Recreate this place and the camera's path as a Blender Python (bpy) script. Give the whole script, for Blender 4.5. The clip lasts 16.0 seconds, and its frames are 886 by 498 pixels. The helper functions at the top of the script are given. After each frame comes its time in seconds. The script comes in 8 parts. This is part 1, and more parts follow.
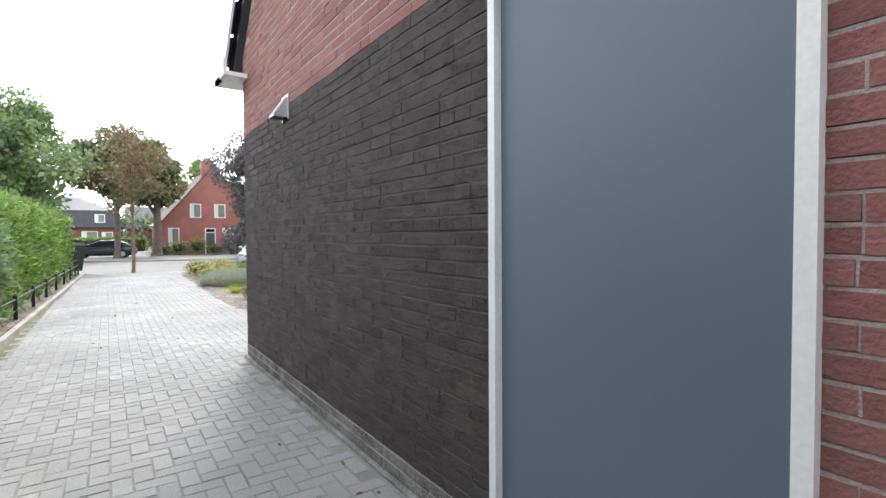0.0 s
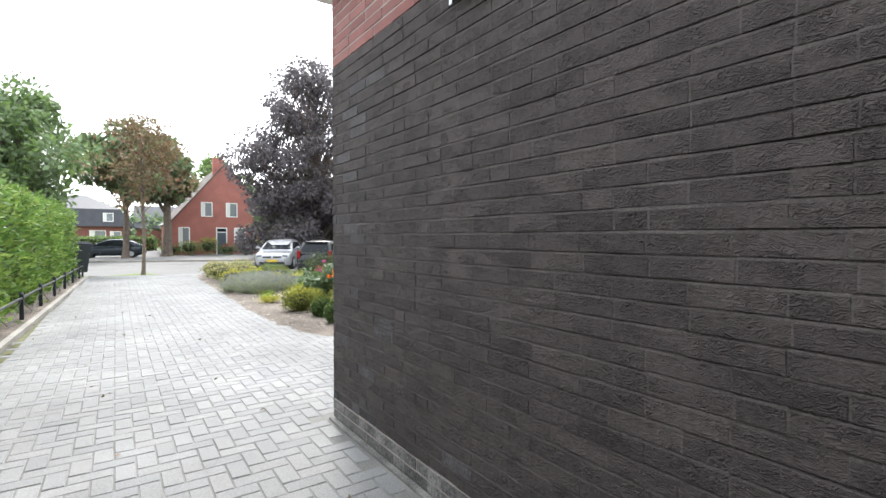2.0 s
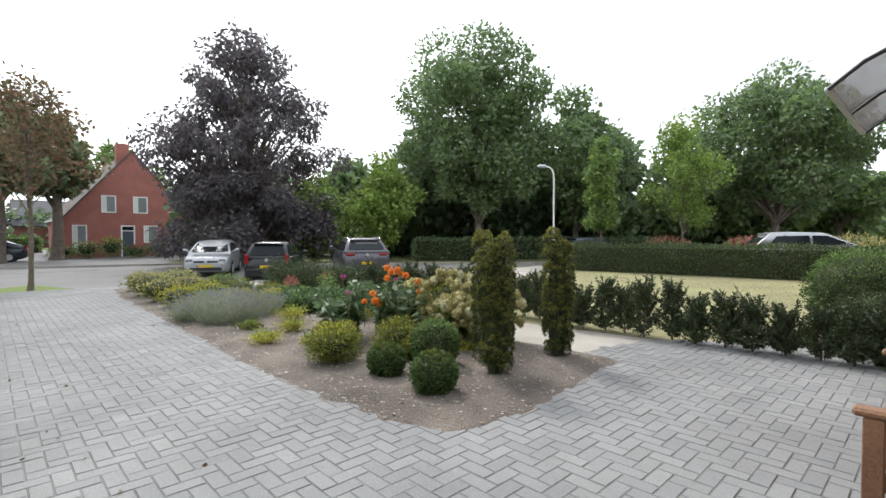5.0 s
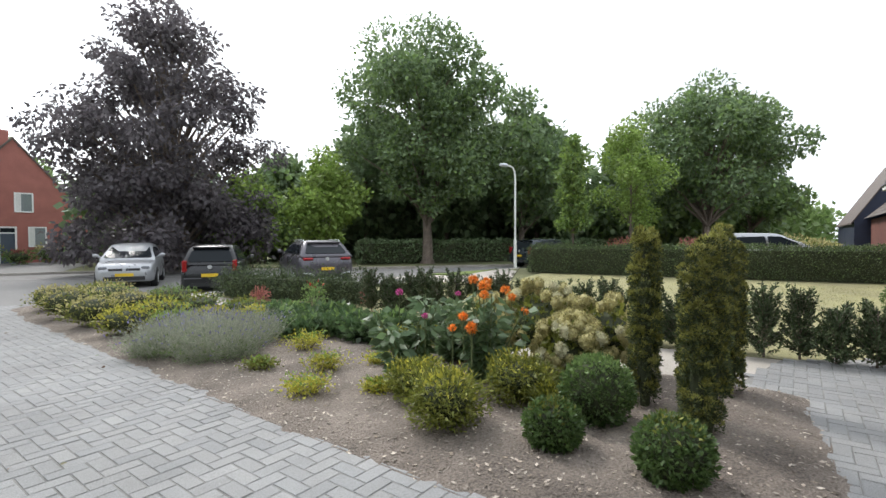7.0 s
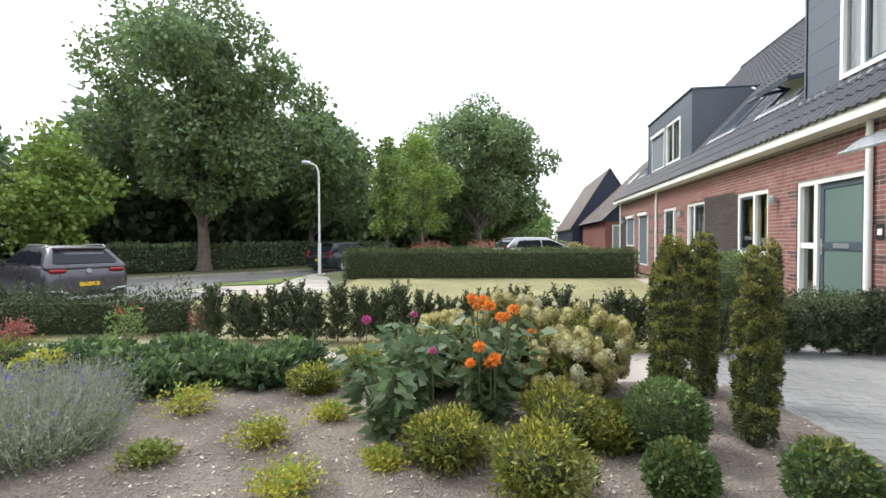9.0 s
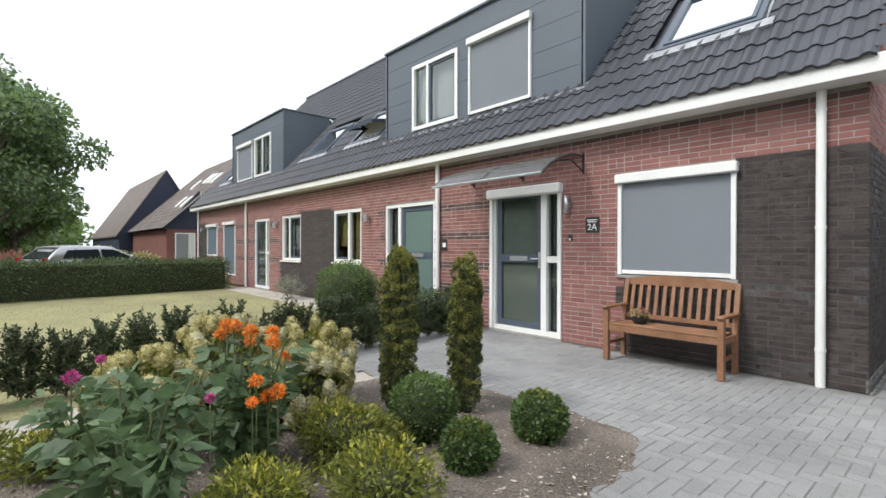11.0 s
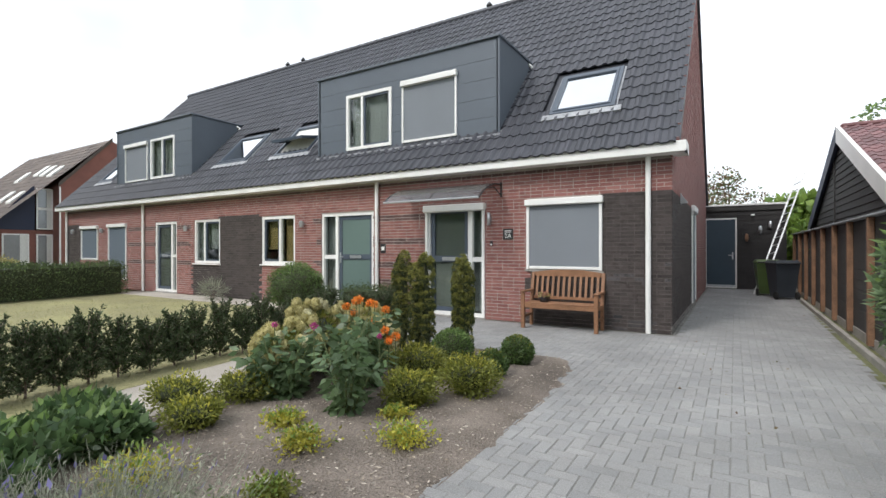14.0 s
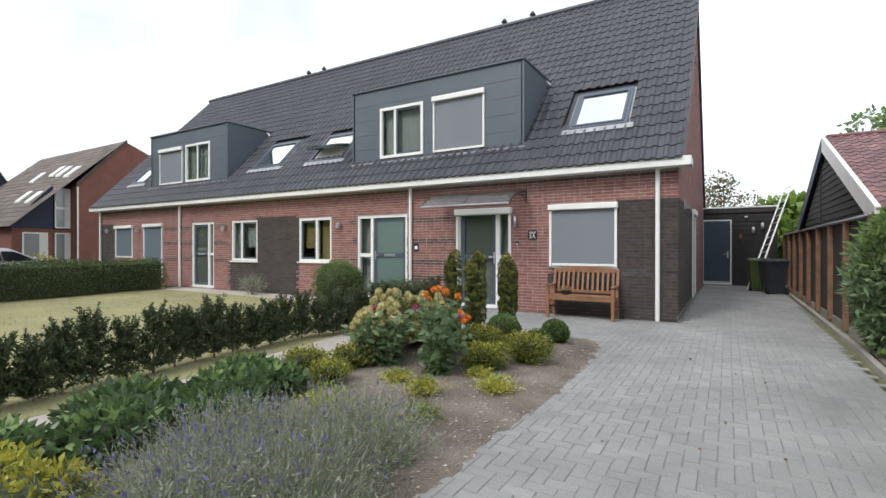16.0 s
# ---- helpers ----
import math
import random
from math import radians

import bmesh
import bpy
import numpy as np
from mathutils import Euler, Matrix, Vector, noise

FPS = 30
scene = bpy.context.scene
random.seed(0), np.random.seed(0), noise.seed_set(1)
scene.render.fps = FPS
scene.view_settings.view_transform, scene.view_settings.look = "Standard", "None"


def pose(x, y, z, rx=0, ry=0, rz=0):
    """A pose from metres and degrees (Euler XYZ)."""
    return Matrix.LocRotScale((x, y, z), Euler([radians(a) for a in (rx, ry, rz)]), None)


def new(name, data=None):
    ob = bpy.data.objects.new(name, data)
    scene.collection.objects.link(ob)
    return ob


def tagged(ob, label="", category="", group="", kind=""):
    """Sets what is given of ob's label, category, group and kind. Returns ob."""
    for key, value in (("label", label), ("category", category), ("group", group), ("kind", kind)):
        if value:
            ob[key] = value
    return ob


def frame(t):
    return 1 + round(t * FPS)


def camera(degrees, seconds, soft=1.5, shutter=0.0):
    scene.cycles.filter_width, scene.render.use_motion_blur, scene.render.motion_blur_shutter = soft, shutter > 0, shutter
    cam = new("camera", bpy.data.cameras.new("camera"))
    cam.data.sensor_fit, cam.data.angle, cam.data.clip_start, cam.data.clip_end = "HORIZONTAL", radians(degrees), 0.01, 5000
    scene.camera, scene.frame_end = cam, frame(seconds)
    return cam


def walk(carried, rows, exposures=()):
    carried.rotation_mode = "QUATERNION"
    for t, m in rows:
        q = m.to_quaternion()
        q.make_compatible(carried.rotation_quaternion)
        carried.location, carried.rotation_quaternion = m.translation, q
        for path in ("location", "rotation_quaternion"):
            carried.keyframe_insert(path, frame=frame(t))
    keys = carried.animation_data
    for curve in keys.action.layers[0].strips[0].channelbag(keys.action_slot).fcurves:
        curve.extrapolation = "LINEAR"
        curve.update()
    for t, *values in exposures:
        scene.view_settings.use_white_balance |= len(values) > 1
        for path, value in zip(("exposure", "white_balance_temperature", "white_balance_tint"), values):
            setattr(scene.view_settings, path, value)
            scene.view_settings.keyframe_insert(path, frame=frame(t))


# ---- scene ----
cam = camera(85.6, 16.0)
# seconds, x, y, z, pitch, roll, yaw
PATH = [
    (0, 0.012, -0.009, 1.235, -1.69, 0.39, -35.10),
    (0.5, 0.006, 0.541, 1.223, -1.66, 0.25, -34.86),
    (1, 0.009, 1.087, 1.220, -1.51, 0.10, -34.50),
    (1.5, -0.028, 1.649, 1.205, -1.39, -0.11, -34.32),
    (2, 0.019, 2.230, 1.172, -1.40, -0.06, -34.43),
    (2.5, 0.019, 2.831, 1.178, -1.47, -0.06, -34.89),
    (3, 0.037, 3.485, 1.183, -1.35, -0.00, -35.55),
    (3.5, 0.068, 4.043, 1.198, -1.47, 0.21, -37.38),
    (5.8, -0.070, 6.373, 1.250, -1.41, 0.30, -47.38),
    (6, -0.020, 6.592, 1.240, -1.34, 0.45, -48.35),
    (6.5, -0.070, 7.190, 1.232, -1.34, 0.35, -51.10),
    (7, -0.060, 7.780, 1.222, -1.38, 0.20, -53.35),
    (7.5, -0.031, 8.358, 1.211, -1.38, 0.03, -55.47),
    (8, 0.030, 8.852, 1.207, -1.46, 0.05, -58.65),
    (8.5, 0.020, 9.280, 1.225, -1.40, -0.02, -66.85),
    (9, 0.071, 9.665, 1.275, -1.20, 0.15, -81.00),
    (9.5, 0.380, 9.880, 1.260, -0.80, 0.30, -95.70),
    (10, 0.510, 10.130, 1.265, -0.58, 0.20, -110.15),
    (10.2, 0.515, 10.255, 1.272, -0.48, 0.12, -115.10),
    (12.3, 0.521, 11.965, 1.338, 0.01, -0.04, -146.06),
    (12.5, 0.472, 12.131, 1.341, 0.02, 0.04, -146.66),
    (13, 0.406, 12.552, 1.360, 0.02, 0.13, -147.45),
    (13.5, 0.401, 12.943, 1.355, -0.13, -0.02, -148.11),
    (14, 0.350, 13.355, 1.335, 0.01, 0.06, -148.59),
    (14.5, 0.363, 13.757, 1.326, 0.01, -0.02, -148.80),
    (15, 0.340, 14.119, 1.306, 0.01, 0.02, -149.00),
    (15.5, 0.381, 14.453, 1.310, -0.08, 0.03, -149.10),
    (16, 0.415, 14.749, 1.344, -0.15, -0.02, -149.22),
]
walk(cam, [(t, pose(x, y, z, 90 + pitch, roll, yaw)) for t, x, y, z, pitch, roll, yaw in PATH],
     [(0, 1.42), (1.5, 1.5), (2.5, 1.3), (3.4, 0.85), (6.0, 0.62), (8.0, 0.74), (9.0, 0.84), (10.0, 0.7), (12.5, 0.44), (16, 0.31)])

# ---- light ----
SUN_EL, SUN_AZ = radians(48), radians(18)
world = bpy.data.worlds.new("world")
scene.world = world
world.use_nodes = True
wn, wl = world.node_tree.nodes, world.node_tree.links
wn.clear()
sky = wn.new("ShaderNodeTexSky")
sky.sky_type = "NISHITA"
sky.sun_disc = False
sky.sun_elevation, sky.sun_rotation = SUN_EL, SUN_AZ
sky.air_density, sky.dust_density, sky.ozone_density = 1.0, 4.0, 1.0
hsv = wn.new("ShaderNodeHueSaturation")
hsv.inputs["Saturation"].default_value = 0.22
wco = wn.new("ShaderNodeTexCoord")
wno = wn.new("ShaderNodeTexNoise")
wno.inputs["Scale"].default_value, wno.inputs["Detail"].default_value = 2.2, 4
wra = wn.new("ShaderNodeMapRange")
wra.inputs["From Min"].default_value, wra.inputs["From Max"].default_value = 0.45, 0.72
wra.inputs["To Min"].default_value, wra.inputs["To Max"].default_value = 1.12, 0.66
wmu = wn.new("ShaderNodeMixRGB")
wmu.blend_type, wmu.inputs[0].default_value = "MULTIPLY", 1.0
bg = wn.new("ShaderNodeBackground")
bg.inputs["Strength"].default_value = 0.15
wo = wn.new("ShaderNodeOutputWorld")
wl.new(sky.outputs[0], hsv.inputs["Color"])
wl.new(wco.outputs["Generated"], wno.inputs["Vector"])
wl.new(wno.outputs["Fac"], wra.inputs["Value"])
cloud = wn.new("ShaderNodeMixRGB")
cloud.inputs[0].default_value, cloud.inputs[2].default_value = 0.7, (7.5, 8.0, 8.6, 1)
wl.new(hsv.outputs[0], cloud.inputs[1])
wl.new(cloud.outputs[0], wmu.inputs[1])
wl.new(wra.outputs[0], wmu.inputs[2])
wl.new(wmu.outputs[0], bg.inputs["Color"])
wl.new(bg.outputs[0], wo.inputs["Surface"])
sun = new("sun", bpy.data.lights.new("sun", "SUN"))
sun.data.energy, sun.data.angle, sun.data.color = 1.4, radians(12), (1.0, 0.97, 0.93)
sun_dir = Vector((math.sin(SUN_AZ) * math.cos(SUN_EL), math.cos(SUN_AZ) * math.cos(SUN_EL), math.sin(SUN_EL)))
sun.rotation_euler = sun_dir.to_track_quat("Z", "Y").to_euler()
scene.view_settings.exposure = 0.0


# ---- materials ----
def material(name, base, rough=0.7, var=0.15, scale=3.0, fine=60.0, bump=0.2, metal=0.0, piece=0.0, tint=None, spec=0.5, island=False, bdist=0.01, coat=0.0, trans=0.0):
    """A surface with coarse stains, fine grain and relief; piece varies it from one piece to the next."""
    m = bpy.data.materials.new(name)
    m.use_nodes = True
    n, l = m.node_tree.nodes, m.node_tree.links
    p = n["Principled BSDF"]
    p.inputs["Roughness"].default_value = rough
    p.inputs["Metallic"].default_value = metal
    p.inputs["Specular IOR Level"].default_value = spec
    p.inputs["Coat Weight"].default_value = coat
    co = n.new("ShaderNodeTexCoord")
    geo = n.new("ShaderNodeNewGeometry")
    a = n.new("ShaderNodeTexNoise")
    a.inputs["Scale"].default_value, a.inputs["Detail"].default_value = scale, 4
    b = n.new("ShaderNodeTexNoise")
    b.inputs["Scale"].default_value, b.inputs["Detail"].default_value = fine, 3
    l.new(geo.outputs["Position"], a.inputs["Vector"])
    l.new(geo.outputs["Position"], b.inputs["Vector"])
    add = n.new("ShaderNodeMath")
    add.operation = "ADD"
    l.new(a.outputs["Fac"], add.inputs[0])
    l.new(b.outputs["Fac"], add.inputs[1])
    mr = n.new("ShaderNodeMapRange")
    mr.inputs["From Min"].default_value, mr.inputs["From Max"].default_value = 0.6, 1.4
    mr.inputs["To Min"].default_value, mr.inputs["To Max"].default_value = 1 - var * 1.6, 1 + var * 1.6
    l.new(add.outputs[0], mr.inputs["Value"])
    src = None
    if piece or tint:
        mix = n.new("ShaderNodeMixRGB")
        mix.inputs[1].default_value = (*base, 1)
        mix.inputs[2].default_value = (*(tint or base), 1)
        if island:
            l.new(geo.outputs["Random Per Island"], mix.inputs[0])
        elif piece:
            oi = n.new("ShaderNodeObjectInfo")
            l.new(oi.outputs["Random"], mix.inputs[0])
        else:
            l.new(a.outputs["Fac"], mix.inputs[0])
        src = mix.outputs[0]
    mul = n.new("ShaderNodeMixRGB")
    mul.blend_type, mul.inputs[0].default_value = "MULTIPLY", 1.0
    mul.inputs[1].default_value = (*base, 1)
    if src:
        l.new(src, mul.inputs[1])
    l.new(mr.outputs[0], mul.inputs[2])
    if piece:
        pr = n.new("ShaderNodeMapRange")
        pr.inputs["To Min"].default_value, pr.inputs["To Max"].default_value = 1 - piece, 1 + piece
        wn_ = n.new("ShaderNodeTexWhiteNoise")
        wn_.noise_dimensions = "1D"
        if island:
            l.new(geo.outputs["Random Per Island"], wn_.inputs["W"])
        else:
            oi2 = n.new("ShaderNodeObjectInfo")
            l.new(oi2.outputs["Random"], wn_.inputs["W"])
        l.new(wn_.outputs["Value"], pr.inputs["Value"])
        mul2 = n.new("ShaderNodeMixRGB")
        mul2.blend_type, mul2.inputs[0].default_value = "MULTIPLY", 1.0
        l.new(mul.outputs[0], mul2.inputs[1])
        l.new(pr.outputs[0], mul2.inputs[2])
        mul = mul2
    l.new(mul.outputs[0], p.inputs["Base Color"])
    if bump:
        bu = n.new("ShaderNodeBump")
        bu.inputs["Strength"].default_value, bu.inputs["Distance"].default_value = bump, bdist
        l.new(b.outputs["Fac"], bu.inputs["Height"])
        l.new(bu.outputs[0], p.inputs["Normal"])
    rr = n.new("ShaderNodeMapRange")
    rr.inputs["To Min"].default_value, rr.inputs["To Max"].default_value = max(rough - 0.12, 0.02), min(rough + 0.12, 1)
    l.new(a.outputs["Fac"], rr.inputs["Value"])
    l.new(rr.outputs[0], p.inputs["Roughness"])
    if trans:
        tb = n.new("ShaderNodeBsdfTranslucent")
        l.new(mul.outputs[0], tb.inputs["Color"])
        ms = n.new("ShaderNodeMixShader")
        ms.inputs[0].default_value = trans
        l.new(p.outputs[0], ms.inputs[1])
        l.new(tb.outputs[0], ms.inputs[2])
        l.new(ms.outputs[0], n["Material Output"].inputs["Surface"])
    return m


def glass(name, tint=(0.9, 0.95, 0.95), rough=0.02, clear=0.75):
    """A thin pane: clear with a mirror-like gloss."""
    m = bpy.data.materials.new(name)
    m.use_nodes = True
    n, l = m.node_tree.nodes, m.node_tree.links
    n.remove(n["Principled BSDF"])
    tr, gl, lw, ms = n.new("ShaderNodeBsdfTransparent"), n.new("ShaderNodeBsdfGlossy"), n.new("ShaderNodeLayerWeight"), n.new("ShaderNodeMixShader")
    tr.inputs["Color"].default_value = (*[c * clear for c in tint], 1)
    gl.inputs["Roughness"].default_value = rough
    pw, ma = n.new("ShaderNodeMath"), n.new("ShaderNodeMath")
    pw.operation, ma.operation = "POWER", "MULTIPLY_ADD"
    pw.inputs[1].default_value, ma.inputs[1].default_value, ma.inputs[2].default_value = 3.0, 0.85, 0.06
    l.new(lw.outputs["Facing"], pw.inputs[0])
    l.new(pw.outputs[0], ma.inputs[0])
    l.new(ma.outputs[0], ms.inputs[0])
    l.new(tr.outputs[0], ms.inputs[1])
    l.new(gl.outputs[0], ms.inputs[2])
    l.new(ms.outputs[0], n["Material Output"].inputs["Surface"])
    return m


def crumpled_brick(name, base, tint, island):
    """Hand-formed dark brick: smooth skin with patches of folded, torn clay."""
    m = material(name, base, 0.82, 0.22, 2.5, 55, 0, spec=0.35, piece=0.16, tint=tint, island=island)
    n, l = m.node_tree.nodes, m.node_tree.links
    geo, mp = n.new("ShaderNodeNewGeometry"), n.new("ShaderNodeMapping")
    mp.inputs["Scale"].default_value = (1, 1, 1.9)
    l.new(geo.outputs["Position"], mp.inputs["Vector"])
    patch, fold, grain = n.new("ShaderNodeTexNoise"), n.new("ShaderNodeTexNoise"), n.new("ShaderNodeTexNoise")
    patch.inputs["Scale"].default_value, patch.inputs["Detail"].default_value = 8.5, 2
    fold.inputs["Scale"].default_value, fold.inputs["Detail"].default_value, fold.inputs["Distortion"].default_value = 34, 3, 1.6
    grain.inputs["Scale"].default_value, grain.inputs["Detail"].default_value = 210, 3
    for t_ in (patch, fold, grain):
        l.new(mp.outputs[0], t_.inputs["Vector"])
    mask = n.new("ShaderNodeMapRange")
    mask.inputs["From Min"].default_value, mask.inputs["From Max"].default_value = 0.42, 0.68
    mask.inputs["To Min"].default_value = 0.22
    l.new(patch.outputs["Fac"], mask.inputs["Value"])
    sub, ab, mu, ad = (n.new("ShaderNodeMath") for _ in range(4))
    sub.operation, ab.operation, mu.operation, ad.operation = "SUBTRACT", "ABSOLUTE", "MULTIPLY", "MULTIPLY_ADD"
    sub.inputs[1].default_value = 0.5
    l.new(fold.outputs["Fac"], sub.inputs[0])
    l.new(sub.outputs[0], ab.inputs[0])
    l.new(ab.outputs[0], mu.inputs[0])
    l.new(mask.outputs[0], mu.inputs[1])
    ad.inputs[1].default_value = 0.022
    l.new(grain.outputs["Fac"], ad.inputs[0])
    l.new(mu.outputs[0], ad.inputs[2])
    bu = n.new("ShaderNodeBump")
    bu.inputs["Strength"].default_value, bu.inputs["Distance"].default_value = 1.0, 0.06
    l.new(ad.outputs[0], bu.inputs["Height"])
    l.new(bu.outputs[0], n["Principled BSDF"].inputs["Normal"])
    return m


M = {}
M["brick_red"] = material("red brick", (0.225, 0.088, 0.078), 0.85, 0.12, 6, 90, 0.6, piece=0.14, tint=(0.275, 0.125, 0.11), island=True)
M["brick_red_piece"] = material("red brick piece", (0.33, 0.105, 0.09), 0.85, 0.35, 8, 90, 0.8, piece=0.28, tint=(0.40, 0.15, 0.12))
M["brick_dark"] = crumpled_brick("black brick", (0.064, 0.053, 0.051), (0.077, 0.064, 0.060), True)
M["brick_dark_piece"] = crumpled_brick("black brick piece", (0.064, 0.053, 0.051), (0.077, 0.064, 0.060), False)
M["brick_pale"] = material("weathered black brick", (0.072, 0.066, 0.068), 0.85, 0.5, 14, 60, 0.6, piece=0.25, tint=(0.05, 0.045, 0.045), island=True)
# darker brick for the soiled bands and the top courses
M["brick_darkened"] = material("darkened brick", (0.085, 0.052, 0.05), 0.85, 0.3, 6, 90, 0.6, piece=0.2, tint=(0.125, 0.068, 0.062), island=True)
M["mortar"] = material("grey mortar", (0.37, 0.33, 0.30), 0.95, 0.2, 6, 150, 0.5)
M["mortar_dark"] = material("dark mortar", (0.094, 0.082, 0.076), 0.95, 0.3, 6, 150, 0.5)
M["plinth"] = material("pale cement", (0.30, 0.29, 0.27), 0.95, 0.3, 4, 120, 0.4)
M["brick_limed"] = material("lime stained brick", (0.13, 0.125, 0.12), 0.9, 0.6, 5, 70, 0.6, piece=0.15, tint=(0.20, 0.195, 0.185), island=True)
M["paver"] = material("grey paver", (0.245, 0.247, 0.247), 0.9, 0.22, 0.9, 140, 0.5, piece=0.06, tint=(0.275, 0.272, 0.267))
M["paver_far"] = material("grey paver far", (0.245, 0.247, 0.247), 0.9, 0.22, 0.9, 140, 0.5, piece=0.06, tint=(0.275, 0.272, 0.267), island=True)
M["joint"] = material("sand joint", (0.20, 0.195, 0.185), 0.98, 0.3, 3, 120, 0.5)
M["cement_old"] = material("dirty cement fillet", (0.15, 0.145, 0.135), 0.95, 0.45, 5, 110, 0.6, tint=(0.22, 0.215, 0.205))
M["kerb"] = material("kerb concrete", (0.32, 0.30, 0.27), 0.95, 0.25, 2, 100, 0.4)
M["slab"] = material("sandy path slab", (0.40, 0.365, 0.32), 0.95, 0.2, 1.5, 90, 0.4, piece=0.06)
M["soil"] = material("dry soil", (0.155, 0.125, 0.103), 0.98, 0.4, 1.7, 70, 1.0, tint=(0.235, 0.20, 0.17), bdist=0.03)
M["chip"] = material("wood chip", (0.44, 0.39, 0.33), 0.95, 0.3, 5, 80, 0.3, piece=0.45, tint=(0.2, 0.16, 0.12), island=True)
M["lawn"] = material("dry lawn", (0.30, 0.275, 0.15), 0.95, 0.25, 0.8, 40, 0.8, tint=(0.265, 0.255, 0.115), bdist=0.03)
M["grass"] = material("green grass", (0.13, 0.19, 0.045), 0.95, 0.25, 0.8, 40, 0.8, tint=(0.17, 0.21, 0.06), bdist=0.03)
M["asphalt"] = material("asphalt", (0.19, 0.185, 0.18), 0.9, 0.15, 0.5, 120, 0.4)
M["field"] = material("verge", (0.17, 0.16, 0.085), 0.98, 0.3, 0.3, 8, 0.4, tint=(0.11, 0.13, 0.045))
M["white"] = material("white paint", (0.80, 0.80, 0.78), 0.45, 0.06, 1.5, 60, 0.05)
M["slate"] = material("slate grey panel", (0.095, 0.115, 0.14), 0.5, 0.08, 1.5, 70, 0.05)
M["screen"] = material("grey screen cloth", (0.19, 0.21, 0.235), 0.8, 0.05, 1.2, 900, 0.1)
M["shutter"] = material("blue grey shutter", (0.125, 0.155, 0.19), 0.55, 0.06, 1.0, 300, 0.05)
M["tile"] = material("anthracite roof tile", (0.040, 0.043, 0.053), 0.52, 0.25, 1.5, 60, 0.2, piece=0.10, tint=(0.052, 0.054, 0.066), island=True)
M["tile_piece"] = material("anthracite roof tile piece", (0.040, 0.043, 0.053), 0.52, 0.25, 1.5, 60, 0.2, piece=0.10, tint=(0.052, 0.054, 0.066))
M["tile_red"] = material("plum roof tile", (0.16, 0.085, 0.09), 0.55, 0.3, 1.5, 60, 0.3, piece=0.25, tint=(0.2, 0.1, 0.1), island=True)
M["tile_brown"] = material("brown roof tile", (0.10, 0.08, 0.07), 0.8, 0.3, 1.5, 40, 0.4, piece=0.2, tint=(0.13, 0.105, 0.09), island=True)
M["lead"] = material("lead flashing", (0.33, 0.34, 0.36), 0.5, 0.25, 6, 60, 0.4)
M["zinc"] = material("zinc", (0.55, 0.57, 0.6), 0.35, 0.1, 5, 60, 0.05, metal=0.7)
M["frame_dark"] = material("slate frame", (0.075, 0.095, 0.125), 0.4, 0.05, 2, 60, 0.03)
M["door_green"] = material("grey green door", (0.09, 0.15, 0.14), 0.4, 0.08, 2, 60, 0.03)
M["door_blue"] = material("dark blue door", (0.035, 0.06, 0.085), 0.45, 0.1, 2, 60, 0.05)
M["black_board"] = material("black board", (0.028, 0.026, 0.027), 0.75, 0.35, 3, 60, 0.4, piece=0.2, tint=(0.045, 0.042, 0.04), island=True)
M["post_wood"] = material("brown post wood", (0.20, 0.11, 0.065), 0.85, 0.3, 5, 80, 0.4)
M["teak"] = material("oiled teak", (0.25, 0.125, 0.065), 0.55, 0.25, 6, 90, 0.2)
M["curtain"] = material("net curtain", (0.7, 0.7, 0.67), 0.9, 0.1, 12, 120, 0.2)
M["blind"] = material("ochre blind", (0.55, 0.40, 0.16), 0.9, 0.1, 4, 100, 0.2)
M["room"] = material("room wall", (0.28, 0.29, 0.27), 0.9, 0.1, 1, 40, 0.05)
M["glass"] = glass("window glass")
M["canopy"] = glass("smoky canopy sheet", (0.85, 0.86, 0.87), 0.25, 0.8)
M["black"] = material("black plastic", (0.02, 0.02, 0.022), 0.5, 0.1, 4, 80, 0.1)
M["bin"] = material("bin plastic", (0.03, 0.036, 0.045), 0.5, 0.15, 4, 80, 0.1)
M["bin_green"] = material("green bin plastic", (0.07, 0.11, 0.03), 0.5, 0.15, 4, 80, 0.1)
M["iron"] = material("black painted steel", (0.02, 0.024, 0.032), 0.4, 0.2, 4, 80, 0.1)
M["alu"] = material("ladder aluminium", (0.6, 0.6, 0.6), 0.35, 0.1, 5, 60, 0.05, metal=0.8)
M["bark"] = material("bark", (0.17, 0.135, 0.11), 0.95, 0.35, 4, 30, 1.0, bdist=0.04)
M["rubber"] = material("rubber", (0.02, 0.02, 0.02), 0.85, 0.1, 4, 80, 0.1)
M["render_red"] = material("red house brick", (0.36, 0.14, 0.115), 0.9, 0.15, 1.5, 30, 0.3)
M["brick_nb"] = material("neighbour brick", (0.21, 0.088, 0.07), 0.9, 0.15, 1.5, 25, 0.3)
M["navy"] = material("navy board", (0.02, 0.028, 0.06), 0.6, 0.1, 2, 40, 0.1)


def leafmat(name, a, b, rough=0.55, trans=0.38, piece=0.3):
    return material(name, a, rough, 0.2, 1.3, 20, 0, piece=piece, tint=b, island=True, trans=trans)


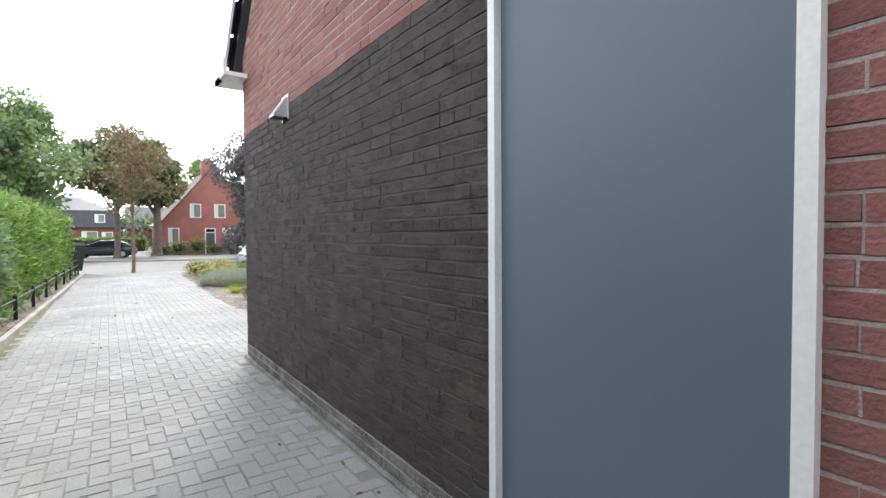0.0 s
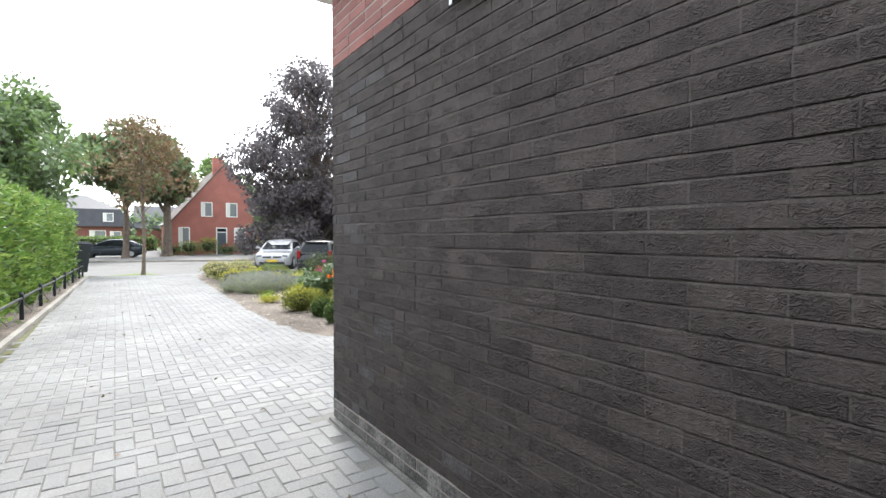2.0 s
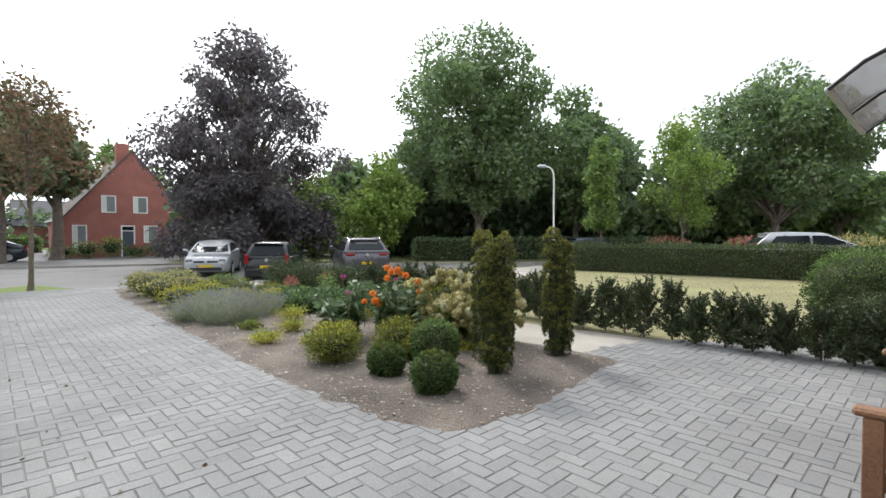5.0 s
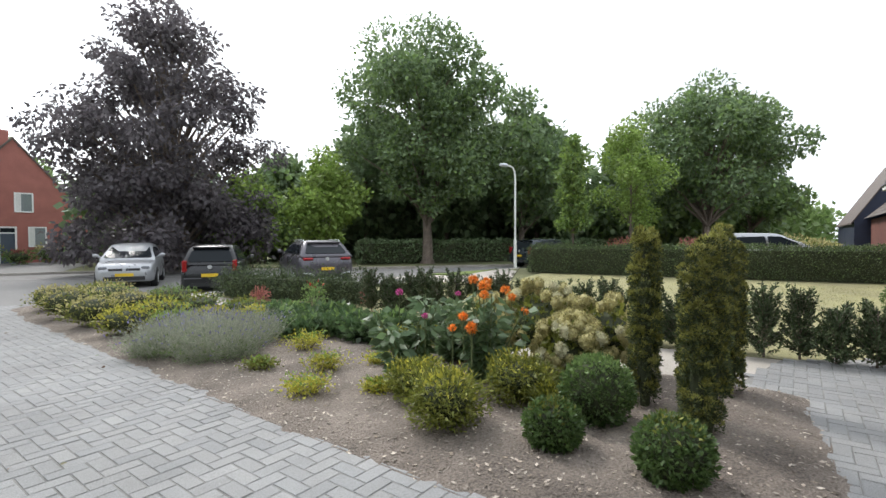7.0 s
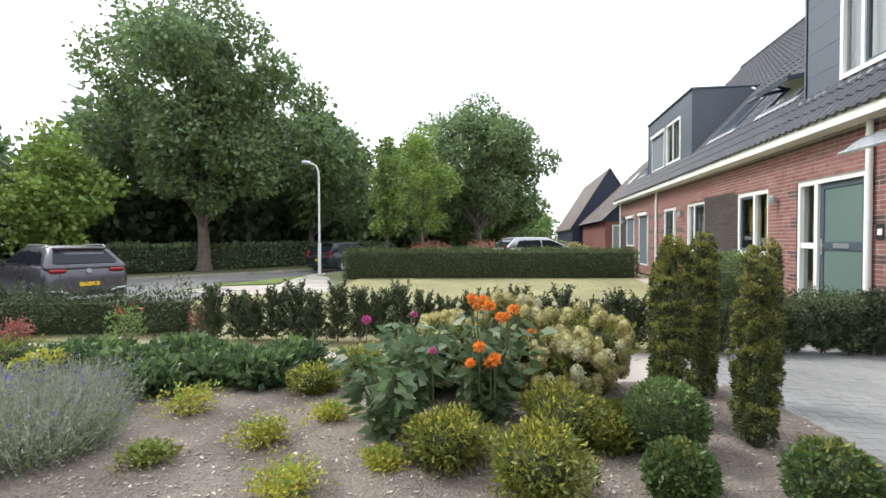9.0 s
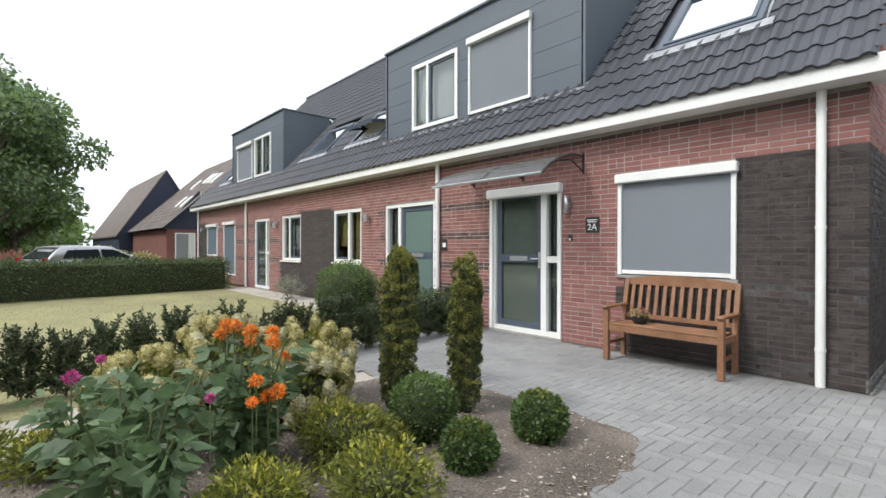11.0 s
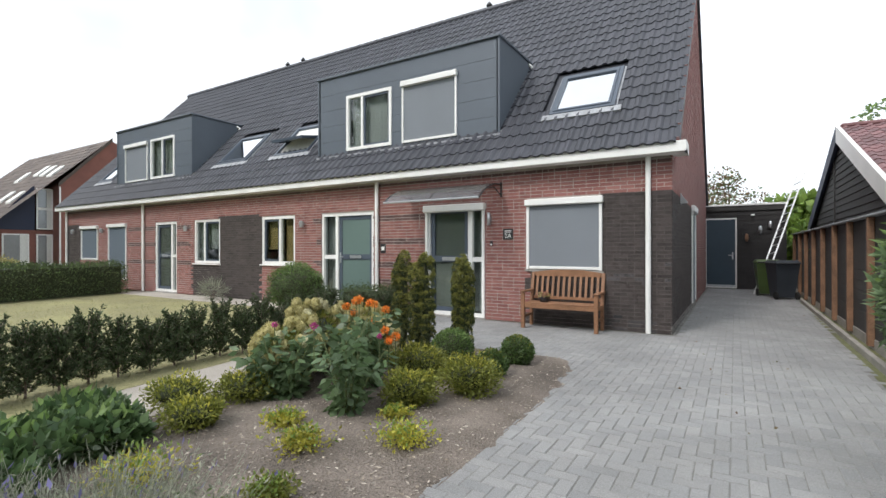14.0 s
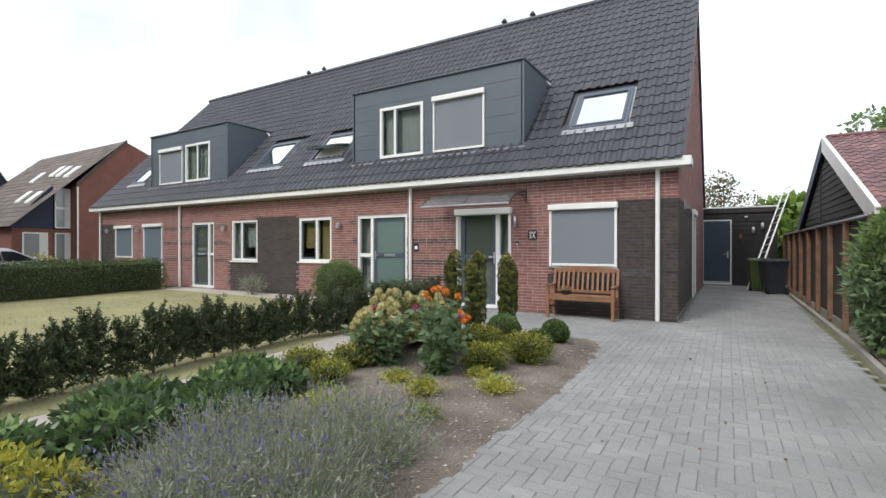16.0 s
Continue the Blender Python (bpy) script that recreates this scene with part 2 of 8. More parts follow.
M["beech"] = leafmat("copper beech leaf", (0.10, 0.088, 0.098), (0.17, 0.152, 0.16))
M["oak"] = leafmat("oak leaf", (0.14, 0.21, 0.105), (0.21, 0.285, 0.145))
M["lime"] = leafmat("light green leaf", (0.19, 0.29, 0.06), (0.27, 0.37, 0.09))
M["mid"] = leafmat("mid green leaf", (0.135, 0.215, 0.065), (0.20, 0.29, 0.095))
M["rust"] = leafmat("rusty leaf", (0.22, 0.12, 0.08), (0.15, 0.15, 0.07))
M["laurel"] = leafmat("laurel leaf", (0.09, 0.19, 0.035), (0.18, 0.29, 0.07), 0.35)
M["yew"] = leafmat("yew needle", (0.055, 0.082, 0.034), (0.10, 0.135, 0.05), 0.7, 0.15)
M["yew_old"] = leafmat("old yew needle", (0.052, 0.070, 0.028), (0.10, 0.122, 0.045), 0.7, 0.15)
M["yew_dark"] = leafmat("dark yew needle", (0.042, 0.066, 0.028), (0.075, 0.105, 0.04), 0.65, 0.15)
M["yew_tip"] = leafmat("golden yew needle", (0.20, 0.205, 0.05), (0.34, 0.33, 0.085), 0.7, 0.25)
M["box"] = leafmat("box leaf", (0.065, 0.115, 0.035), (0.12, 0.19, 0.055), 0.45)
M["azalea"] = leafmat("yellow green leaf", (0.115, 0.14, 0.028), (0.25, 0.26, 0.05), 0.5)
M["gold"] = leafmat("golden leaf", (0.36, 0.35, 0.05), (0.5, 0.46, 0.08), 0.5)
M["dahlia_leaf"] = leafmat("dahlia leaf", (0.095, 0.155, 0.07), (0.155, 0.225, 0.11), 0.45)
M["peony"] = leafmat("peony leaf", (0.055, 0.10, 0.042), (0.11, 0.17, 0.07), 0.35)
M["orange"] = leafmat("orange petal", (0.85, 0.27, 0.035), (0.93, 0.42, 0.10), 0.6)
M["pink"] = leafmat("pink petal", (0.5, 0.06, 0.25), (0.65, 0.15, 0.4), 0.6)
M["red"] = leafmat("red petal", (0.5, 0.03, 0.03), (0.6, 0.1, 0.08), 0.6)
M["hydrangea"] = leafmat("faded hydrangea petal", (0.36, 0.33, 0.13), (0.50, 0.45, 0.22), 0.7)
M["cream"] = leafmat("cream petal", (0.52, 0.5, 0.3), (0.64, 0.61, 0.42), 0.7)
M["lav_leaf"] = leafmat("lavender stem", (0.26, 0.285, 0.21), (0.38, 0.39, 0.31), 0.8)
M["lav_flower"] = leafmat("lavender flower", (0.17, 0.155, 0.36), (0.26, 0.24, 0.46), 0.8)
M["barberry"] = leafmat("reddish leaf", (0.30, 0.10, 0.09), (0.38, 0.17, 0.13), 0.7)
M["lawnblade"] = leafmat("dry grass blade", (0.24, 0.25, 0.10), (0.38, 0.34, 0.18), 0.9)
# pale base stands in for sky reflected in distant panes
M["far_pane"] = material("far window pane", (0.33, 0.36, 0.38), 0.2, 0.2, 0.8, 20, 0, metal=0.4)
# grey tone of the daylit hall seen through the door glass
M["film"] = material("lit hall sheet", (0.36, 0.37, 0.32), 0.6, 0.1, 0.7, 60, 0)
M["film_green"] = material("green lit hall sheet", (0.12, 0.18, 0.165), 0.5, 0.08, 0.7, 60, 0)
M["stem"] = material("green stem", (0.12, 0.15, 0.06), 0.8, 0.2, 5, 60, 0.1)
# solid plant cores, coloured dark as the shade between the leaves
M["hedge_core"] = material("shaded plant core", (0.04, 0.048, 0.022), 0.95, 0.3, 5, 40, 0.5)


# ---- helpers of this scene ----
def box(bm, x0, x1, y0, y1, z0, z1, bevel=0.0):
    v = [bm.verts.new((x, y, z)) for x in (x0, x1) for y in (y0, y1) for z in (z0, z1)]
    for f in ((0, 1, 3, 2), (4, 6, 7, 5), (0, 4, 5, 1), (2, 3, 7, 6), (0, 2, 6, 4), (1, 5, 7, 3)):
        bm.faces.new([v[i] for i in f])
    if bevel:
        es = {e for q in v for e in q.link_edges}
        bmesh.ops.bevel(bm, geom=list(es), offset=bevel, segments=1, affect="EDGES")


def tube(bm, pts, radii, sides=8, caps=True):
    """A round bar along a line of points."""
    rings = []
    pts = [Vector(p) for p in pts]
    if isinstance(radii, (int, float)):
        radii = [radii] * len(pts)
    for i, p in enumerate(pts):
        d = (pts[min(i + 1, len(pts) - 1)] - pts[max(i - 1, 0)]).normalized()
        u = d.orthogonal().normalized() if i == 0 else (rings_u - d * rings_u.dot(d)).normalized()
        rings_u = u
        w = d.cross(u)
        rings.append([bm.verts.new(p + radii[i] * (math.cos(a) * u + math.sin(a) * w)) for a in [2 * math.pi * k / sides for k in range(sides)]])
    for a, b in zip(rings, rings[1:]):
        for k in range(sides):
            bm.faces.new((a[k], a[(k + 1) % sides], b[(k + 1) % sides], b[k]))
    if caps:
        bm.faces.new(rings[0][::-1])
        bm.faces.new(rings[-1])


def finish(name, bm, mat, parent=None, label="", smooth=False):
    me = bpy.data.meshes.new(name)
    bmesh.ops.recalc_face_normals(bm, faces=bm.faces)
    bm.to_mesh(me)
    bm.free()
    me.materials.append(mat)
    if smooth:
        for p in me.polygons:
            p.use_smooth = True
    ob = new(name, me)
    if parent:
        ob.parent = parent
    if label:
        ob["label"] = label
    return ob


def part(name, bm, mat, parent, label="", smooth=False):
    return finish(name, bm, mat, parent, label, smooth)


def boxes(name, mat, parent, *bs, bevel=0.0, label=""):
    bm = bmesh.new()
    for b in bs:
        box(bm, *b, bevel=bevel)
    ob = finish(name, bm, mat, parent, label)
    if mat == M.get("glass"):
        ob.visible_shadow = False
    return ob


def thing(name, label, category, loc=(0, 0, 0), rz=0, group="", kind=""):
    e = new(name)
    e.empty_display_size = 0.2
    e.matrix_world = pose(*loc, 0, 0, rz)
    return tagged(e, label, category, group, kind)


def quads(name, V, mat, parent=None, label="", n=4):
    """A mesh of loose faces from an array of corners (count, n, 3)."""
    V = np.asarray(V, dtype=np.float32)
    me = bpy.data.meshes.new(name)
    c = len(V)
    me.vertices.add(c * n)
    me.vertices.foreach_set("co", V.reshape(-1))
    me.loops.add(c * n)
    me.loops.foreach_set("vertex_index", np.arange(c * n, dtype=np.int32))
    me.polygons.add(c)
    me.polygons.foreach_set("loop_start", np.arange(0, c * n, n, dtype=np.int32))
    me.update(calc_edges=True)
    me.materials.append(mat)
    ob = new(name, me)
    if parent:
        ob.parent = parent
    if label:
        ob["label"] = label
    return ob


def unit(v):
    return v / np.maximum(np.linalg.norm(v, axis=-1, keepdims=True), 1e-6)


def leaves(rng, P, N, length, width, droop=0.3, spread=0.6):
    """Diamond leaves, each folded out from its place along N with some scatter."""
    P, N = np.asarray(P), np.asarray(N)
    c = len(P)
    d = unit(N + rng.normal(0, spread, (c, 3)) + np.array([0, 0, -droop]))
    s = unit(np.cross(d, unit(rng.normal(0, 1, (c, 3)))))
    L = length * rng.uniform(0.7, 1.3, (c, 1))
    W = width * rng.uniform(0.7, 1.3, (c, 1))
    up = np.cross(d, s)
    return np.stack([P, P + d * L * 0.45 + s * W * 0.5 + up * L * 0.06, P + d * L, P + d * L * 0.45 - s * W * 0.5 + up * L * 0.06], 1)


def ball_points(rng, n, r, shell=0.5):
    d = unit(rng.normal(0, 1, (n, 3)))
    return d * (r * rng.uniform(shell, 1.0, (n, 1))), d


# ---- ground ----
def gz(x, y):
    """The lie of the land: level by the houses, 0.28 m lower at the lay-by and the road."""
    return -0.28 * min(1.0, max(0.0, (y - (19.7 - 0.16 * x)) / 2.5))


def slab(name, pts, z, mat, thick=0.05, kind="structure", label="", parent=None):
    bm = bmesh.new()
    top = [bm.verts.new((x, y, z)) for x, y in pts]
    bot = [bm.verts.new((x, y, z - thick)) for x, y in pts]
    bm.faces.new(top)
    bm.faces.new(bot[::-1])
    for i in range(len(pts)):
        j = (i + 1) % len(pts)
        bm.faces.new((top[i], top[j], bot[j], bot[i]))
    for off in (19.7, 22.2):
        bmesh.ops.bisect_plane(bm, geom=bm.verts[:] + bm.edges[:] + bm.faces[:], plane_co=(0, off, 0), plane_no=Vector((0.16, 1, 0)).normalized())
    for v in bm.verts:
        v.co.z += gz(v.co.x, v.co.y)
    ob = finish(name, bm, mat, parent)
    return tagged(ob, label, "", "", kind) if not parent else ob


rng = np.random.default_rng(4)
XS, YF, ZD = 1.182, 5.18, 2.25          # side wall, front wall, top of the black brick
XE = 22.4                               # far end of the row
GUT = 2.78

gm = slab("ground", [(-400, -400), (400, -400), (400, 400), (-400, 400)], -0.05, M["field"], 0.1, label="flat verge and rough grass around the houses")
BED = [(1.76, 9.4), (1.80, 8.6), (1.95, 7.85), (2.15, 7.57), (2.8, 7.55), (4.43, 7.7), (4.55, 8.0), (4.5, 8.6), (4.4, 9.8), (4.3, 12.2), (4.5, 15.0), (4.4, 18.0), (3.1, 19.6), (2.1, 18.8), (1.9, 17.0), (1.85, 13.4), (1.78, 11.2)]
DRIVE = [(-1.1, -5.5), (1.45, -5.5), (1.17, 5.17), (6.9, 5.17), (6.9, 6.3), (5.75, 7.9), (4.7, 8.15), (2.5, 8.05), (2.15, 8.8), (2.1, 12.0), (2.3, 18.6), (2.3, 22.6), (0.0, 20.8), (-0.62, 20.3), (-0.8, 12.0)]
slab("driveway", DRIVE, -0.0065, M["joint"], label="paved drive of grey clinkers laid in herringbone")


def inside(x, y, poly):
    c = False
    j = len(poly) - 1
    for i in range(len(poly)):
        if (poly[i][1] > y) != (poly[j][1] > y) and x < (poly[j][0] - poly[i][0]) * (y - poly[i][1]) / (poly[j][1] - poly[i][1]) + poly[i][0]:
            c = not c
        j = i
    return c


def edge_dist(x, y, poly):
    d = 9.0
    for i in range(len(poly)):
        ax, ay = poly[i]
        bx, by = poly[(i + 1) % len(poly)]
        ux, uy = bx - ax, by - ay
        k = max(0.0, min(1.0, ((x - ax) * ux + (y - ay) * uy) / (ux * ux + uy * uy)))
        d = min(d, math.hypot(x - ax - k * ux, y - ay - k * uy))
    return d if inside(x, y, poly) else -d


def bed_z(x, y):
    d = edge_dist(x, y, BED) + 0.05 * noise.noise(Vector((x * 3, y * 3, 0))) + 0.02 * noise.noise(Vector((x * 11, y * 11, 4)))
    return -0.008 + 0.045 * min(1.0, max(-0.5, d / 0.25)) + (0.012 * noise.noise(Vector((x * 6, y * 6, 2))) + 0.006 * noise.noise(Vector((x * 21, y * 21, 7)))) * (d > 0)


bm = bmesh.new()
gr_ = {}
STEP = 0.065
for i in range(int(1.3 / STEP), int(5.1 / STEP)):
    for j in range(int(7.2 / STEP), int(20.1 / STEP)):
        if edge_dist(i * STEP, j * STEP, BED) > -0.16:
            gr_[i, j] = bm.verts.new((i * STEP, j * STEP, bed_z(i * STEP, j * STEP)))
for (i, j), v in gr_.items():
    q = [gr_.get(k) for k in ((i + 1, j), (i + 1, j + 1), (i, j + 1))]
    if all(q):
        bm.faces.new([v] + q)
bed = tagged(finish("planting_bed", bm, M["soil"], smooth=True), "bare dry soil bed beside the drive", "", "", "structure")
slab("garden_path", [(4.35, 7.62), (5.95, 7.72), (5.8, 8.8), (5.25, 12.4), (5.2, 18.5), (4.45, 18.5), (4.3, 12.2)], -0.02, M["slab"], label="sandy slab path between bed and young hedge")
slab("front_lawn", [(5.75, 8.3), (6.1, 5.9), (15.6, 5.85), (16.6, 5.7), (15.3, 14.9), (11.4, 14.2), (10.2, 16.2), (5.4, 18.4), (5.2, 12.5)], -0.015, M["lawn"], label="dry mown front lawn")
slab("lawn_path", [(6.9, 5.18), (16.9, 5.18), (16.9, 6.0), (6.92, 6.1)], -0.01, M["slab"], label="slab path along the front")
slab("parking_pavement", [(2.0, 19.4), (4.4, 18.3), (10.4, 16.2), (16.4, 21.0), (3.8, 31.5), (-6, 33), (-22, 34.5), (-20, 25.5), (-1.0, 23.2), (1.9, 22.4)], -0.03, M["asphalt"], label="worn asphalt lay-by")
slab("road", [(-139.2, 42.8), (-23.2, 32.94), (3.48, 31.66), (14.62, 22.85), (18.91, 17.86), (25.52, 10.9), (39.44, 1.04), (69.6, -15.2), (71.92, -8.24), (42.92, 8.0), (30.16, 15.89), (22.5, 19.48), (16.94, 23.78), (6.96, 33.29), (-20.88, 43.96), (-139.2, 54.4)], -0.025, M["asphalt"], label="quiet asphalt village road")
slab("road_side", [(2.32, 37.0), (6.96, 34.91), (13.92, 49.76), (11.6, 68.32), (4.64, 70.64), (-6.96, 68.32), (-6.96, 40.48)], -0.027, M["asphalt"], label="side road between the far houses")
slab("grass_patch", [(-0.75, 19.6), (1.1, 21.2), (2.0, 22.0), (1.0, 24.8), (-1.2, 23.2)], 0.01, M["grass"], label="patch of mown grass round a street tree")
slab("grass_strip", [(11.6, 19.4), (13.0, 16.6), (17.0, 17.4), (15.8, 19.2), (14.6, 19.6)], 0.0, M["grass"], label="green verge beside the lay-by")
slab("foot_path", [(10.2, 16.2), (11.4, 14.1), (18.2, 17.3), (17.4, 18.0), (12.8, 16.4), (11.3, 19.0)], -0.01, M["slab"], label="pale footpath to the road")


def kerb_line(name, pts, w, h, step, label):
    par = thing(name, label, "", kind="structure")
    for (x0, y0), (x1, y1) in zip(pts, pts[1:]):
        L = math.hypot(x1 - x0, y1 - y0)
        c = max(1, int(L / step))
        me = None
        for i in range(c):
            a, b = i / c, (i + 1) / c
            if me is None:
                ob = boxes("kerbstone", M["kerb"], par, (0.004, L / c - 0.004, -w / 2, w / 2, -0.1, h), bevel=0.006)
                me = ob.data
            else:
                ob = new("kerbstone", me)
                ob.parent = par
            ob.matrix_world = pose(x0 + (x1 - x0) * a, y0 + (y1 - y0) * a, gz(x0 + (x1 - x0) * a, y0 + (y1 - y0) * a), 0, 0, math.degrees(math.atan2(y1 - y0, x1 - x0)))


kerb_line("kerb", [(-1.14, -5.3), (-1.08, 6.5), (-0.88, 12.5), (-0.66, 20.0)], 0.07, 0.035, 1.0, "low concrete edging along the drive")
kerb_line("kerb", [(-5.8, 37.58), (6.96, 33.4), (17.17, 23.89), (22.85, 19.72), (30.51, 16.12), (42.92, 8.35)], 0.14, 0.08, 1.0, "raised road kerb")


# ---- row of houses ----
def holes_split(a0, a1, z0, z1, holes):
    """Rectangles that fill a wall round its holes."""
    xs = sorted({a0, a1, *[v for h in holes for v in h[:2] if a0 < v < a1]})
    out = []
    for p, q in zip(xs, xs[1:]):
        cuts = sorted((h[2], h[3]) for h in holes if h[0] <= p + 1e-4 and h[1] >= q - 1e-4)
        z = z0
        for c0, c1 in cuts:
            if c0 > z:
                out.append((p, q, z, c0))
            z = max(z, c1)
        if z < z1:
            out.append((p, q, z, z1))
    return out


DOOR1 = (4.42, 5.74, 0.02, 2.2)
WIN1 = (2.245, 3.555, 0.97, 2.21)
DOOR2 = (7.13, 8.72, 0.03, 2.17)
WIN3 = (9.62, 10.88, 0.95, 2.18)
WIN4 = (12.65, 13.9, 0.93, 2.2)
DOOR4 = (14.8, 16.02, 0.03, 2.18)
WIN5 = (17.78, 19.0, 0.3, 2.2)
WIN6 = (19.79, 21.05, 0.96, 2.18)
HOLES = [DOOR1, WIN1, DOOR2, WIN3, WIN4, DOOR4, WIN5, WIN6]
SHUT = (0.335, 1.32, 0.12, 2.16)
DEPTH = -4.9

wf = thing("wall_front", "long red brick front wall with black brick panels", "", kind="structure")
bm = bmesh.new()
for a, b, c, d in holes_split(XS + 0.3, XE, 0, 2.95, HOLES):
    box(bm, a, b, YF - 0.25, YF - 0.007, c, d)
part("wall_core", bm, M["mortar"], wf)
ws = thing("wall_side", "black and red brick gable wall beside the drive", "", kind="structure")
bm = bmesh.new()
for a, b, c, d in holes_split(DEPTH, YF - 0.012, 0, 2.95, [SHUT]):
    box(bm, XS + 0.007, XS + 0.3, a, b, c, d)
part("wall_core", bm, M["mortar"], ws)
boxes("mortar_skin", M["mortar_dark"], ws, (XS + 0.0058, XS + 0.0068, 1.33, YF - 0.012, 0.13, ZD))
boxes("mortar_skin", M["mortar_dark"], wf, (XS + 0.012, 2.235, YF - 0.0068, YF - 0.0058, 0.13, ZD), (2.236, 3.57, YF - 0.0068, YF - 0.0058, 0.13, 0.92), (10.89, 12.64, YF - 0.0068, YF - 0.0058, 0.0, ZD))
SL = 1.07
RY, RZ = 0.13, 0.0
EY, EZ = 5.45, 2.93
RZ = EZ + SL * (EY - RY)


def roof_z(y):
    return EZ + SL * (EY - y) if y > RY else EZ + SL * (EY - (2 * RY - y))


bm = bmesh.new()
for x in (XS + 0.007, XE - 0.25):
    p = [(YF - 0.012, 2.95), (YF - 0.012, roof_z(YF) - 0.05), (RY, RZ - 0.08), (DEPTH, roof_z(DEPTH) - 0.05), (DEPTH, 2.95)]
    a = [bm.verts.new((x, y, z)) for y, z in p]
    b = [bm.verts.new((x + 0.28, y, z)) for y, z in p]
    bm.faces.new(a)
    bm.faces.new(b[::-1])
    for i in range(5):
        bm.faces.new((a[i], b[i], b[(i + 1) % 5], a[(i + 1) % 5]))
part("gable_core", bm, M["mortar"], ws)
tagged(boxes("wall_back", M["brick_nb"], None, (XS + 0.3, XE, DEPTH, DEPTH + 0.25, 0, 2.95)), "plain back wall of brick", "", "", "structure")
tagged(boxes("wall_end", M["brick_nb"], None, (XE - 0.25, XE, DEPTH + 0.25, YF - 0.26, 0, 2.95)), "far end wall of brick", "", "", "structure")
tagged(boxes("floor", M["slab"], None, (XS + 0.3, XE - 0.25, DEPTH + 0.25, YF - 0.25, -0.02, 0.0)), "pale house floor", "", "", "structure")
tagged(boxes("ceiling", M["room"], None, (XS + 0.3, XE - 0.25, DEPTH + 0.25, YF - 0.25, 2.6, 2.64)), "plain room ceiling", "", "", "structure")
for xx in (6.6, 11.9, 17.4):
    tagged(boxes("wall_party", M["room"], None, (xx, xx + 0.2, DEPTH + 0.26, YF - 0.26, 0.002, 2.598)), "plain wall between two homes", "", "", "structure")
tagged(boxes("wall_inner", M["room"], None, (XS + 0.31, XE - 0.26, 1.9, 2.0, 0.002, 2.598)), "plain grey inner wall", "", "", "structure")

roof = thing("roof", "long anthracite tiled saddle roof", "", kind="structure")
bm = bmesh.new()
for s in (1, -1):
    y0, y1 = (EY - 0.02, RY) if s == 1 else (2 * RY - EY, RY)
    z0 = EZ - 0.04
    pts = [(XS - 0.06, y0, z0), (XE + 0.1, y0, z0), (XE + 0.1, y1, RZ - 0.02), (XS - 0.06, y1, RZ - 0.02)]
    t = [bm.verts.new(p) for p in pts]
    b = [bm.verts.new((p[0], p[1], p[2] - 0.10)) for p in pts]
    bm.faces.new(t)
    bm.faces.new(b[::-1])
    for i in range(4):
        bm.faces.new((t[i], t[(i + 1) % 4], b[(i + 1) % 4], b[i]))
part("roof_deck", bm, M["tile"], roof)


# ---- windows and doors ----
def ring(bm, x0, x1, z0, z1, w, y0, y1):
    """Four bars round an opening, butted end to end."""
    box(bm, x0, x0 + w, y0, y1, z0, z1)
    box(bm, x1 - w, x1, y0, y1, z0, z1)
    box(bm, x0 + w, x1 - w, y0, y1, z1 - w, z1)
    box(bm, x0 + w, x1 - w, y0, y1, z0, z0 + w)


def frame_part(name, parent, x0, x1, z0, z1, w, y0, y1, mat, label=""):
    bm = bmesh.new()
    ring(bm, x0, x1, z0, z1, w, y0, y1)
    return finish(name, bm, mat, parent, label)


def folds(parent, x0, x1, z0, z1, y, mat, name="curtain"):
    bm = bmesh.new()
    n = max(6, int((x1 - x0) / 0.035))
    top, bot = [], []
    for i in range(n + 1):
        x = x0 + (x1 - x0) * i / n
        yy = y + 0.018 * math.sin(i * 1.9) + 0.006 * math.sin(i * 0.7)
        top.append(bm.verts.new((x, yy, z1)))
        bot.append(bm.verts.new((x, yy, z0)))
    for i in range(n):
        bm.faces.new((bot[i], bot[i + 1], top[i + 1], top[i]))
    ob = finish(name, bm, mat, parent, smooth=True)
    return ob


def screen_window(name, o, y, mat, label, box_mat=None):
    x0, x1, z0, z1 = o
    w = thing(name, label, "", kind="structure")
    boxes("roller_box", box_mat or M["white"], w, (x0 - 0.03, x1 + 0.03, y - 0.03, y + 0.085, z1 - 0.105, z1 + 0.01), bevel=0.012)
    boxes("guide", M["white"], w, (x0 - 0.01, x0 + 0.04, y - 0.03, y + 0.035, z0, z1 - 0.107), bevel=0.004)
    boxes("guide", M["white"], w, (x1 - 0.04, x1 + 0.01, y - 0.03, y + 0.035, z0, z1 - 0.107), bevel=0.004)
    boxes("bottom_bar", M["white"], w, (x0 + 0.042, x1 - 0.042, y - 0.005, y + 0.022, z0 + 0.01, z0 + 0.06), bevel=0.006)
    bm = bmesh.new()
    box(bm, x0 + 0.041, x1 - 0.041, y + 0.0, y + 0.004, z0 + 0.061, z1 - 0.108)
    part("screen_cloth", bm, mat, w)
    frame_part("window_frame", w, x0, x1, z0, z1, 0.06, y - 0.13, y - 0.06, M["white"])
    boxes("pane", M["glass"], w, (x0 + 0.061, x1 - 0.061, y - 0.1, y - 0.094, z0 + 0.061, z1 - 0.061))
    return w


def pane(w, x0, x1, y, z0, z1, name="pane"):
    ob = boxes(name, M["glass"], w, (x0, x1, y, y + 0.006, z0, z1))
    ob.visible_shadow = False
    return ob


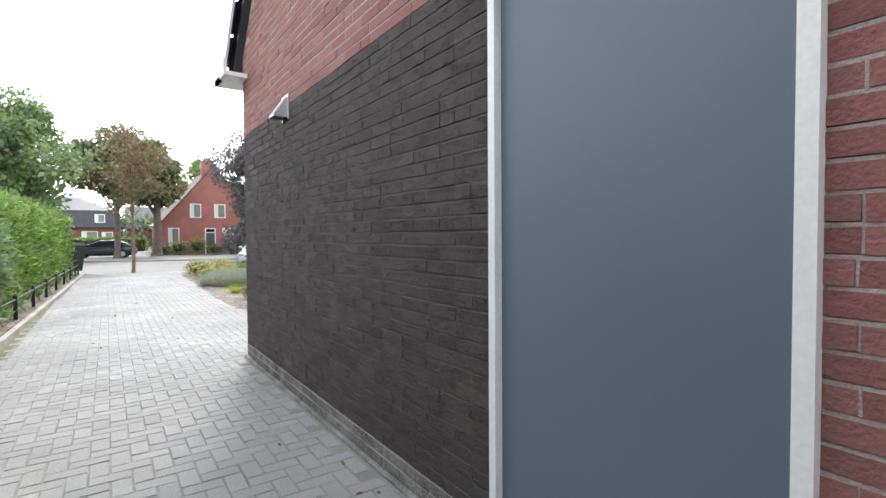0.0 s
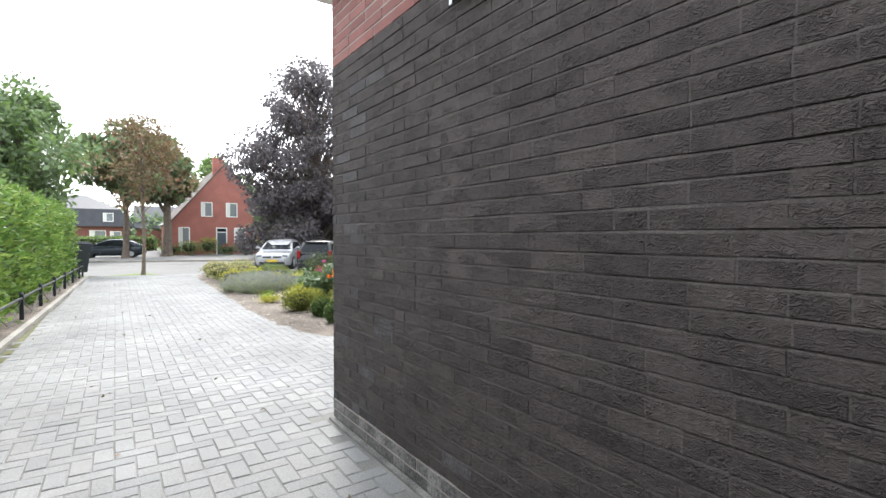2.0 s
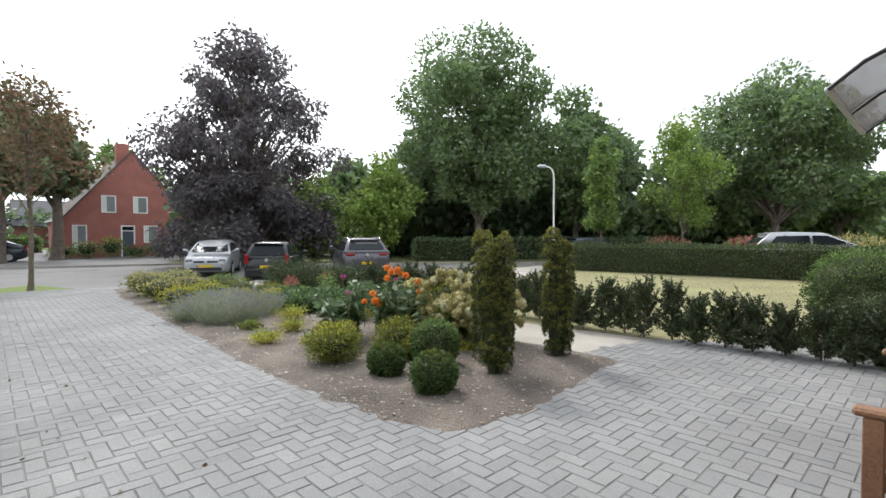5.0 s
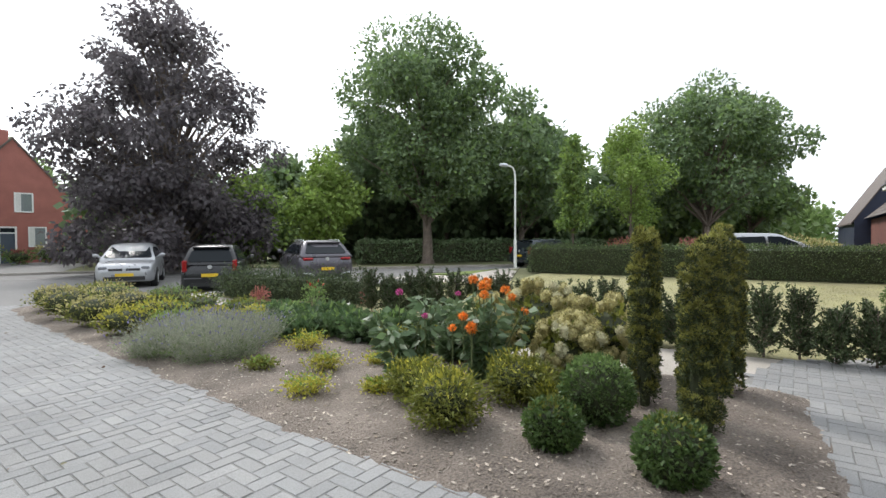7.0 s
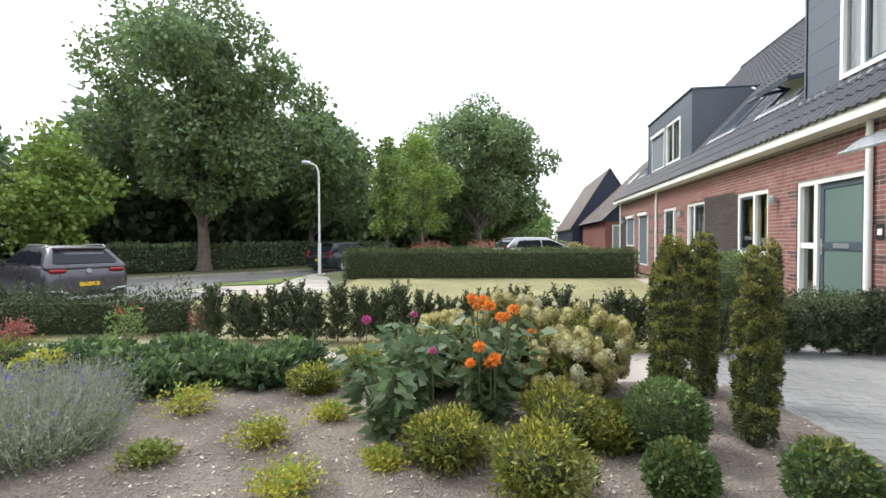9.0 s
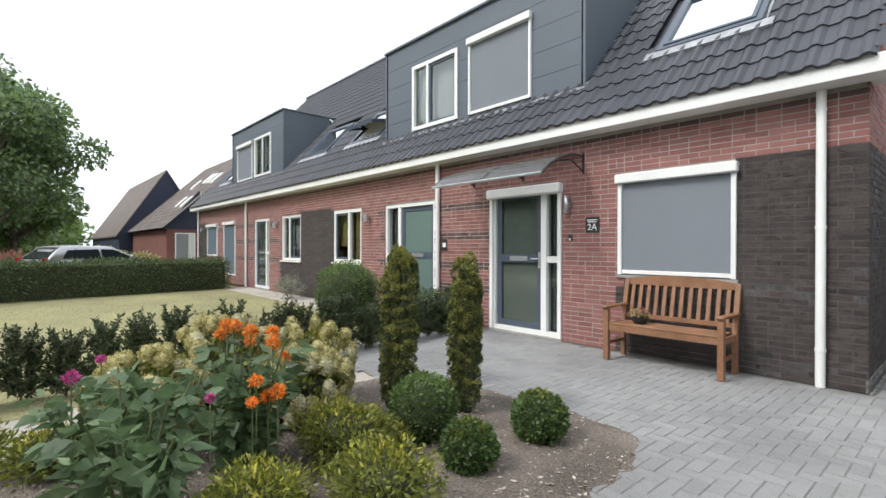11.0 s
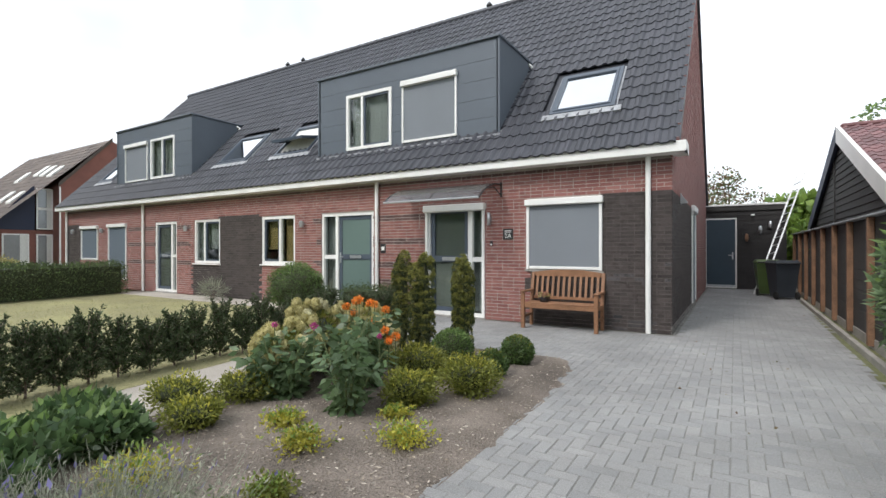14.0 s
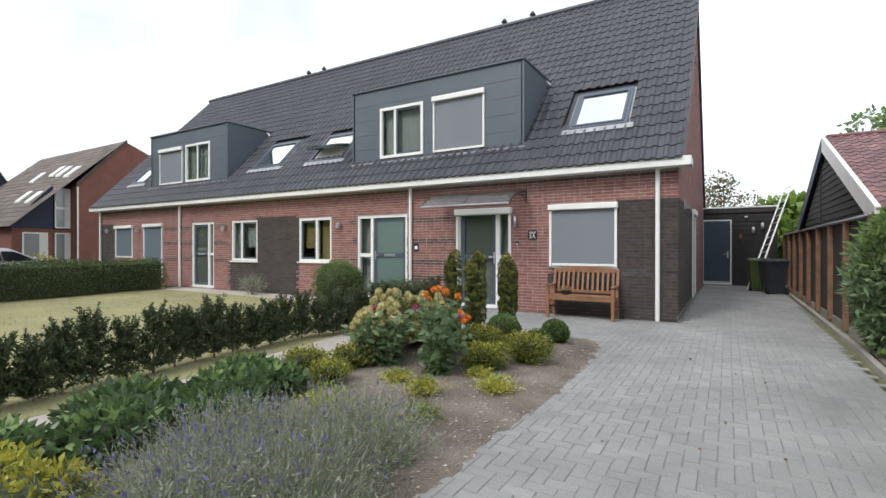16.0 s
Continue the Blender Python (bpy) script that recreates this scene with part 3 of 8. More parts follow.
screen_window("window_1", WIN1, YF, M["screen"], "wide window behind a closed grey sun screen with white guides")
tagged(boxes("sill", M["plinth"], None, (WIN1[0] - 0.03, WIN1[1] + 0.03, YF - 0.2, YF + 0.03, 0.93, 0.968), bevel=0.004), "thin dark stone window sill", "", "", "structure")
screen_window("window_6", WIN6, YF, M["shutter"], "small window behind a closed slate screen")
screen_window("window_5", WIN5, YF, M["shutter"], "narrow garden door behind a closed slate screen")


def casement(name, o, label, sash_left, split, inner):
    x0, x1, z0, z1 = o
    y = YF - 0.05
    w = thing(name, label, "", kind="structure")
    frame_part("window_frame", w, x0, x1, z0, z1, 0.075, y - 0.07, y + 0.03, M["white"])
    boxes("mullion", M["white"], w, (split - 0.035, split + 0.035, y - 0.07, y + 0.025, z0 + 0.076, z1 - 0.076))
    a, b = (split + 0.036, x1 - 0.076) if sash_left else (x0 + 0.076, split - 0.036)
    c, d = (x0 + 0.076, split - 0.036) if sash_left else (split + 0.036, x1 - 0.076)
    frame_part("sash", w, a, b, z0 + 0.077, z1 - 0.077, 0.05, y - 0.05, y + 0.01, M["frame_dark"], "slate grey opening sash")
    pane(w, a + 0.05, b - 0.05, y - 0.02, z0 + 0.127, z1 - 0.127)
    pane(w, c, d, y - 0.03, z0 + 0.077, z1 - 0.077)
    boxes("window_sill", M["white"], w, (x0 - 0.03, x1 + 0.03, YF - 0.02, YF + 0.05, z0 - 0.035, z0 - 0.002), bevel=0.006)
    if inner == "blind":
        boxes("blind", M["blind"], w, (a - 0.02, b + 0.02, y - 0.13, y - 0.125, z0 + 0.38, z1 - 0.06))
        folds(w, c, d, z0 + 0.08, z1 - 0.05, y - 0.14, M["blind"])
    else:
        boxes("blind", M["curtain"], w, (a - 0.02, b + 0.02, y - 0.13, y - 0.125, z0 + 0.42, z1 - 0.06))
        folds(w, c, d + 0.05, z0 + 0.02, z1 - 0.05, y - 0.14, M["curtain"])
    return w


casement("window_3", WIN3, "white window with a slate sash and an ochre blind", True, 10.2, "blind")
casement("window_4", WIN4, "white window with a slate sash and net curtains", False, 13.42, "net")


def front_door(name, o, label, leaf, side, mat, gl, rail):
    """leaf, side: the x ranges of the door leaf and its side light."""
    x0, x1, z0, z1 = o
    y = YF - 0.08
    d = thing(name, label, "", kind="structure")
    frame_part("door_frame", d, x0, x1, z0, z1, 0.07, y - 0.06, y + 0.06, M["white"])
    lo, hi = min(leaf[0], side[0]), max(leaf[1], side[1])
    m0, m1 = (side[1], leaf[0]) if side[0] < leaf[0] else (leaf[1], side[0])
    boxes("mullion", M["white"], d, (m0 + 0.002, m1 - 0.002, y - 0.06, y + 0.055, z0 + 0.071, z1 - 0.071))
    boxes("side_rail", M["white"], d, (side[0] + 0.001, side[1] - 0.001, y - 0.04, y + 0.045, rail - 0.05, rail + 0.04))
    pane(d, side[0], side[1], y - 0.01, z0 + 0.072, rail - 0.051, "side_pane")
    pane(d, side[0], side[1], y - 0.01, rail + 0.041, z1 - 0.072, "side_pane")
    lf = part("door_leaf", (lambda bm: (ring(bm, leaf[0] + 0.003, leaf[1] - 0.003, z0 + 0.074, z1 - 0.074, 0.085, y - 0.03, y + 0.02), box(bm, leaf[0] + 0.09, leaf[1] - 0.09, y - 0.03, y + 0.02, rail - 0.06, rail + 0.06), bm)[-1])(bmesh.new()), M["frame_dark"], d)
    if gl:
        pane(lf, leaf[0] + 0.088, leaf[1] - 0.088, y - 0.008, z0 + 0.16, rail - 0.061)
        pane(lf, leaf[0] + 0.088, leaf[1] - 0.088, y - 0.008, rail + 0.061, z1 - 0.16)
        # sheet added behind the glass; its colour stands in for the lit hall
        boxes("film", M["film"], lf, (leaf[0] + 0.088, leaf[1] - 0.088, y - 0.024, y - 0.018, z0 + 0.16, rail - 0.061), (leaf[0] + 0.088, leaf[1] - 0.088, y - 0.024, y - 0.018, rail + 0.061, z1 - 0.16), label="grey green sheet standing in for the lit hall")
    else:
        boxes("panel", M["film_green"], lf, (leaf[0] + 0.088, leaf[1] - 0.088, y - 0.02, y + 0.005, z0 + 0.16, rail - 0.061))
        boxes("panel", M["film_green"], lf, (leaf[0] + 0.088, leaf[1] - 0.088, y - 0.02, y + 0.005, rail + 0.061, z1 - 0.16))
    cx = (leaf[0] + leaf[1]) / 2
    boxes("letter_slot", M["zinc"], lf, (cx - 0.17, cx + 0.17, y + 0.021, y + 0.034, rail - 0.035, rail + 0.035), bevel=0.004, label="steel letter slot")
    bm = bmesh.new()
    hx = leaf[0] + 0.045 if side[0] < leaf[0] else leaf[1] - 0.045
    s = 1 if side[0] < leaf[0] else -1
    box(bm, hx - 0.018, hx + 0.018, y + 0.021, y + 0.028, rail - 0.14, rail + 0.1)
    tube(bm, [(hx, y + 0.02, rail), (hx, y + 0.065, rail), (hx + s * 0.12, y + 0.065, rail)], 0.009, 6)
    part("handle", bm, M["zinc"], lf, "steel lever handle")
    boxes("doorstep", M["plinth"], d, (x0 - 0.03, x1 + 0.03, YF - 0.14, YF + 0.04, -0.02, z0 + 0.003), bevel=0.004)
    return d


dr = front_door("door_1", DOOR1, "slate glazed front door in a white frame with side light", (4.79, 5.66), (4.49, 4.69), M["frame_dark"], True, 1.14)
boxes("roller_box", M["white"], dr, (DOOR1[0] - 0.03, DOOR1[1] + 0.03, YF - 0.05, YF + 0.11, DOOR1[3] - 0.13, DOOR1[3] + 0.012), bevel=0.02, label="cream roller shutter box")
boxes("guide", M["white"], dr, (DOOR1[0] - 0.012, DOOR1[0] + 0.045, YF - 0.018, YF + 0.03, 0.03, DOOR1[3] - 0.132))
boxes("guide", M["white"], dr, (DOOR1[1] - 0.045, DOOR1[1] + 0.012, YF - 0.018, YF + 0.03, 0.03, DOOR1[3] - 0.132))
folds(dr, 4.46, 4.72, 0.1, 2.1, YF - 0.24, M["curtain"])
d2_ = front_door("door_2", DOOR2, "grey green front door in a white frame with side light", (7.2, 8.2), (8.29, 8.65), M["door_green"], False, 1.16)
folds(d2_, 8.26, 8.68, 0.1, 2.1, YF - 0.24, M["curtain"])
front_door("door_4", DOOR4, "slate glazed front door in a white frame", (15.15, 15.95), (14.87, 15.06), M["frame_dark"], True, 1.14)

# added pale panels keep the door glass from looking black
tagged(boxes("wall_hall", M["curtain"], None, (4.3, 6.4, YF - 1.3, YF - 1.24, 0.002, 2.59)), "pale panel added behind the front door to brighten its glass", "", "", "structure")
tagged(boxes("wall_hall", M["curtain"], None, (14.6, 16.6, YF - 1.3, YF - 1.24, 0.002, 2.59)), "pale panel added behind the glazed door to brighten its glass", "", "", "structure")
# side shutter beside the drive: white guides and a blue grey curtain of flat slats
sh = thing("door_side", "tall closed blue grey roller shutter in a white frame", "", kind="structure")
xo = XS - 0.012
y0, y1, z0, z1 = SHUT
bm = bmesh.new()
box(bm, XS - 0.035, XS + 0.05, y0, y0 + 0.04, z0, z1)
part("guide", bm, M["white"], sh)
bm = bmesh.new()
box(bm, XS - 0.035, XS + 0.05, y1 - 0.035, y1, z0, z1)
part("guide", bm, M["white"], sh)
boxes("roller_box", M["white"], sh, (XS - 0.08, XS + 0.05, y0 - 0.02, y1 + 0.02, z1 + 0.002, z1 + 0.15), bevel=0.015)
boxes("shutter_curtain", M["shutter"], sh, (XS - 0.002, XS + 0.012, y0 + 0.046, y1 - 0.036, z0 + 0.04, z1))
boxes("bottom_bar", M["shutter"], sh, (XS - 0.01, XS + 0.02, y0 + 0.046, y1 - 0.036, z0, z0 + 0.039))
boxes("doorstep", M["plinth"], sh, (XS - 0.03, XS + 0.28, y0, y1, 0.0, z0 - 0.002), bevel=0.003)

# ---- gutter, pipes ----
gut = thing("gutter", "long white box gutter along the eaves", "", kind="structure")
bm = bmesh.new()
box(bm, XS - 0.22, XE + 0.2, YF + 0.002, EY - 0.02, 2.79, 2.83)
box(bm, XS - 0.22, XE + 0.2, EY - 0.02, EY + 0.012, 2.79, 2.95, bevel=0.004)
box(bm, XS - 0.22, XS - 0.19, YF - 0.2, EY - 0.022, 2.79, 2.95)
box(bm, XS - 0.188, XS - 0.002, YF - 0.2, YF - 0.002, 2.79, 2.83)
part("fascia", bm, M["white"], gut)
for i, x in enumerate((1.52, 7.0, 16.65, 22.2)):
    dp = thing("downpipe", "white plastic downpipe clipped to the brick wall", "downpipe", (x, YF + 0.05, 0), group="downpipes")
    bm = bmesh.new()
    tube(bm, [(0, 0, 0.0), (0, 0, 2.789)], 0.04, 18)
    part("pipe", bm, M["white"], dp)
    for z in (0.35, 1.5, 2.6):
        bm = bmesh.new()
        tube(bm, [(0, 0, z - 0.015), (0, 0, z + 0.015)], 0.046, 12)
        box(bm, -0.012, 0.012, -0.05, -0.02, z - 0.012, z + 0.012)
        part("clip", bm, M["white"], dp)

# ---- dormers ----
def dormer(name, x0, x1, wins, label):
    y, z0, z1 = 4.84, 3.575, 5.47
    d = thing(name, label, "dormer", (0, 0, 0), group="dormers")
    yb = EY - (z1 - EZ) / SL + 0.02
    for xa, xb in ((x0, x0 + 0.06), (x1 - 0.06, x1)):
        bm = bmesh.new()
        p = [(y, z0 - 0.02), (y, z1), (yb, z1), ]
        a = [bm.verts.new((xa, q[0], q[1])) for q in p]
        b = [bm.verts.new((xb, q[0], q[1])) for q in p]
        bm.faces.new(a)
        bm.faces.new(b[::-1])
        for i in range(3):
            bm.faces.new((a[i], b[i], b[(i + 1) % 3], a[(i + 1) % 3]))
        part("cheek", bm, M["slate"], d)
    boxes("roof_sheet", M["slate"], d, (x0 - 0.03, x1 + 0.03, yb, y + 0.05, z1 + 0.001, z1 + 0.05), bevel=0.008)
    ps = [(w[0], w[1], w[2], w[3]) for w in wins]
    rows = [z0, z0 + 0.36, z0 + 0.74, z0 + 1.12, z0 + 1.5, z1]
    for za, zb in zip(rows, rows[1:]):
        for r in holes_split(x0 + 0.005, x1 - 0.005, za + 0.006, zb, ps):
            if r[3] - r[2] > 0.01:
                boxes("cladding_panel", M["slate"], d, (r[0], r[1], y - 0.05, y, r[2], r[3]))
    boxes("backing", M["black"], d, *[(r[0], r[1], y - 0.09, y - 0.052, r[2], r[3]) for r in holes_split(x0 + 0.065, x1 - 0.065, z0, z1 - 0.002, ps)])
    boxes("corner_trim", M["slate"], d, (x0 - 0.012, x0 + 0.03, y + 0.001, y + 0.012, z0, z1))
    boxes("corner_trim", M["slate"], d, (x1 - 0.03, x1 + 0.012, y + 0.001, y + 0.012, z0, z1))
    bm = bmesh.new()
    r2 = np.random.default_rng(7)
    n = 60
    for i in range(n):
        xa = x0 - 0.05 + (x1 - x0 + 0.1) * i / n
        box(bm, xa, xa + (x1 - x0) / n, y, y + 0.10 + r2.uniform(-0.03, 0.03), z0 - 0.045 + r2.uniform(-0.01, 0.01), z0 - 0.012)
    part("flashing", bm, M["lead"], d, "crumpled grey lead flashing")
    bm = bmesh.new()
    for sx in (x0 - 0.075, x1 + 0.005):
        for i in range(18):
            yy = y - (y - yb) * i / 18
            zz = EZ + SL * (EY - yy)
            box(bm, sx + r2.uniform(-0.03, 0.01), sx + 0.07, yy - 0.1, yy, zz - 0.02, zz + 0.05 + r2.uniform(0, 0.02))
        if sx < x0:
            part("flashing", bm, M["lead"], d, "crumpled grey lead flashing")
            bm = bmesh.new()
    part("flashing", bm, M["lead"], d, "crumpled grey lead flashing")
    bm = bmesh.new()
    tube(bm, [(x0 - 0.06, yb + 0.14, z1 - 0.45), (x0 - 0.06, yb + 0.14, z1 - 0.1), (x0 + 0.01, yb + 0.2, z1 - 0.03)], 0.035, 8)
    part("downpipe", bm, M["white"], d, "short white drain pipe", smooth=True)
    for w in wins:
        xa, xb, za, zb, kind = w
        wd = thing("window", "", "")
        wd.parent = d
        if kind == "screen":
            boxes("roller_box", M["white"], wd, (xa - 0.02, xb + 0.02, y, y + 0.09, zb - 0.11, zb + 0.01), bevel=0.01)
            boxes("guide", M["white"], wd, (xa - 0.005, xa + 0.035, y, y + 0.04, za, zb - 0.112), (xb - 0.035, xb + 0.005, y, y + 0.04, za, zb - 0.112), (xa + 0.036, xb - 0.036, y, y + 0.03, za, za + 0.05))
            boxes("screen_cloth", M["screen"], wd, (xa + 0.036, xb - 0.036, y + 0.004, y + 0.008, za + 0.051, zb - 0.112))
        else:
            frame_part("frame", wd, xa, xb, za, zb, 0.07, y - 0.06, y + 0.03, M["white"])
            sp = xb - (xb - xa) * 0.36 if kind == "l" else xa + (xb - xa) * 0.5
            boxes("mullion", M["white"], wd, (sp - 0.03, sp + 0.03, y - 0.06, y + 0.026, za + 0.071, zb - 0.071))
            frame_part("sash", wd, xa + 0.071, sp - 0.031, za + 0.071, zb - 0.071, 0.045, y - 0.05, y + 0.0, M["frame_dark"], "slate grey opening sash")
            for q0, q1 in ((xa + 0.115, sp - 0.075), (sp + 0.03, xb - 0.07)):
                boxes("pane", M["glass"], wd, (q0, q1, y - 0.03, y - 0.024, za + 0.071, zb - 0.071))
            folds(wd, xa + 0.05, xb - 0.05, za + 0.02, zb - 0.02, y - 0.14, M["curtain"])
            boxes("dark_room", M["room"], wd, (xa, xb, y - 0.5, y - 0.48, za, zb))
    return d


dormer("dormer", 4.26, 9.15, [(6.88, 8.22, 3.66, 4.96, "l"), (5.21, 6.58, 3.66, 4.99, "screen")], "slate grey flat roofed dormer with one window and one grey screen")
dormer("dormer", 14.56, 19.15, [(15.5, 16.91, 3.66, 4.97, "m"), (17.09, 18.54, 3.66, 4.94, "screen")], "slate grey flat roofed dormer with a window beside a grey screen")

# ---- roof windows ----
def skylight(x0, x1, y0, y1, label, opened=0.0):
    """On the slope between plan lines y0 (lower) and y1 (upper)."""
    a = math.degrees(math.atan(SL))
    L = (y0 - y1) * math.hypot(1, SL)
    s = thing("roof_window", label, "roof window", (x1, y0, EZ + SL * (EY - y0)), group="roof windows")
    s.matrix_world = Matrix.Translation((x1, y0, EZ + SL * (EY - y0) + 0.03)) @ Euler((0, 0, math.pi)).to_matrix().to_4x4() @ Euler((radians(a), 0, 0)).to_matrix().to_4x4()
    w = x1 - x0
    bm = bmesh.new()
    for q in ((0, 0.07, 0, L), (w - 0.07, w, 0, L), (0.07, w - 0.07, 0, 0.07), (0.07, w - 0.07, L - 0.09, L)):
        box(bm, q[0], q[1], q[2], q[3], -0.06, 0.06)
    part("frame", bm, M["frame_dark"], s)
    boxes("flashing", M["lead"], s, (-0.12, w + 0.12, -0.16, -0.002, -0.035, 0.046), (-0.035, -0.002, -0.002, L + 0.03, -0.035, 0.02), (w + 0.002, w + 0.035, -0.002, L + 0.03, -0.035, 0.02), label="grey lead flashing")
    sash = thing("sash", "", "")
    sash.parent = s
    sash.matrix_basis = pose(0, L * 0.5, 0.03, opened, 0, 0)
    if opened:
        boxes("lining", M["curtain"], s, (0.071, w - 0.071, 0.071, L - 0.091, -0.012, -0.004), label="pale lining of the open shaft")
    bm = bmesh.new()
    for q in ((0.072, 0.12, -L / 2 + 0.075, L / 2 - 0.09), (w - 0.12, w - 0.072, -L / 2 + 0.075, L / 2 - 0.09), (0.12, w - 0.12, -L / 2 + 0.075, -L / 2 + 0.12), (0.12, w - 0.12, L / 2 - 0.14, L / 2 - 0.09)):
        box(bm, q[0], q[1], q[2], q[3], -0.03, 0.045)
    part("rim", bm, M["frame_dark"], sash)
    g = boxes("pane", M["sky_pane"], sash, (0.12, w - 0.12, -L / 2 + 0.12, L / 2 - 0.14, 0.0, 0.012))
    return s


skp = bpy.data.materials.new("roof pane")
skp.use_nodes = True
pb = skp.node_tree.nodes["Principled BSDF"]
pb.inputs["Base Color"].default_value, pb.inputs["Roughness"].default_value = (0.93, 0.95, 0.97, 1), 0.03
pb.inputs["Metallic"].default_value = 1.0
M["sky_pane"] = skp
skylight(2.14, 3.32, 4.66, 3.74, "closed roof window with a slate frame, reflecting the sky")
skylight(12.25, 13.6, 4.64, 3.74, "closed roof window with a slate frame beside the far dormer")
skylight(9.75, 11.05, 4.64, 3.75, "roof window with a slate frame tilted open", -36)
skylight(20.0, 21.0, 4.64, 3.9, "small closed roof window near the far gable")

# ---- chimney vents on the ridge ----
for x in (5.9, 6.9, 15.2, 16.1):
    v = thing("roof_vent", "small dark vent terminal on the roof ridge", "roof vent", (x, RY - 0.3, RZ - 0.35), group="roof vents")
    bm = bmesh.new()
    tube(bm, [(0, 0, 0), (0, 0, 0.62)], 0.06, 10)
    part("pipe", bm, M["black"], v)
    bm = bmesh.new()
    tube(bm, [(0, 0, 0.62), (0, 0, 0.66), (0, 0, 0.68), (0, 0, 0.78)], [0.06, 0.1, 0.1, 0.03], 10)
    part("cap", bm, M["black"], v)

# ---- canopy over the front door ----
cn = thing("door_canopy", "smoky curved door canopy on black brackets", "canopy", (0, 0, 0))
xa, xb = 4.07, 6.12
prof = [(0.0, 2.55), (0.25, 2.54), (0.5, 2.47), (0.72, 2.37), (0.9, 2.23)]
bm = bmesh.new()
for q0, q1 in ((xa + 0.02, (xa + xb) / 2 - 0.02), ((xa + xb) / 2 + 0.02, xb - 0.02)):
    for (p0, z0), (p1, z1) in zip(prof, prof[1:]):
        v = [bm.verts.new((x, YF + 0.02 + p, z)) for x, p, z in ((q0, p0, z0), (q1, p0, z0), (q1, p1, z1), (q0, p1, z1))]
        bm.faces.new(v)
bmesh.ops.remove_doubles(bm, verts=bm.verts, dist=0.0005)
bmesh.ops.solidify(bm, geom=bm.faces[:], thickness=0.006)
part("sheet", bm, M["canopy"], cn, "smoky plastic sheet")
for x in (xa, (xa + xb) / 2, xb):
    bm = bmesh.new()
    tube(bm, [(x, YF + 0.02 + p, z - 0.015) for p, z in prof], 0.014, 6)
    tube(bm, [(x, YF + 0.015, 2.33), (x, YF + 0.3, 2.45), (x, YF + 0.6, 2.41)], 0.012, 6)
    box(bm, x - 0.012, x + 0.012, YF, YF + 0.02, 2.3, 2.58)
    part("bracket", bm, M["black"], cn, "black bracket")
boxes("front_rail", M["zinc"], cn, (xa, xb, YF + 0.9, YF + 0.94, 2.205, 2.235), bevel=0.006, label="aluminium front rail")

# ---- small things on the front ----
lp = thing("wall_lamp", "slim steel wall lamp beside the front door", "wall lamp", (4.3, YF, 1.9))
bm = bmesh.new()
tube(bm, [(0, 0.06, -0.12), (0, 0.06, 0.12)], 0.032, 12)
part("tube", bm, M["zinc"], lp, smooth=True)
boxes("bracket", M["zinc"], lp, (-0.02, 0.02, 0, 0.05, -0.04, 0.04))
be = thing("door_bell", "small white and black door bell button", "door bell", (4.27, YF, 1.44))
boxes("plate", M["black"], be, (-0.03, 0.03, 0, 0.012, -0.045, 0.045), bevel=0.003)
boxes("button", M["white"], be, (-0.017, 0.017, 0.0125, 0.02, -0.035, -0.005), bevel=0.003)


def text_on(parent, s, loc, size, mat, face_x=False):
    cu = bpy.data.curves.new("lettering", "FONT")
    cu.body, cu.size, cu.extrude, cu.align_x = s, size, 0.002, "CENTER"
    ob = bpy.data.objects.new("tmp", cu)
    me = bpy.data.meshes.new_from_object(ob)
    bpy.data.objects.remove(ob)
    me.materials.append(mat)
    o = new("lettering", me)
    o.parent = parent
    o.matrix_basis = Matrix.Translation(loc) @ Euler((radians(90), 0, radians(180))).to_matrix().to_4x4()
    return o


sg = thing("house_number_sign", "black square house number sign with white figures", "house number sign", (3.93, YF, 1.61))
boxes("plate", M["black"], sg, (-0.1, 0.1, 0.004, 0.014, -0.1, 0.1), bevel=0.003)
text_on(sg, "2A", (0, 0.0165, -0.07), 0.12, M["white"])
boxes("text_bar", M["white"], sg, (-0.075, 0.075, 0.0145, 0.017, 0.055, 0.068), (-0.06, 0.06, 0.0145, 0.017, 0.03, 0.043))
sg2 = thing("house_number_sign", "small black house number sign between two pipes", "house number sign", (6.86, YF, 1.35))
boxes("plate", M["black"], sg2, (-0.07, 0.07, 0.004, 0.012, -0.1, 0.1), bevel=0.003)
boxes("text_bar", M["white"], sg2, (-0.04, 0.04, 0.0125, 0.015, -0.04, 0.04))
for x, z in ((9.3, 1.95), (14.2, 1.95), (21.6, 2.0), (19.35, 2.0)):
    l2 = thing("wall_lamp", "small grey outdoor wall lamp on the bricks", "wall lamp", (x, YF, z), group="outdoor wall lamps")
    bm = bmesh.new()
    tube(bm, [(0, 0.09, -0.08), (0, 0.09, 0.0), (0, 0.09, 0.05), (0, 0.09, 0.075)], [0.05, 0.06, 0.06, 0.02], 10)
    part("shade", bm, M["zinc"], l2)
    boxes("bracket", M["zinc"], l2, (-0.015, 0.015, 0, 0.05, -0.015, 0.015))
for x in (1.99, 13.3):
    tagged(boxes("air_grille", M["black"], None, (x - 0.07, x + 0.07, YF - 0.01, YF + 0.004, 0.2, 0.25), bevel=0.002), "small black air grille low in the wall", "air grille", "air grilles")
ev = thing("wall_vent", "grey galvanised vent hood on the black brick wall", "vent hood", (XS, 3.79, 2.22))
ev.scale = (0.85, 0.85, 0.85)
bm = bmesh.new()
p = [(0, 0.10), (-0.02, 0.10), (-0.13, -0.06), (-0.13, -0.08), (0, -0.08)]
a = [bm.verts.new((q[0], -0.075, q[1])) for q in p]
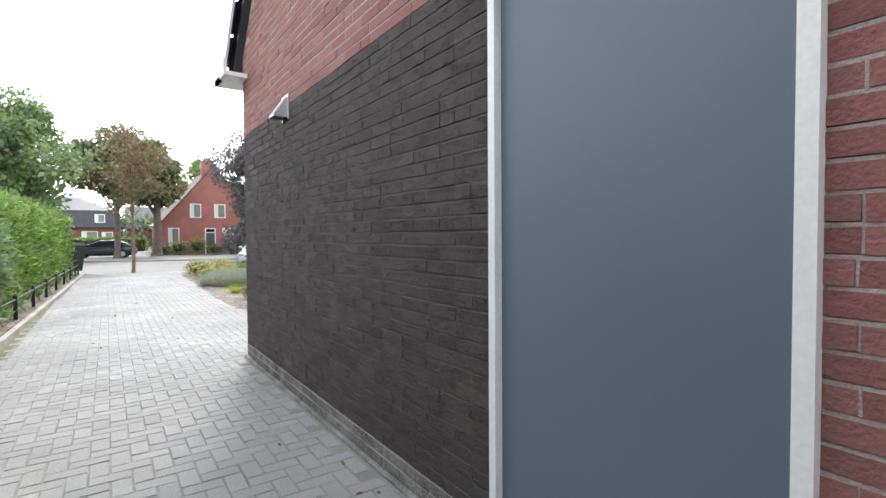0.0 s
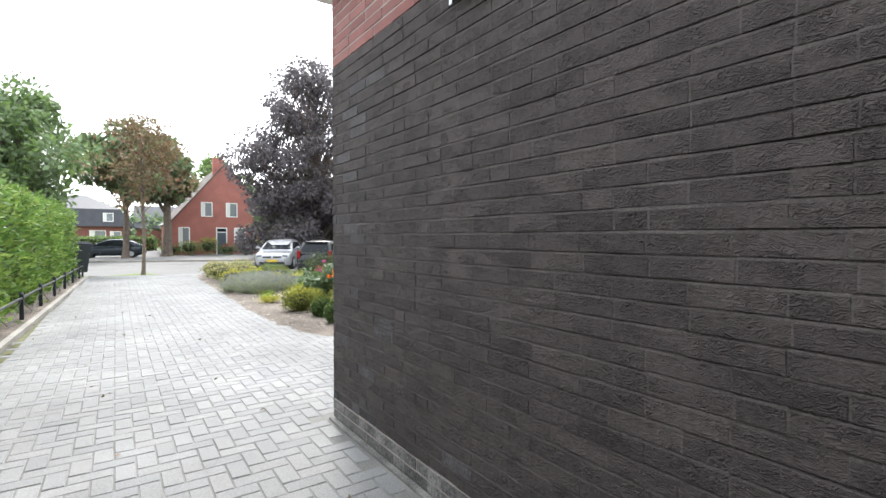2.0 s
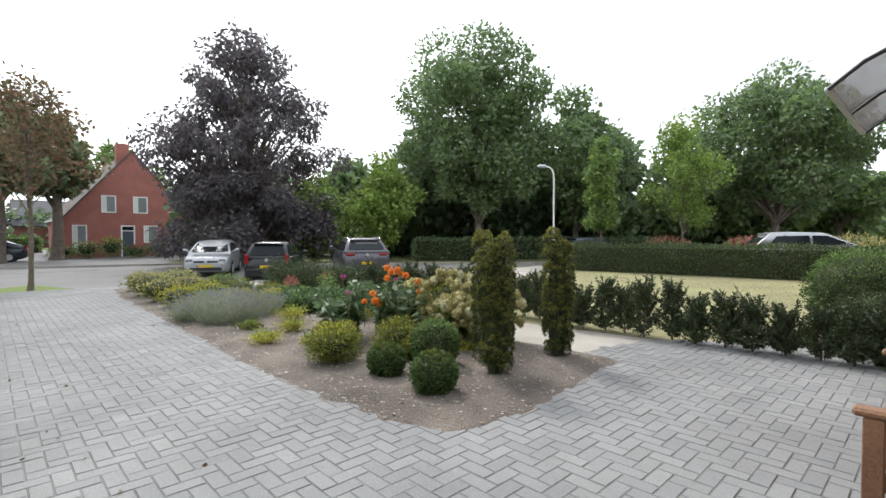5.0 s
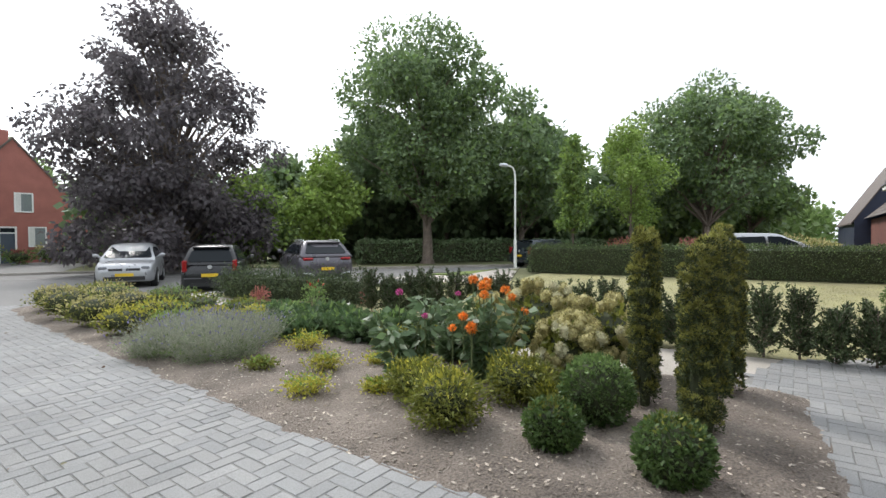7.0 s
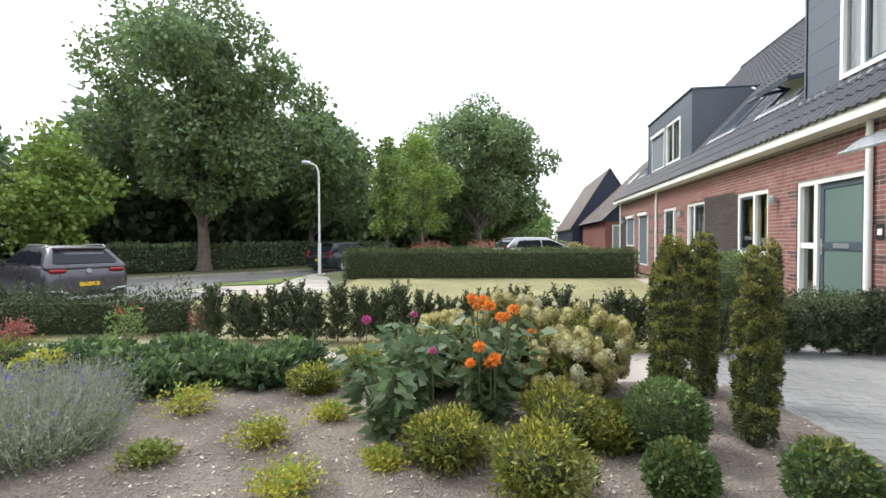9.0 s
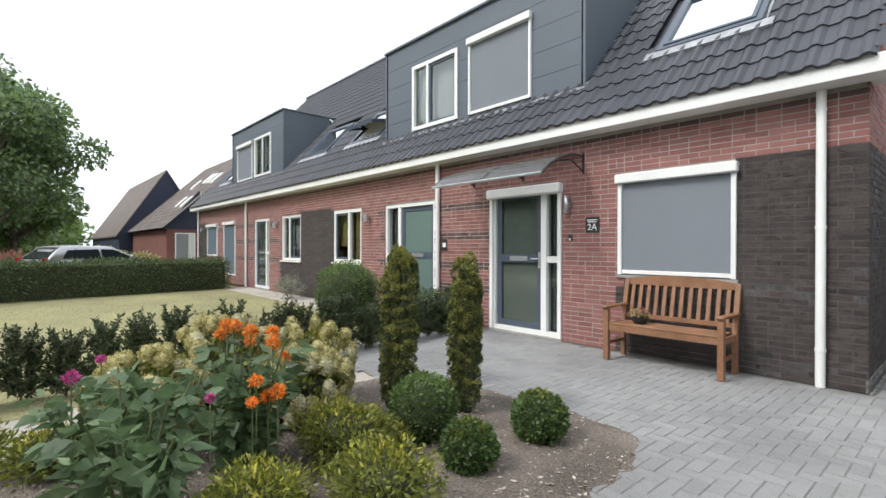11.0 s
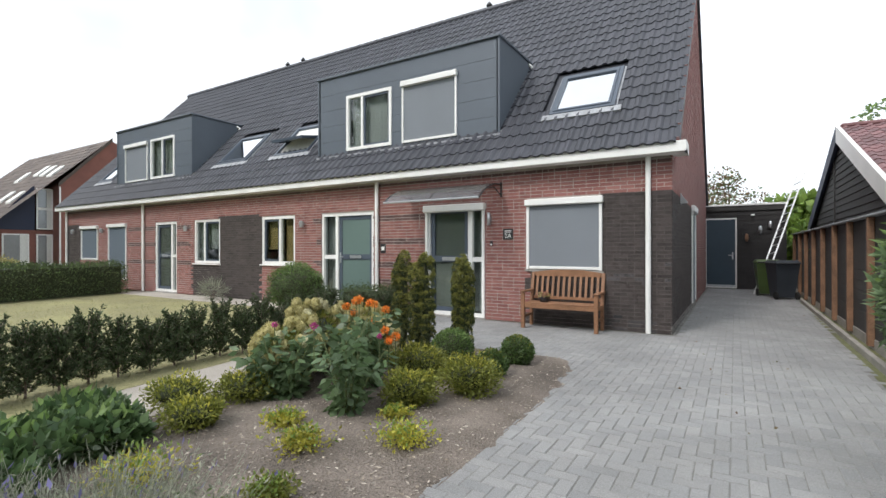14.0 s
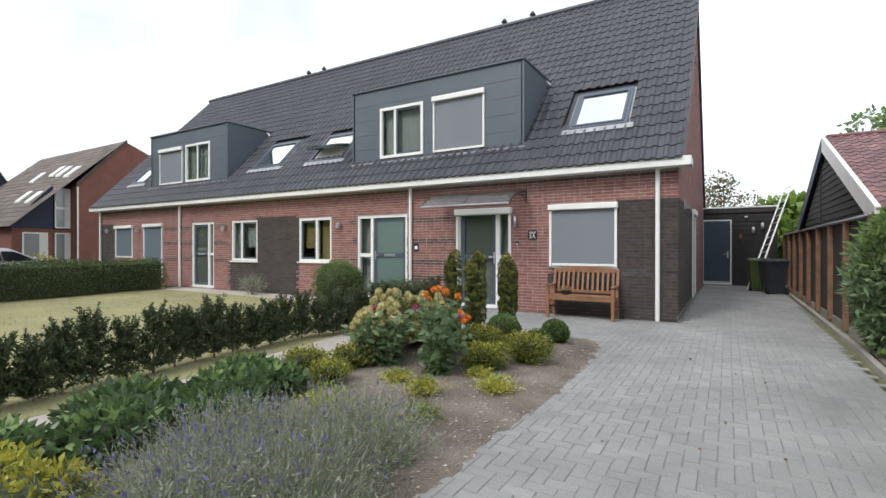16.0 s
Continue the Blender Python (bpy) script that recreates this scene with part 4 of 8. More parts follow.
b = [bm.verts.new((q[0], 0.075, q[1])) for q in p]
bm.faces.new(a)
bm.faces.new(b[::-1])
for i in (0, 1, 2, 4):
    bm.faces.new((a[i], b[i], b[(i + 1) % 5], a[(i + 1) % 5]))
part("hood", bm, M["zinc"], ev)
boxes("flange", M["zinc"], ev, (-0.008, -0.001, -0.1, -0.076, -0.1, 0.13), (-0.008, -0.001, 0.076, 0.1, -0.1, 0.13), (-0.008, -0.001, -0.076, 0.076, 0.101, 0.13))

# ---- bench ----
bn = thing("garden_bench", "oiled teak garden bench with slatted back against the wall", "bench", (2.82, 5.48, 0))
W, Dp = 1.28, 0.5
for sx in (-1, 1):
    x = sx * (W / 2 - 0.03)
    boxes("front_leg", M["teak"], bn, (x - 0.03, x + 0.03, Dp / 2 - 0.06, Dp / 2, 0, 0.60), bevel=0.004)
    bm = bmesh.new()
    q = [(x - 0.025, -Dp / 2 + 0.05, 0), (x + 0.025, -Dp / 2 + 0.05, 0), (x + 0.025, -Dp / 2 + 0.10, 0), (x - 0.025, -Dp / 2 + 0.10, 0)]
    lv = [bm.verts.new(v) for v in q]
    mv = [bm.verts.new((v[0], v[1], 0.42)) for v in q]
    tv = [bm.verts.new((v[0], v[1] - 0.12, 0.93)) for v in q]
    for A, B in ((lv, mv), (mv, tv)):
        for i in range(4):
            bm.faces.new((A[i], A[(i + 1) % 4], B[(i + 1) % 4], B[i]))
    bm.faces.new(lv[::-1])
    bm.faces.new(tv)
    part("back_leg", bm, M["teak"], bn)
    boxes("armrest", M["teak"], bn, (x - 0.035, x + 0.035, -Dp / 2 + 0.0, Dp / 2 + 0.03, 0.602, 0.632), bevel=0.01)
    boxes("stretcher", M["teak"], bn, (x - 0.015, x + 0.015, -Dp / 2 + 0.1, Dp / 2 - 0.06, 0.18, 0.215))
    boxes("side_rail", M["teak"], bn, (x - 0.015, x + 0.015, -Dp / 2 + 0.1, Dp / 2 - 0.06, 0.35, 0.41))
boxes("front_rail", M["teak"], bn, (-W / 2 + 0.061, W / 2 - 0.061, Dp / 2 - 0.045, Dp / 2 - 0.015, 0.345, 0.415), bevel=0.003)
for i in range(5):
    yy = -Dp / 2 + 0.11 + i * 0.078
    boxes("seat_slat", M["teak"], bn, (-W / 2 + 0.061, W / 2 - 0.061, yy, yy + 0.068, 0.418, 0.436), bevel=0.004)


def lean(z):
    return -Dp / 2 + 0.075 - 0.12 * (z - 0.42) / 0.51


bm = bmesh.new()
prev = None
for k in range(13):
    xk = -W / 2 + 0.056 + (W - 0.112) * k / 12
    zt = 0.93 + 0.05 * (1 - (2 * xk / (W - 0.1)) ** 2)
    cur = [bm.verts.new(v) for v in ((xk, lean(0.9) - 0.015, 0.86), (xk, lean(0.9) + 0.018, 0.86), (xk, lean(0.9) + 0.018, zt), (xk, lean(0.9) - 0.015, zt))]
    if prev:
        for i in range(4):
            bm.faces.new((prev[i], cur[i], cur[(i + 1) % 4], prev[(i + 1) % 4]))
    else:
        bm.faces.new(cur[::-1])
    prev = cur
bm.faces.new(prev)
bmesh.ops.recalc_face_normals(bm, faces=bm.faces)
part("top_rail", bm, M["teak"], bn)
boxes("bottom_rail", M["teak"], bn, (-W / 2 + 0.056, W / 2 - 0.056, lean(0.5) - 0.015, lean(0.5) + 0.015, 0.47, 0.52))
sl = None
for i in range(12):
    x = -W / 2 + 0.115 + i * (W - 0.23) / 11
    if sl is None:
        bm = bmesh.new()
        v0 = [bm.verts.new(v) for v in ((-0.02, lean(0.52) - 0.008, 0.521), (0.02, lean(0.52) - 0.008, 0.521), (0.02, lean(0.52) + 0.008, 0.521), (-0.02, lean(0.52) + 0.008, 0.521))]
        v1 = [bm.verts.new(v) for v in ((-0.02, lean(0.86) - 0.008, 0.859), (0.02, lean(0.86) - 0.008, 0.859), (0.02, lean(0.86) + 0.008, 0.859), (-0.02, lean(0.86) + 0.008, 0.859))]
        for k in range(4):
            bm.faces.new((v0[k], v0[(k + 1) % 4], v1[(k + 1) % 4], v1[k]))
        sl = part("back_slat", bm, M["teak"], bn)
        sl.location.x = x
    else:
        o = new("back_slat", sl.data)
        o.parent = bn
        o.location.x = x
bw = thing("flower_bowl", "black bowl of dried pink and yellow flowers on the bench", "flower bowl", (3.12, 5.52, 0.4365))
bm = bmesh.new()
tube(bm, [(0, 0, 0), (0, 0, 0.03), (0, 0, 0.09)], [0.06, 0.085, 0.1], 14)
part("bowl", bm, M["black"], bw)
r3 = np.random.default_rng(9)
pp, dd = ball_points(r3, 420, 0.1, 0.3)
pp = pp * [1.1, 1.1, 0.6] + [0, 0, 0.11]
pp = pp[pp[:, 2] > 0.07]
quads("dried_bloom", leaves(r3, pp, dd[: len(pp)], 0.03, 0.02), M["hydrangea"], bw)
quads("petal", leaves(r3, pp[:90] + [0, 0, 0.02], dd[:90], 0.035, 0.025), M["barberry"], bw)
bg2 = thing("garden_gnome_pot", "small dark pots by the front door", "pots", (5.45, YF - 0.28, 0.0))
bm = bmesh.new()
tube(bm, [(0, 0, 0.0), (0, 0, 0.1)], [0.06, 0.08], 10)
tube(bm, [(-0.2, 0, 0.0), (-0.2, 0, 0.07)], [0.05, 0.06], 10)
part("pot", bm, M["black"], bg2)
bg2.name = "plant_pot"

# ---- shed at the end of the drive ----
SY = -5.3
sd = thing("shed", "flat roofed shed of black boards with a white roof edge", "shed", (0, 0, 0))
bm = bmesh.new()
box(bm, -1.03, 1.5, SY - 3, SY - 0.02, 0, 2.72)
part("body", bm, M["black_board"], sd)
zz = 0.03
while zz < 2.6:
    for r in holes_split(-1.05, 1.47, zz, min(zz + 0.145, 2.72), [(0.29, 1.24, 0, 2.37)]):
        bm = bmesh.new()
        v = [bm.verts.new(q) for q in ((r[0], SY, r[2]), (r[1], SY, r[2]), (r[1], SY - 0.018, r[3]), (r[0], SY - 0.018, r[3]))]
        w_ = [bm.verts.new((q.co.x, SY - 0.021, q.co.z)) for q in v]
        bm.faces.new(v)
        bm.faces.new((v[0], v[1], w_[1], w_[0]))
        part("board", bm, M["black_board"], sd)
    zz += 0.15
boxes("roof_edge", M["white"], sd, (-1.09, 1.55, SY - 3.05, SY + 0.05, 2.76, 2.82), bevel=0.006)
boxes("fascia", M["black_board"], sd, (-1.07, 1.52, SY - 0.01, SY + 0.03, 2.6, 2.758))
dsh = thing("door", "", "")
dsh.parent = sd
bm = bmesh.new()
ring(bm, 0.30, 1.23, 0.02, 2.36, 0.045, SY - 0.015, SY + 0.03)
part("frame", bm, M["white"], dsh, "white door frame")
boxes("leaf", M["door_blue"], dsh, (0.347, 1.183, SY - 0.01, SY + 0.015, 0.13, 2.313))
boxes("kick_plate", M["zinc"], dsh, (0.347, 1.183, SY - 0.01, SY + 0.02, 0.07, 0.129))
bm = bmesh.new()
box(bm, 0.40, 0.44, SY + 0.016, SY + 0.024, 0.98, 1.22)
tube(bm, [(0.42, SY + 0.02, 1.12), (0.42, SY + 0.06, 1.12), (0.55, SY + 0.06, 1.12)], 0.01, 6)
part("handle", bm, M["zinc"], dsh, "steel lever handle")
ol = thing("outdoor_lamp", "small white sensor lamp on the shed", "outdoor lamp", (-0.14, SY + 0.0, 2.42))
boxes("housing", M["white"], ol, (-0.05, 0.05, 0, 0.07, 0, 0.05), bevel=0.008)
bm = bmesh.new()
tube(bm, [(0, 0.04, -0.05), (0, 0.04, -0.001)], [0.02, 0.04], 10)
part("sensor", bm, M["black"], ol)
for x, z in ((-0.35, 1.95), (-0.62, 2.1), (0.02, 1.7)):
    cg = thing("wall_ornament", "weathered clog hung on the black boards", "wooden clog", (x, SY, z), group="hung clogs")
    bm = bmesh.new()
    tube(bm, [(0, 0.04, -0.13), (0, 0.05, -0.08), (0, 0.06, 0.0), (0, 0.05, 0.09), (0, 0.04, 0.13)], [0.02, 0.05, 0.055, 0.045, 0.02], 10)
    part("clog", bm, M["zinc"] if x < 0 else M["post_wood"], cg, smooth=True)

# ---- bins, ladder ----
def wheelie(loc, rz, mat, label):
    b = thing("wheelie_bin", label, "wheelie bin", loc, rz, group="wheelie bins")
    bm = bmesh.new()
    lo = [bm.verts.new(v) for v in ((-0.2, -0.22, 0.05), (0.2, -0.22, 0.05), (0.2, 0.2, 0.05), (-0.2, 0.2, 0.05))]
    hi = [bm.verts.new(v) for v in ((-0.28, -0.33, 0.93), (0.28, -0.33, 0.93), (0.28, 0.3, 0.93), (-0.28, 0.3, 0.93))]
    for i in range(4):
        bm.faces.new((lo[i], lo[(i + 1) % 4], hi[(i + 1) % 4], hi[i]))
    bm.faces.new(lo[::-1])
    bm.faces.new(hi)
    part("body", bm, mat, b)
    boxes("rim", mat, b, (-0.3, 0.3, -0.35, 0.32, 0.931, 0.965), bevel=0.008)
    bm = bmesh.new()
    lo = [bm.verts.new(v) for v in ((-0.29, -0.34, 0.967), (0.29, -0.34, 0.967), (0.29, 0.34, 0.967), (-0.29, 0.34, 0.967))]
    hi = [bm.verts.new(v) for v in ((-0.25, -0.28, 1.03), (0.25, -0.28, 1.03), (0.25, 0.25, 1.015), (-0.25, 0.25, 1.015))]
    for i in range(4):
        bm.faces.new((lo[i], lo[(i + 1) % 4], hi[(i + 1) % 4], hi[i]))
    bm.faces.new(hi)
    part("lid", bm, mat, b)
    bm = bmesh.new()
    tube(bm, [(-0.25, -0.4, 0.95), (0.25, -0.4, 0.95)], 0.016, 8)
    box(bm, -0.26, -0.24, -0.4, -0.35, 0.935, 0.965)
    box(bm, 0.24, 0.26, -0.4, -0.35, 0.935, 0.965)
    part("handle", bm, M["black"], b)
    for sx in (-1, 1):
        bm = bmesh.new()
        tube(bm, [(sx * 0.23, -0.25, 0.1), (sx * 0.28, -0.25, 0.1)], 0.1, 14)
        part("wheel", bm, M["rubber"], b)
    return b


wb = wheelie((-0.72, -2.3, 0), 200, M["bin"], "dark grey wheelie bin with closed lid by the fence")
boxes("sticker", M["white"], wb, (-0.2, -0.08, 0.33, 0.334, 0.8, 0.87), label="small white sticker")
wheelie((-0.42, -3.3, 0), 185, M["bin_green"], "green wheelie bin half hidden behind the dark one")
ld = thing("ladder", "long aluminium ladder leaning against the shed roof", "ladder", (0, 0, 0))
A, B_ = Vector((-0.2, -3.4, 0.0)), Vector((-1.40, -5.2, 3.65))
ax = (B_ - A).normalized()
sd_ = Vector((0.42, -0.9, 0.0)).normalized()
sd_ = (sd_ - ax * sd_.dot(ax)).normalized()
for s in (-1, 1):
    bm = bmesh.new()
    tube(bm, [A + sd_ * 0.17 * s, B_ + sd_ * 0.17 * s], 0.03, 4)
    part("rail", bm, M["alu"], ld)
n = int((B_ - A).length / 0.28)
for i in range(1, n):
    bm = bmesh.new()
    c = A + ax * 0.28 * i
    tube(bm, [c - sd_ * 0.17, c + sd_ * 0.17], 0.017, 6)
    part("rung", bm, M["alu"], ld)

# ---- fence ----
fx = -1.28
fn = thing("garden_fence", "black boarded garden fence on brown posts with a capping board", "", kind="structure")
ys = [-5.2, -3.7, -2.3, -0.9, 0.5, 1.9, 3.3, 4.7, 6.3]
for y0, y1 in zip(ys, ys[1:]):
    for k in range(11):
        bm = bmesh.new()
        box(bm, fx - 0.02 + (k % 2) * 0.004, fx + (k % 2) * 0.004, y0 + 0.003, y1 - 0.003, 0.1 + k * 0.152, 0.1 + k * 0.152 + 0.148)
        part("board", bm, M["black_board"], fn)
boxes("concrete_base", M["kerb"], fn, (fx - 0.02, fx + 0.015, -5.2, 6.3, -0.05, 0.095))
for y in ys:
    bm = bmesh.new()
    box(bm, fx + 0.006, fx + 0.085, y - 0.045, y + 0.045, 0, 1.77, bevel=0.005)
    part("post", bm, M["post_wood"], fn)
boxes("capping", M["lead"], fn, (fx - 0.05, fx + 0.1, -5.25, 6.37, 1.772, 1.80), bevel=0.004)

# ---- garage beyond the fence ----
gg = thing("neighbour_garage", "low garage with black boarded gable and plum tiled roof", "garage", (0, 0, 0))
gx, gy0, gy1, gyr, ge, gr = -2.0, -8.2, 3.3, -2.5, 2.0, 4.42
bm = bmesh.new()
p = [(gy0 + 0.2, 0), (gy0 + 0.2, ge), (gyr, gr - 0.12), (gy1 - 0.2, ge), (gy1 - 0.2, 0)]
a = [bm.verts.new((gx, q[0], q[1])) for q in p]
b = [bm.verts.new((gx - 9, q[0], q[1])) for q in p]
bm.faces.new(a)
bm.faces.new(b[::-1])
for i in range(5):
    bm.faces.new((a[i], b[i], b[(i + 1) % 5], a[(i + 1) % 5]))
part("wall", bm, M["black_board"], gg)
zz = 1.6
while zz < gr - 0.2:
    bm = bmesh.new()
    f = max(0.0, (zz + 0.08 - ge) / (gr - ge))
    ya, yb = gy0 + 0.25 + (gyr - gy0) * f, gy1 - 0.25 - (gy1 - gyr) * f
    v = [bm.verts.new(q) for q in ((gx + 0.024, ya, zz), (gx + 0.024, yb, zz), (gx + 0.006, yb, zz + 0.16), (gx + 0.006, ya, zz + 0.16))]
    bm.faces.new(v)
    u = [bm.verts.new((gx + 0.002, q.co.y, q.co.z)) for q in v[:2]]
    bm.faces.new((v[0], v[1], u[1], u[0]))
    part("board", bm, M["black_board"], gg)
    zz += 0.17
boxes("batten", M["black_board"], gg, (gx + 0.025, gx + 0.045, gyr - 0.9, gyr - 0.82, 1.6, 3.9))
for s, ye in ((1, gy1), (-1, gy0)):
    bm = bmesh.new()
    v = []
    for x in (gx + 0.046, gx + 0.13):
        for (y, z) in ((ye, ge - 0.30), (ye, ge + 0.10), (gyr, gr + 0.08), (gyr, gr - 0.34)):
            v.append(bm.verts.new((x, y, z)))
    bm.faces.new(v[:4])
    bm.faces.new(v[4:][::-1])
    for i in range(4):
        bm.faces.new((v[i], v[4 + i], v[4 + (i + 1) % 4], v[(i + 1) % 4]))
    part("barge_board", bm, M["white"] if s == 1 else M["navy"], gg, "wide white barge board" if s == 1 else "dark barge board")


def tile_quads(x0, x1, ylow, zlow, yup, zup, tw, tl, amp=0.02, wave=True):
    """Corners for rows of wavy roof tiles on a slope that falls towards ylow."""
    L = math.hypot(yup - ylow, zup - zlow)
    uy, uz = (yup - ylow) / L, (zup - zlow) / L
    s = 1 if ylow > yup else -1
    ny, nz = s * abs(uz), abs(uy)
    out = []
    rows, cols = int(L / tl), int((x1 - x0) / tw)
    tl, tw = L / rows, (x1 - x0) / cols
    hs = [0.0, 0.9, 0.8, 0.1, 0.0] if wave else [0.2, 0.2]
    us = [0.0, 0.2, 0.42, 0.6, 1.0] if wave else [0.0, 1.0]
    for r in range(rows):
        for c in range(cols):
            X = x0 + c * tw
            k = []
            for u, h in zip(us, hs):
                for (l, lift) in ((r * tl - 0.02, 0.028), ((r + 1) * tl, 0.010)):
                    hh = h * amp * 1.6 + lift
                    k.append((X + u * tw, ylow + uy * l + ny * hh, zlow + uz * l + nz * hh))
            for i in range(len(us) - 1):
                out.append([k[2 * i], k[2 * i + 2], k[2 * i + 3], k[2 * i + 1]])
                a_, b_ = k[2 * i], k[2 * i + 2]
                out.append([(a_[0], a_[1] - ny * 0.03, a_[2] - nz * 0.03), (b_[0], b_[1] - ny * 0.03, b_[2] - nz * 0.03), b_, a_])
    return np.array(out), (rows, cols, len(us) - 1)


def merged(name, Q, mat, parent, per=8):
    """One mesh in which each tile is one island."""
    me = bpy.data.meshes.new(name)
    c = len(Q) // per
    V, Fc = [], []
    for t in range(c):
        seen = {}
        for q in Q[t * per:(t + 1) * per]:
            f = []
            for p_ in q:
                kx = (round(p_[0], 4), round(p_[1], 4), round(p_[2], 4))
                if kx not in seen:
                    seen[kx] = len(V)
                    V.append(kx)
                f.append(seen[kx])
            Fc.append(f)
    me.from_pydata(V, [], Fc)
    me.materials.append(mat)
    ob = new(name, me)
    ob.parent = parent
    ob["kind"] = "stuff"
    return ob


Q, _ = tile_quads(gx - 9, gx + 0.12, gy1 + 0.02, ge + 0.04, gyr, gr + 0.04, 0.24, 0.33, 0.025)
merged("roof_tiles", Q, M["tile_red"], gg)
boxes("roof_back", M["tile_red"], gg, (gx - 9, gx + 0.04, gyr - 0.12, gyr + 0.12, gr + 0.02, gr + 0.12), bevel=0.03)
bm = bmesh.new()
v = [bm.verts.new(q) for q in ((gx - 9, gyr, gr + 0.03), (gx + 0.04, gyr, gr + 0.03), (gx + 0.04, gy0, ge), (gx - 9, gy0, ge))]
bm.faces.new(v)
part("roof", bm, M["tile_red"], gg)


# ---- plants ----
def mound(name, label, cat, loc, r, h, mat, n, ll, lw, group="", mat2=None, share=0.3, lumps=0, spread=0.5, seed=1, shell=0.55, core=True, sx=1.0, sy=1.0, kind="", lean_=0.0):
    """A low bush: short stems, a dark core for the inner shade and leaves on a lumpy outside."""
    rg = np.random.default_rng(seed)
    t = thing(name, label, cat, (loc[0], loc[1], gz(*loc)), rg.uniform(0, 360) if sx == sy else 0, group, kind)
    P, D = ball_points(rg, n, 1.0, shell)
    if lumps:
        c = unit(rg.normal(0, 1, (lumps, 3)))
        d = np.max(P @ c.T, axis=1)
        P = P * (0.70 + 0.36 * np.clip((d - 0.72) / 0.28, 0, 1))[:, None]
    P = P * [r * sx, r * sy, h / 2] + [0, 0, h / 2]
    ok = P[:, 2] > 0.01
    P, D = P[ok], D[ok]
    D = unit(D + [0, 0, 0.45])
    k = int(len(P) * share) if mat2 else 0
    top = np.argsort(-P[:, 2] + rg.normal(0, h * 0.15, len(P))) if k else np.arange(len(P))
    P, D = P[top], D[top]
    quads("foliage", leaves(rg, P[k:], D[k:], ll, lw, 0.0, spread), mat, t)
    if k:
        quads("young_leaves", leaves(rg, P[:k], D[:k], ll, lw, 0.0, spread), mat2, t, "lighter young leaves")
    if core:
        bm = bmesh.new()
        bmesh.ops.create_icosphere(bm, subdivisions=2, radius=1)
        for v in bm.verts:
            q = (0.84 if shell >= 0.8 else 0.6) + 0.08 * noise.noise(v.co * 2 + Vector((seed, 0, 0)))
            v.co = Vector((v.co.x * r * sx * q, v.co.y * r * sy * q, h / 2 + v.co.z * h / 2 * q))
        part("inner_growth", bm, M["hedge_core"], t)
    bm = bmesh.new()
    for i in range(5):
        a = i * 1.3
        tube(bm, [(0.02 * math.cos(a), 0.02 * math.sin(a), -0.01), (r * 0.4 * math.cos(a) * sx, r * 0.4 * math.sin(a) * sy, h * 0.45)], [0.012, 0.006], 5)
    part("stem", bm, M["bark"], t)
    return t


for i, (x, y, r, h) in enumerate([(2.47, 8.26, 0.185, 0.35), (2.49, 8.9, 0.165, 0.30)]):
    mound("box_ball", "small clipped box ball on the bare soil", "box ball", (x, y), r, h, M["box"], 2800, 0.031, 0.017, "box balls", seed=20 + i, shell=0.82, spread=0.95, mat2=M["azalea"], share=0.06)
mound("box_cone", "clipped box bush with a pointed top beside the columnar yews", "box bush", (3.0, 8.82), 0.23, 0.46, M["box"], 3800, 0.028, 0.016, seed=23, shell=0.8, mat2=M["mid"], share=0.25)
for i, (x, y, r, h) in enumerate([(2.68, 10.05, 0.27, 0.33), (2.38, 9.58, 0.29, 0.40), (3.05, 9.4, 0.31, 0.40), (3.0, 9.15, 0.16, 0.22), (4.0, 10.7, 0.3, 0.30), (4.3, 11.1, 0.3, 0.3), (3.75, 11.3, 0.25, 0.26)]):
    mound("azalea_bush", "rounded yellow green azalea mound on bare soil", "azalea", (x, y), r, h, M["azalea"], 3600 if i < 4 else 2200, 0.038, 0.015, "azalea mounds", mat2=M["gold"], share=0.05, lumps=22, seed=30 + i, shell=0.66, spread=0.6)
for i, (x, y, r, h) in enumerate([(3.15, 12.0, 0.31, 0.26), (2.75, 11.2, 0.26, 0.23), (2.22, 10.78, 0.26, 0.21), (2.42, 11.7, 0.21, 0.17), (2.58, 10.4, 0.17, 0.16), (3.2, 10.95, 0.2, 0.17), (3.6, 9.0, 0.12, 0.14)]):
    mound("golden_shrub", "small sprawling golden leaved shrub", "golden shrub", (x, y), r, h, M["gold"] if i != 3 else M["azalea"], 760, 0.034, 0.016, "golden shrubs", seed=50 + i, shell=0.25, spread=1.0, lumps=13, core=False, mat2=M["lime"], share=0.15)


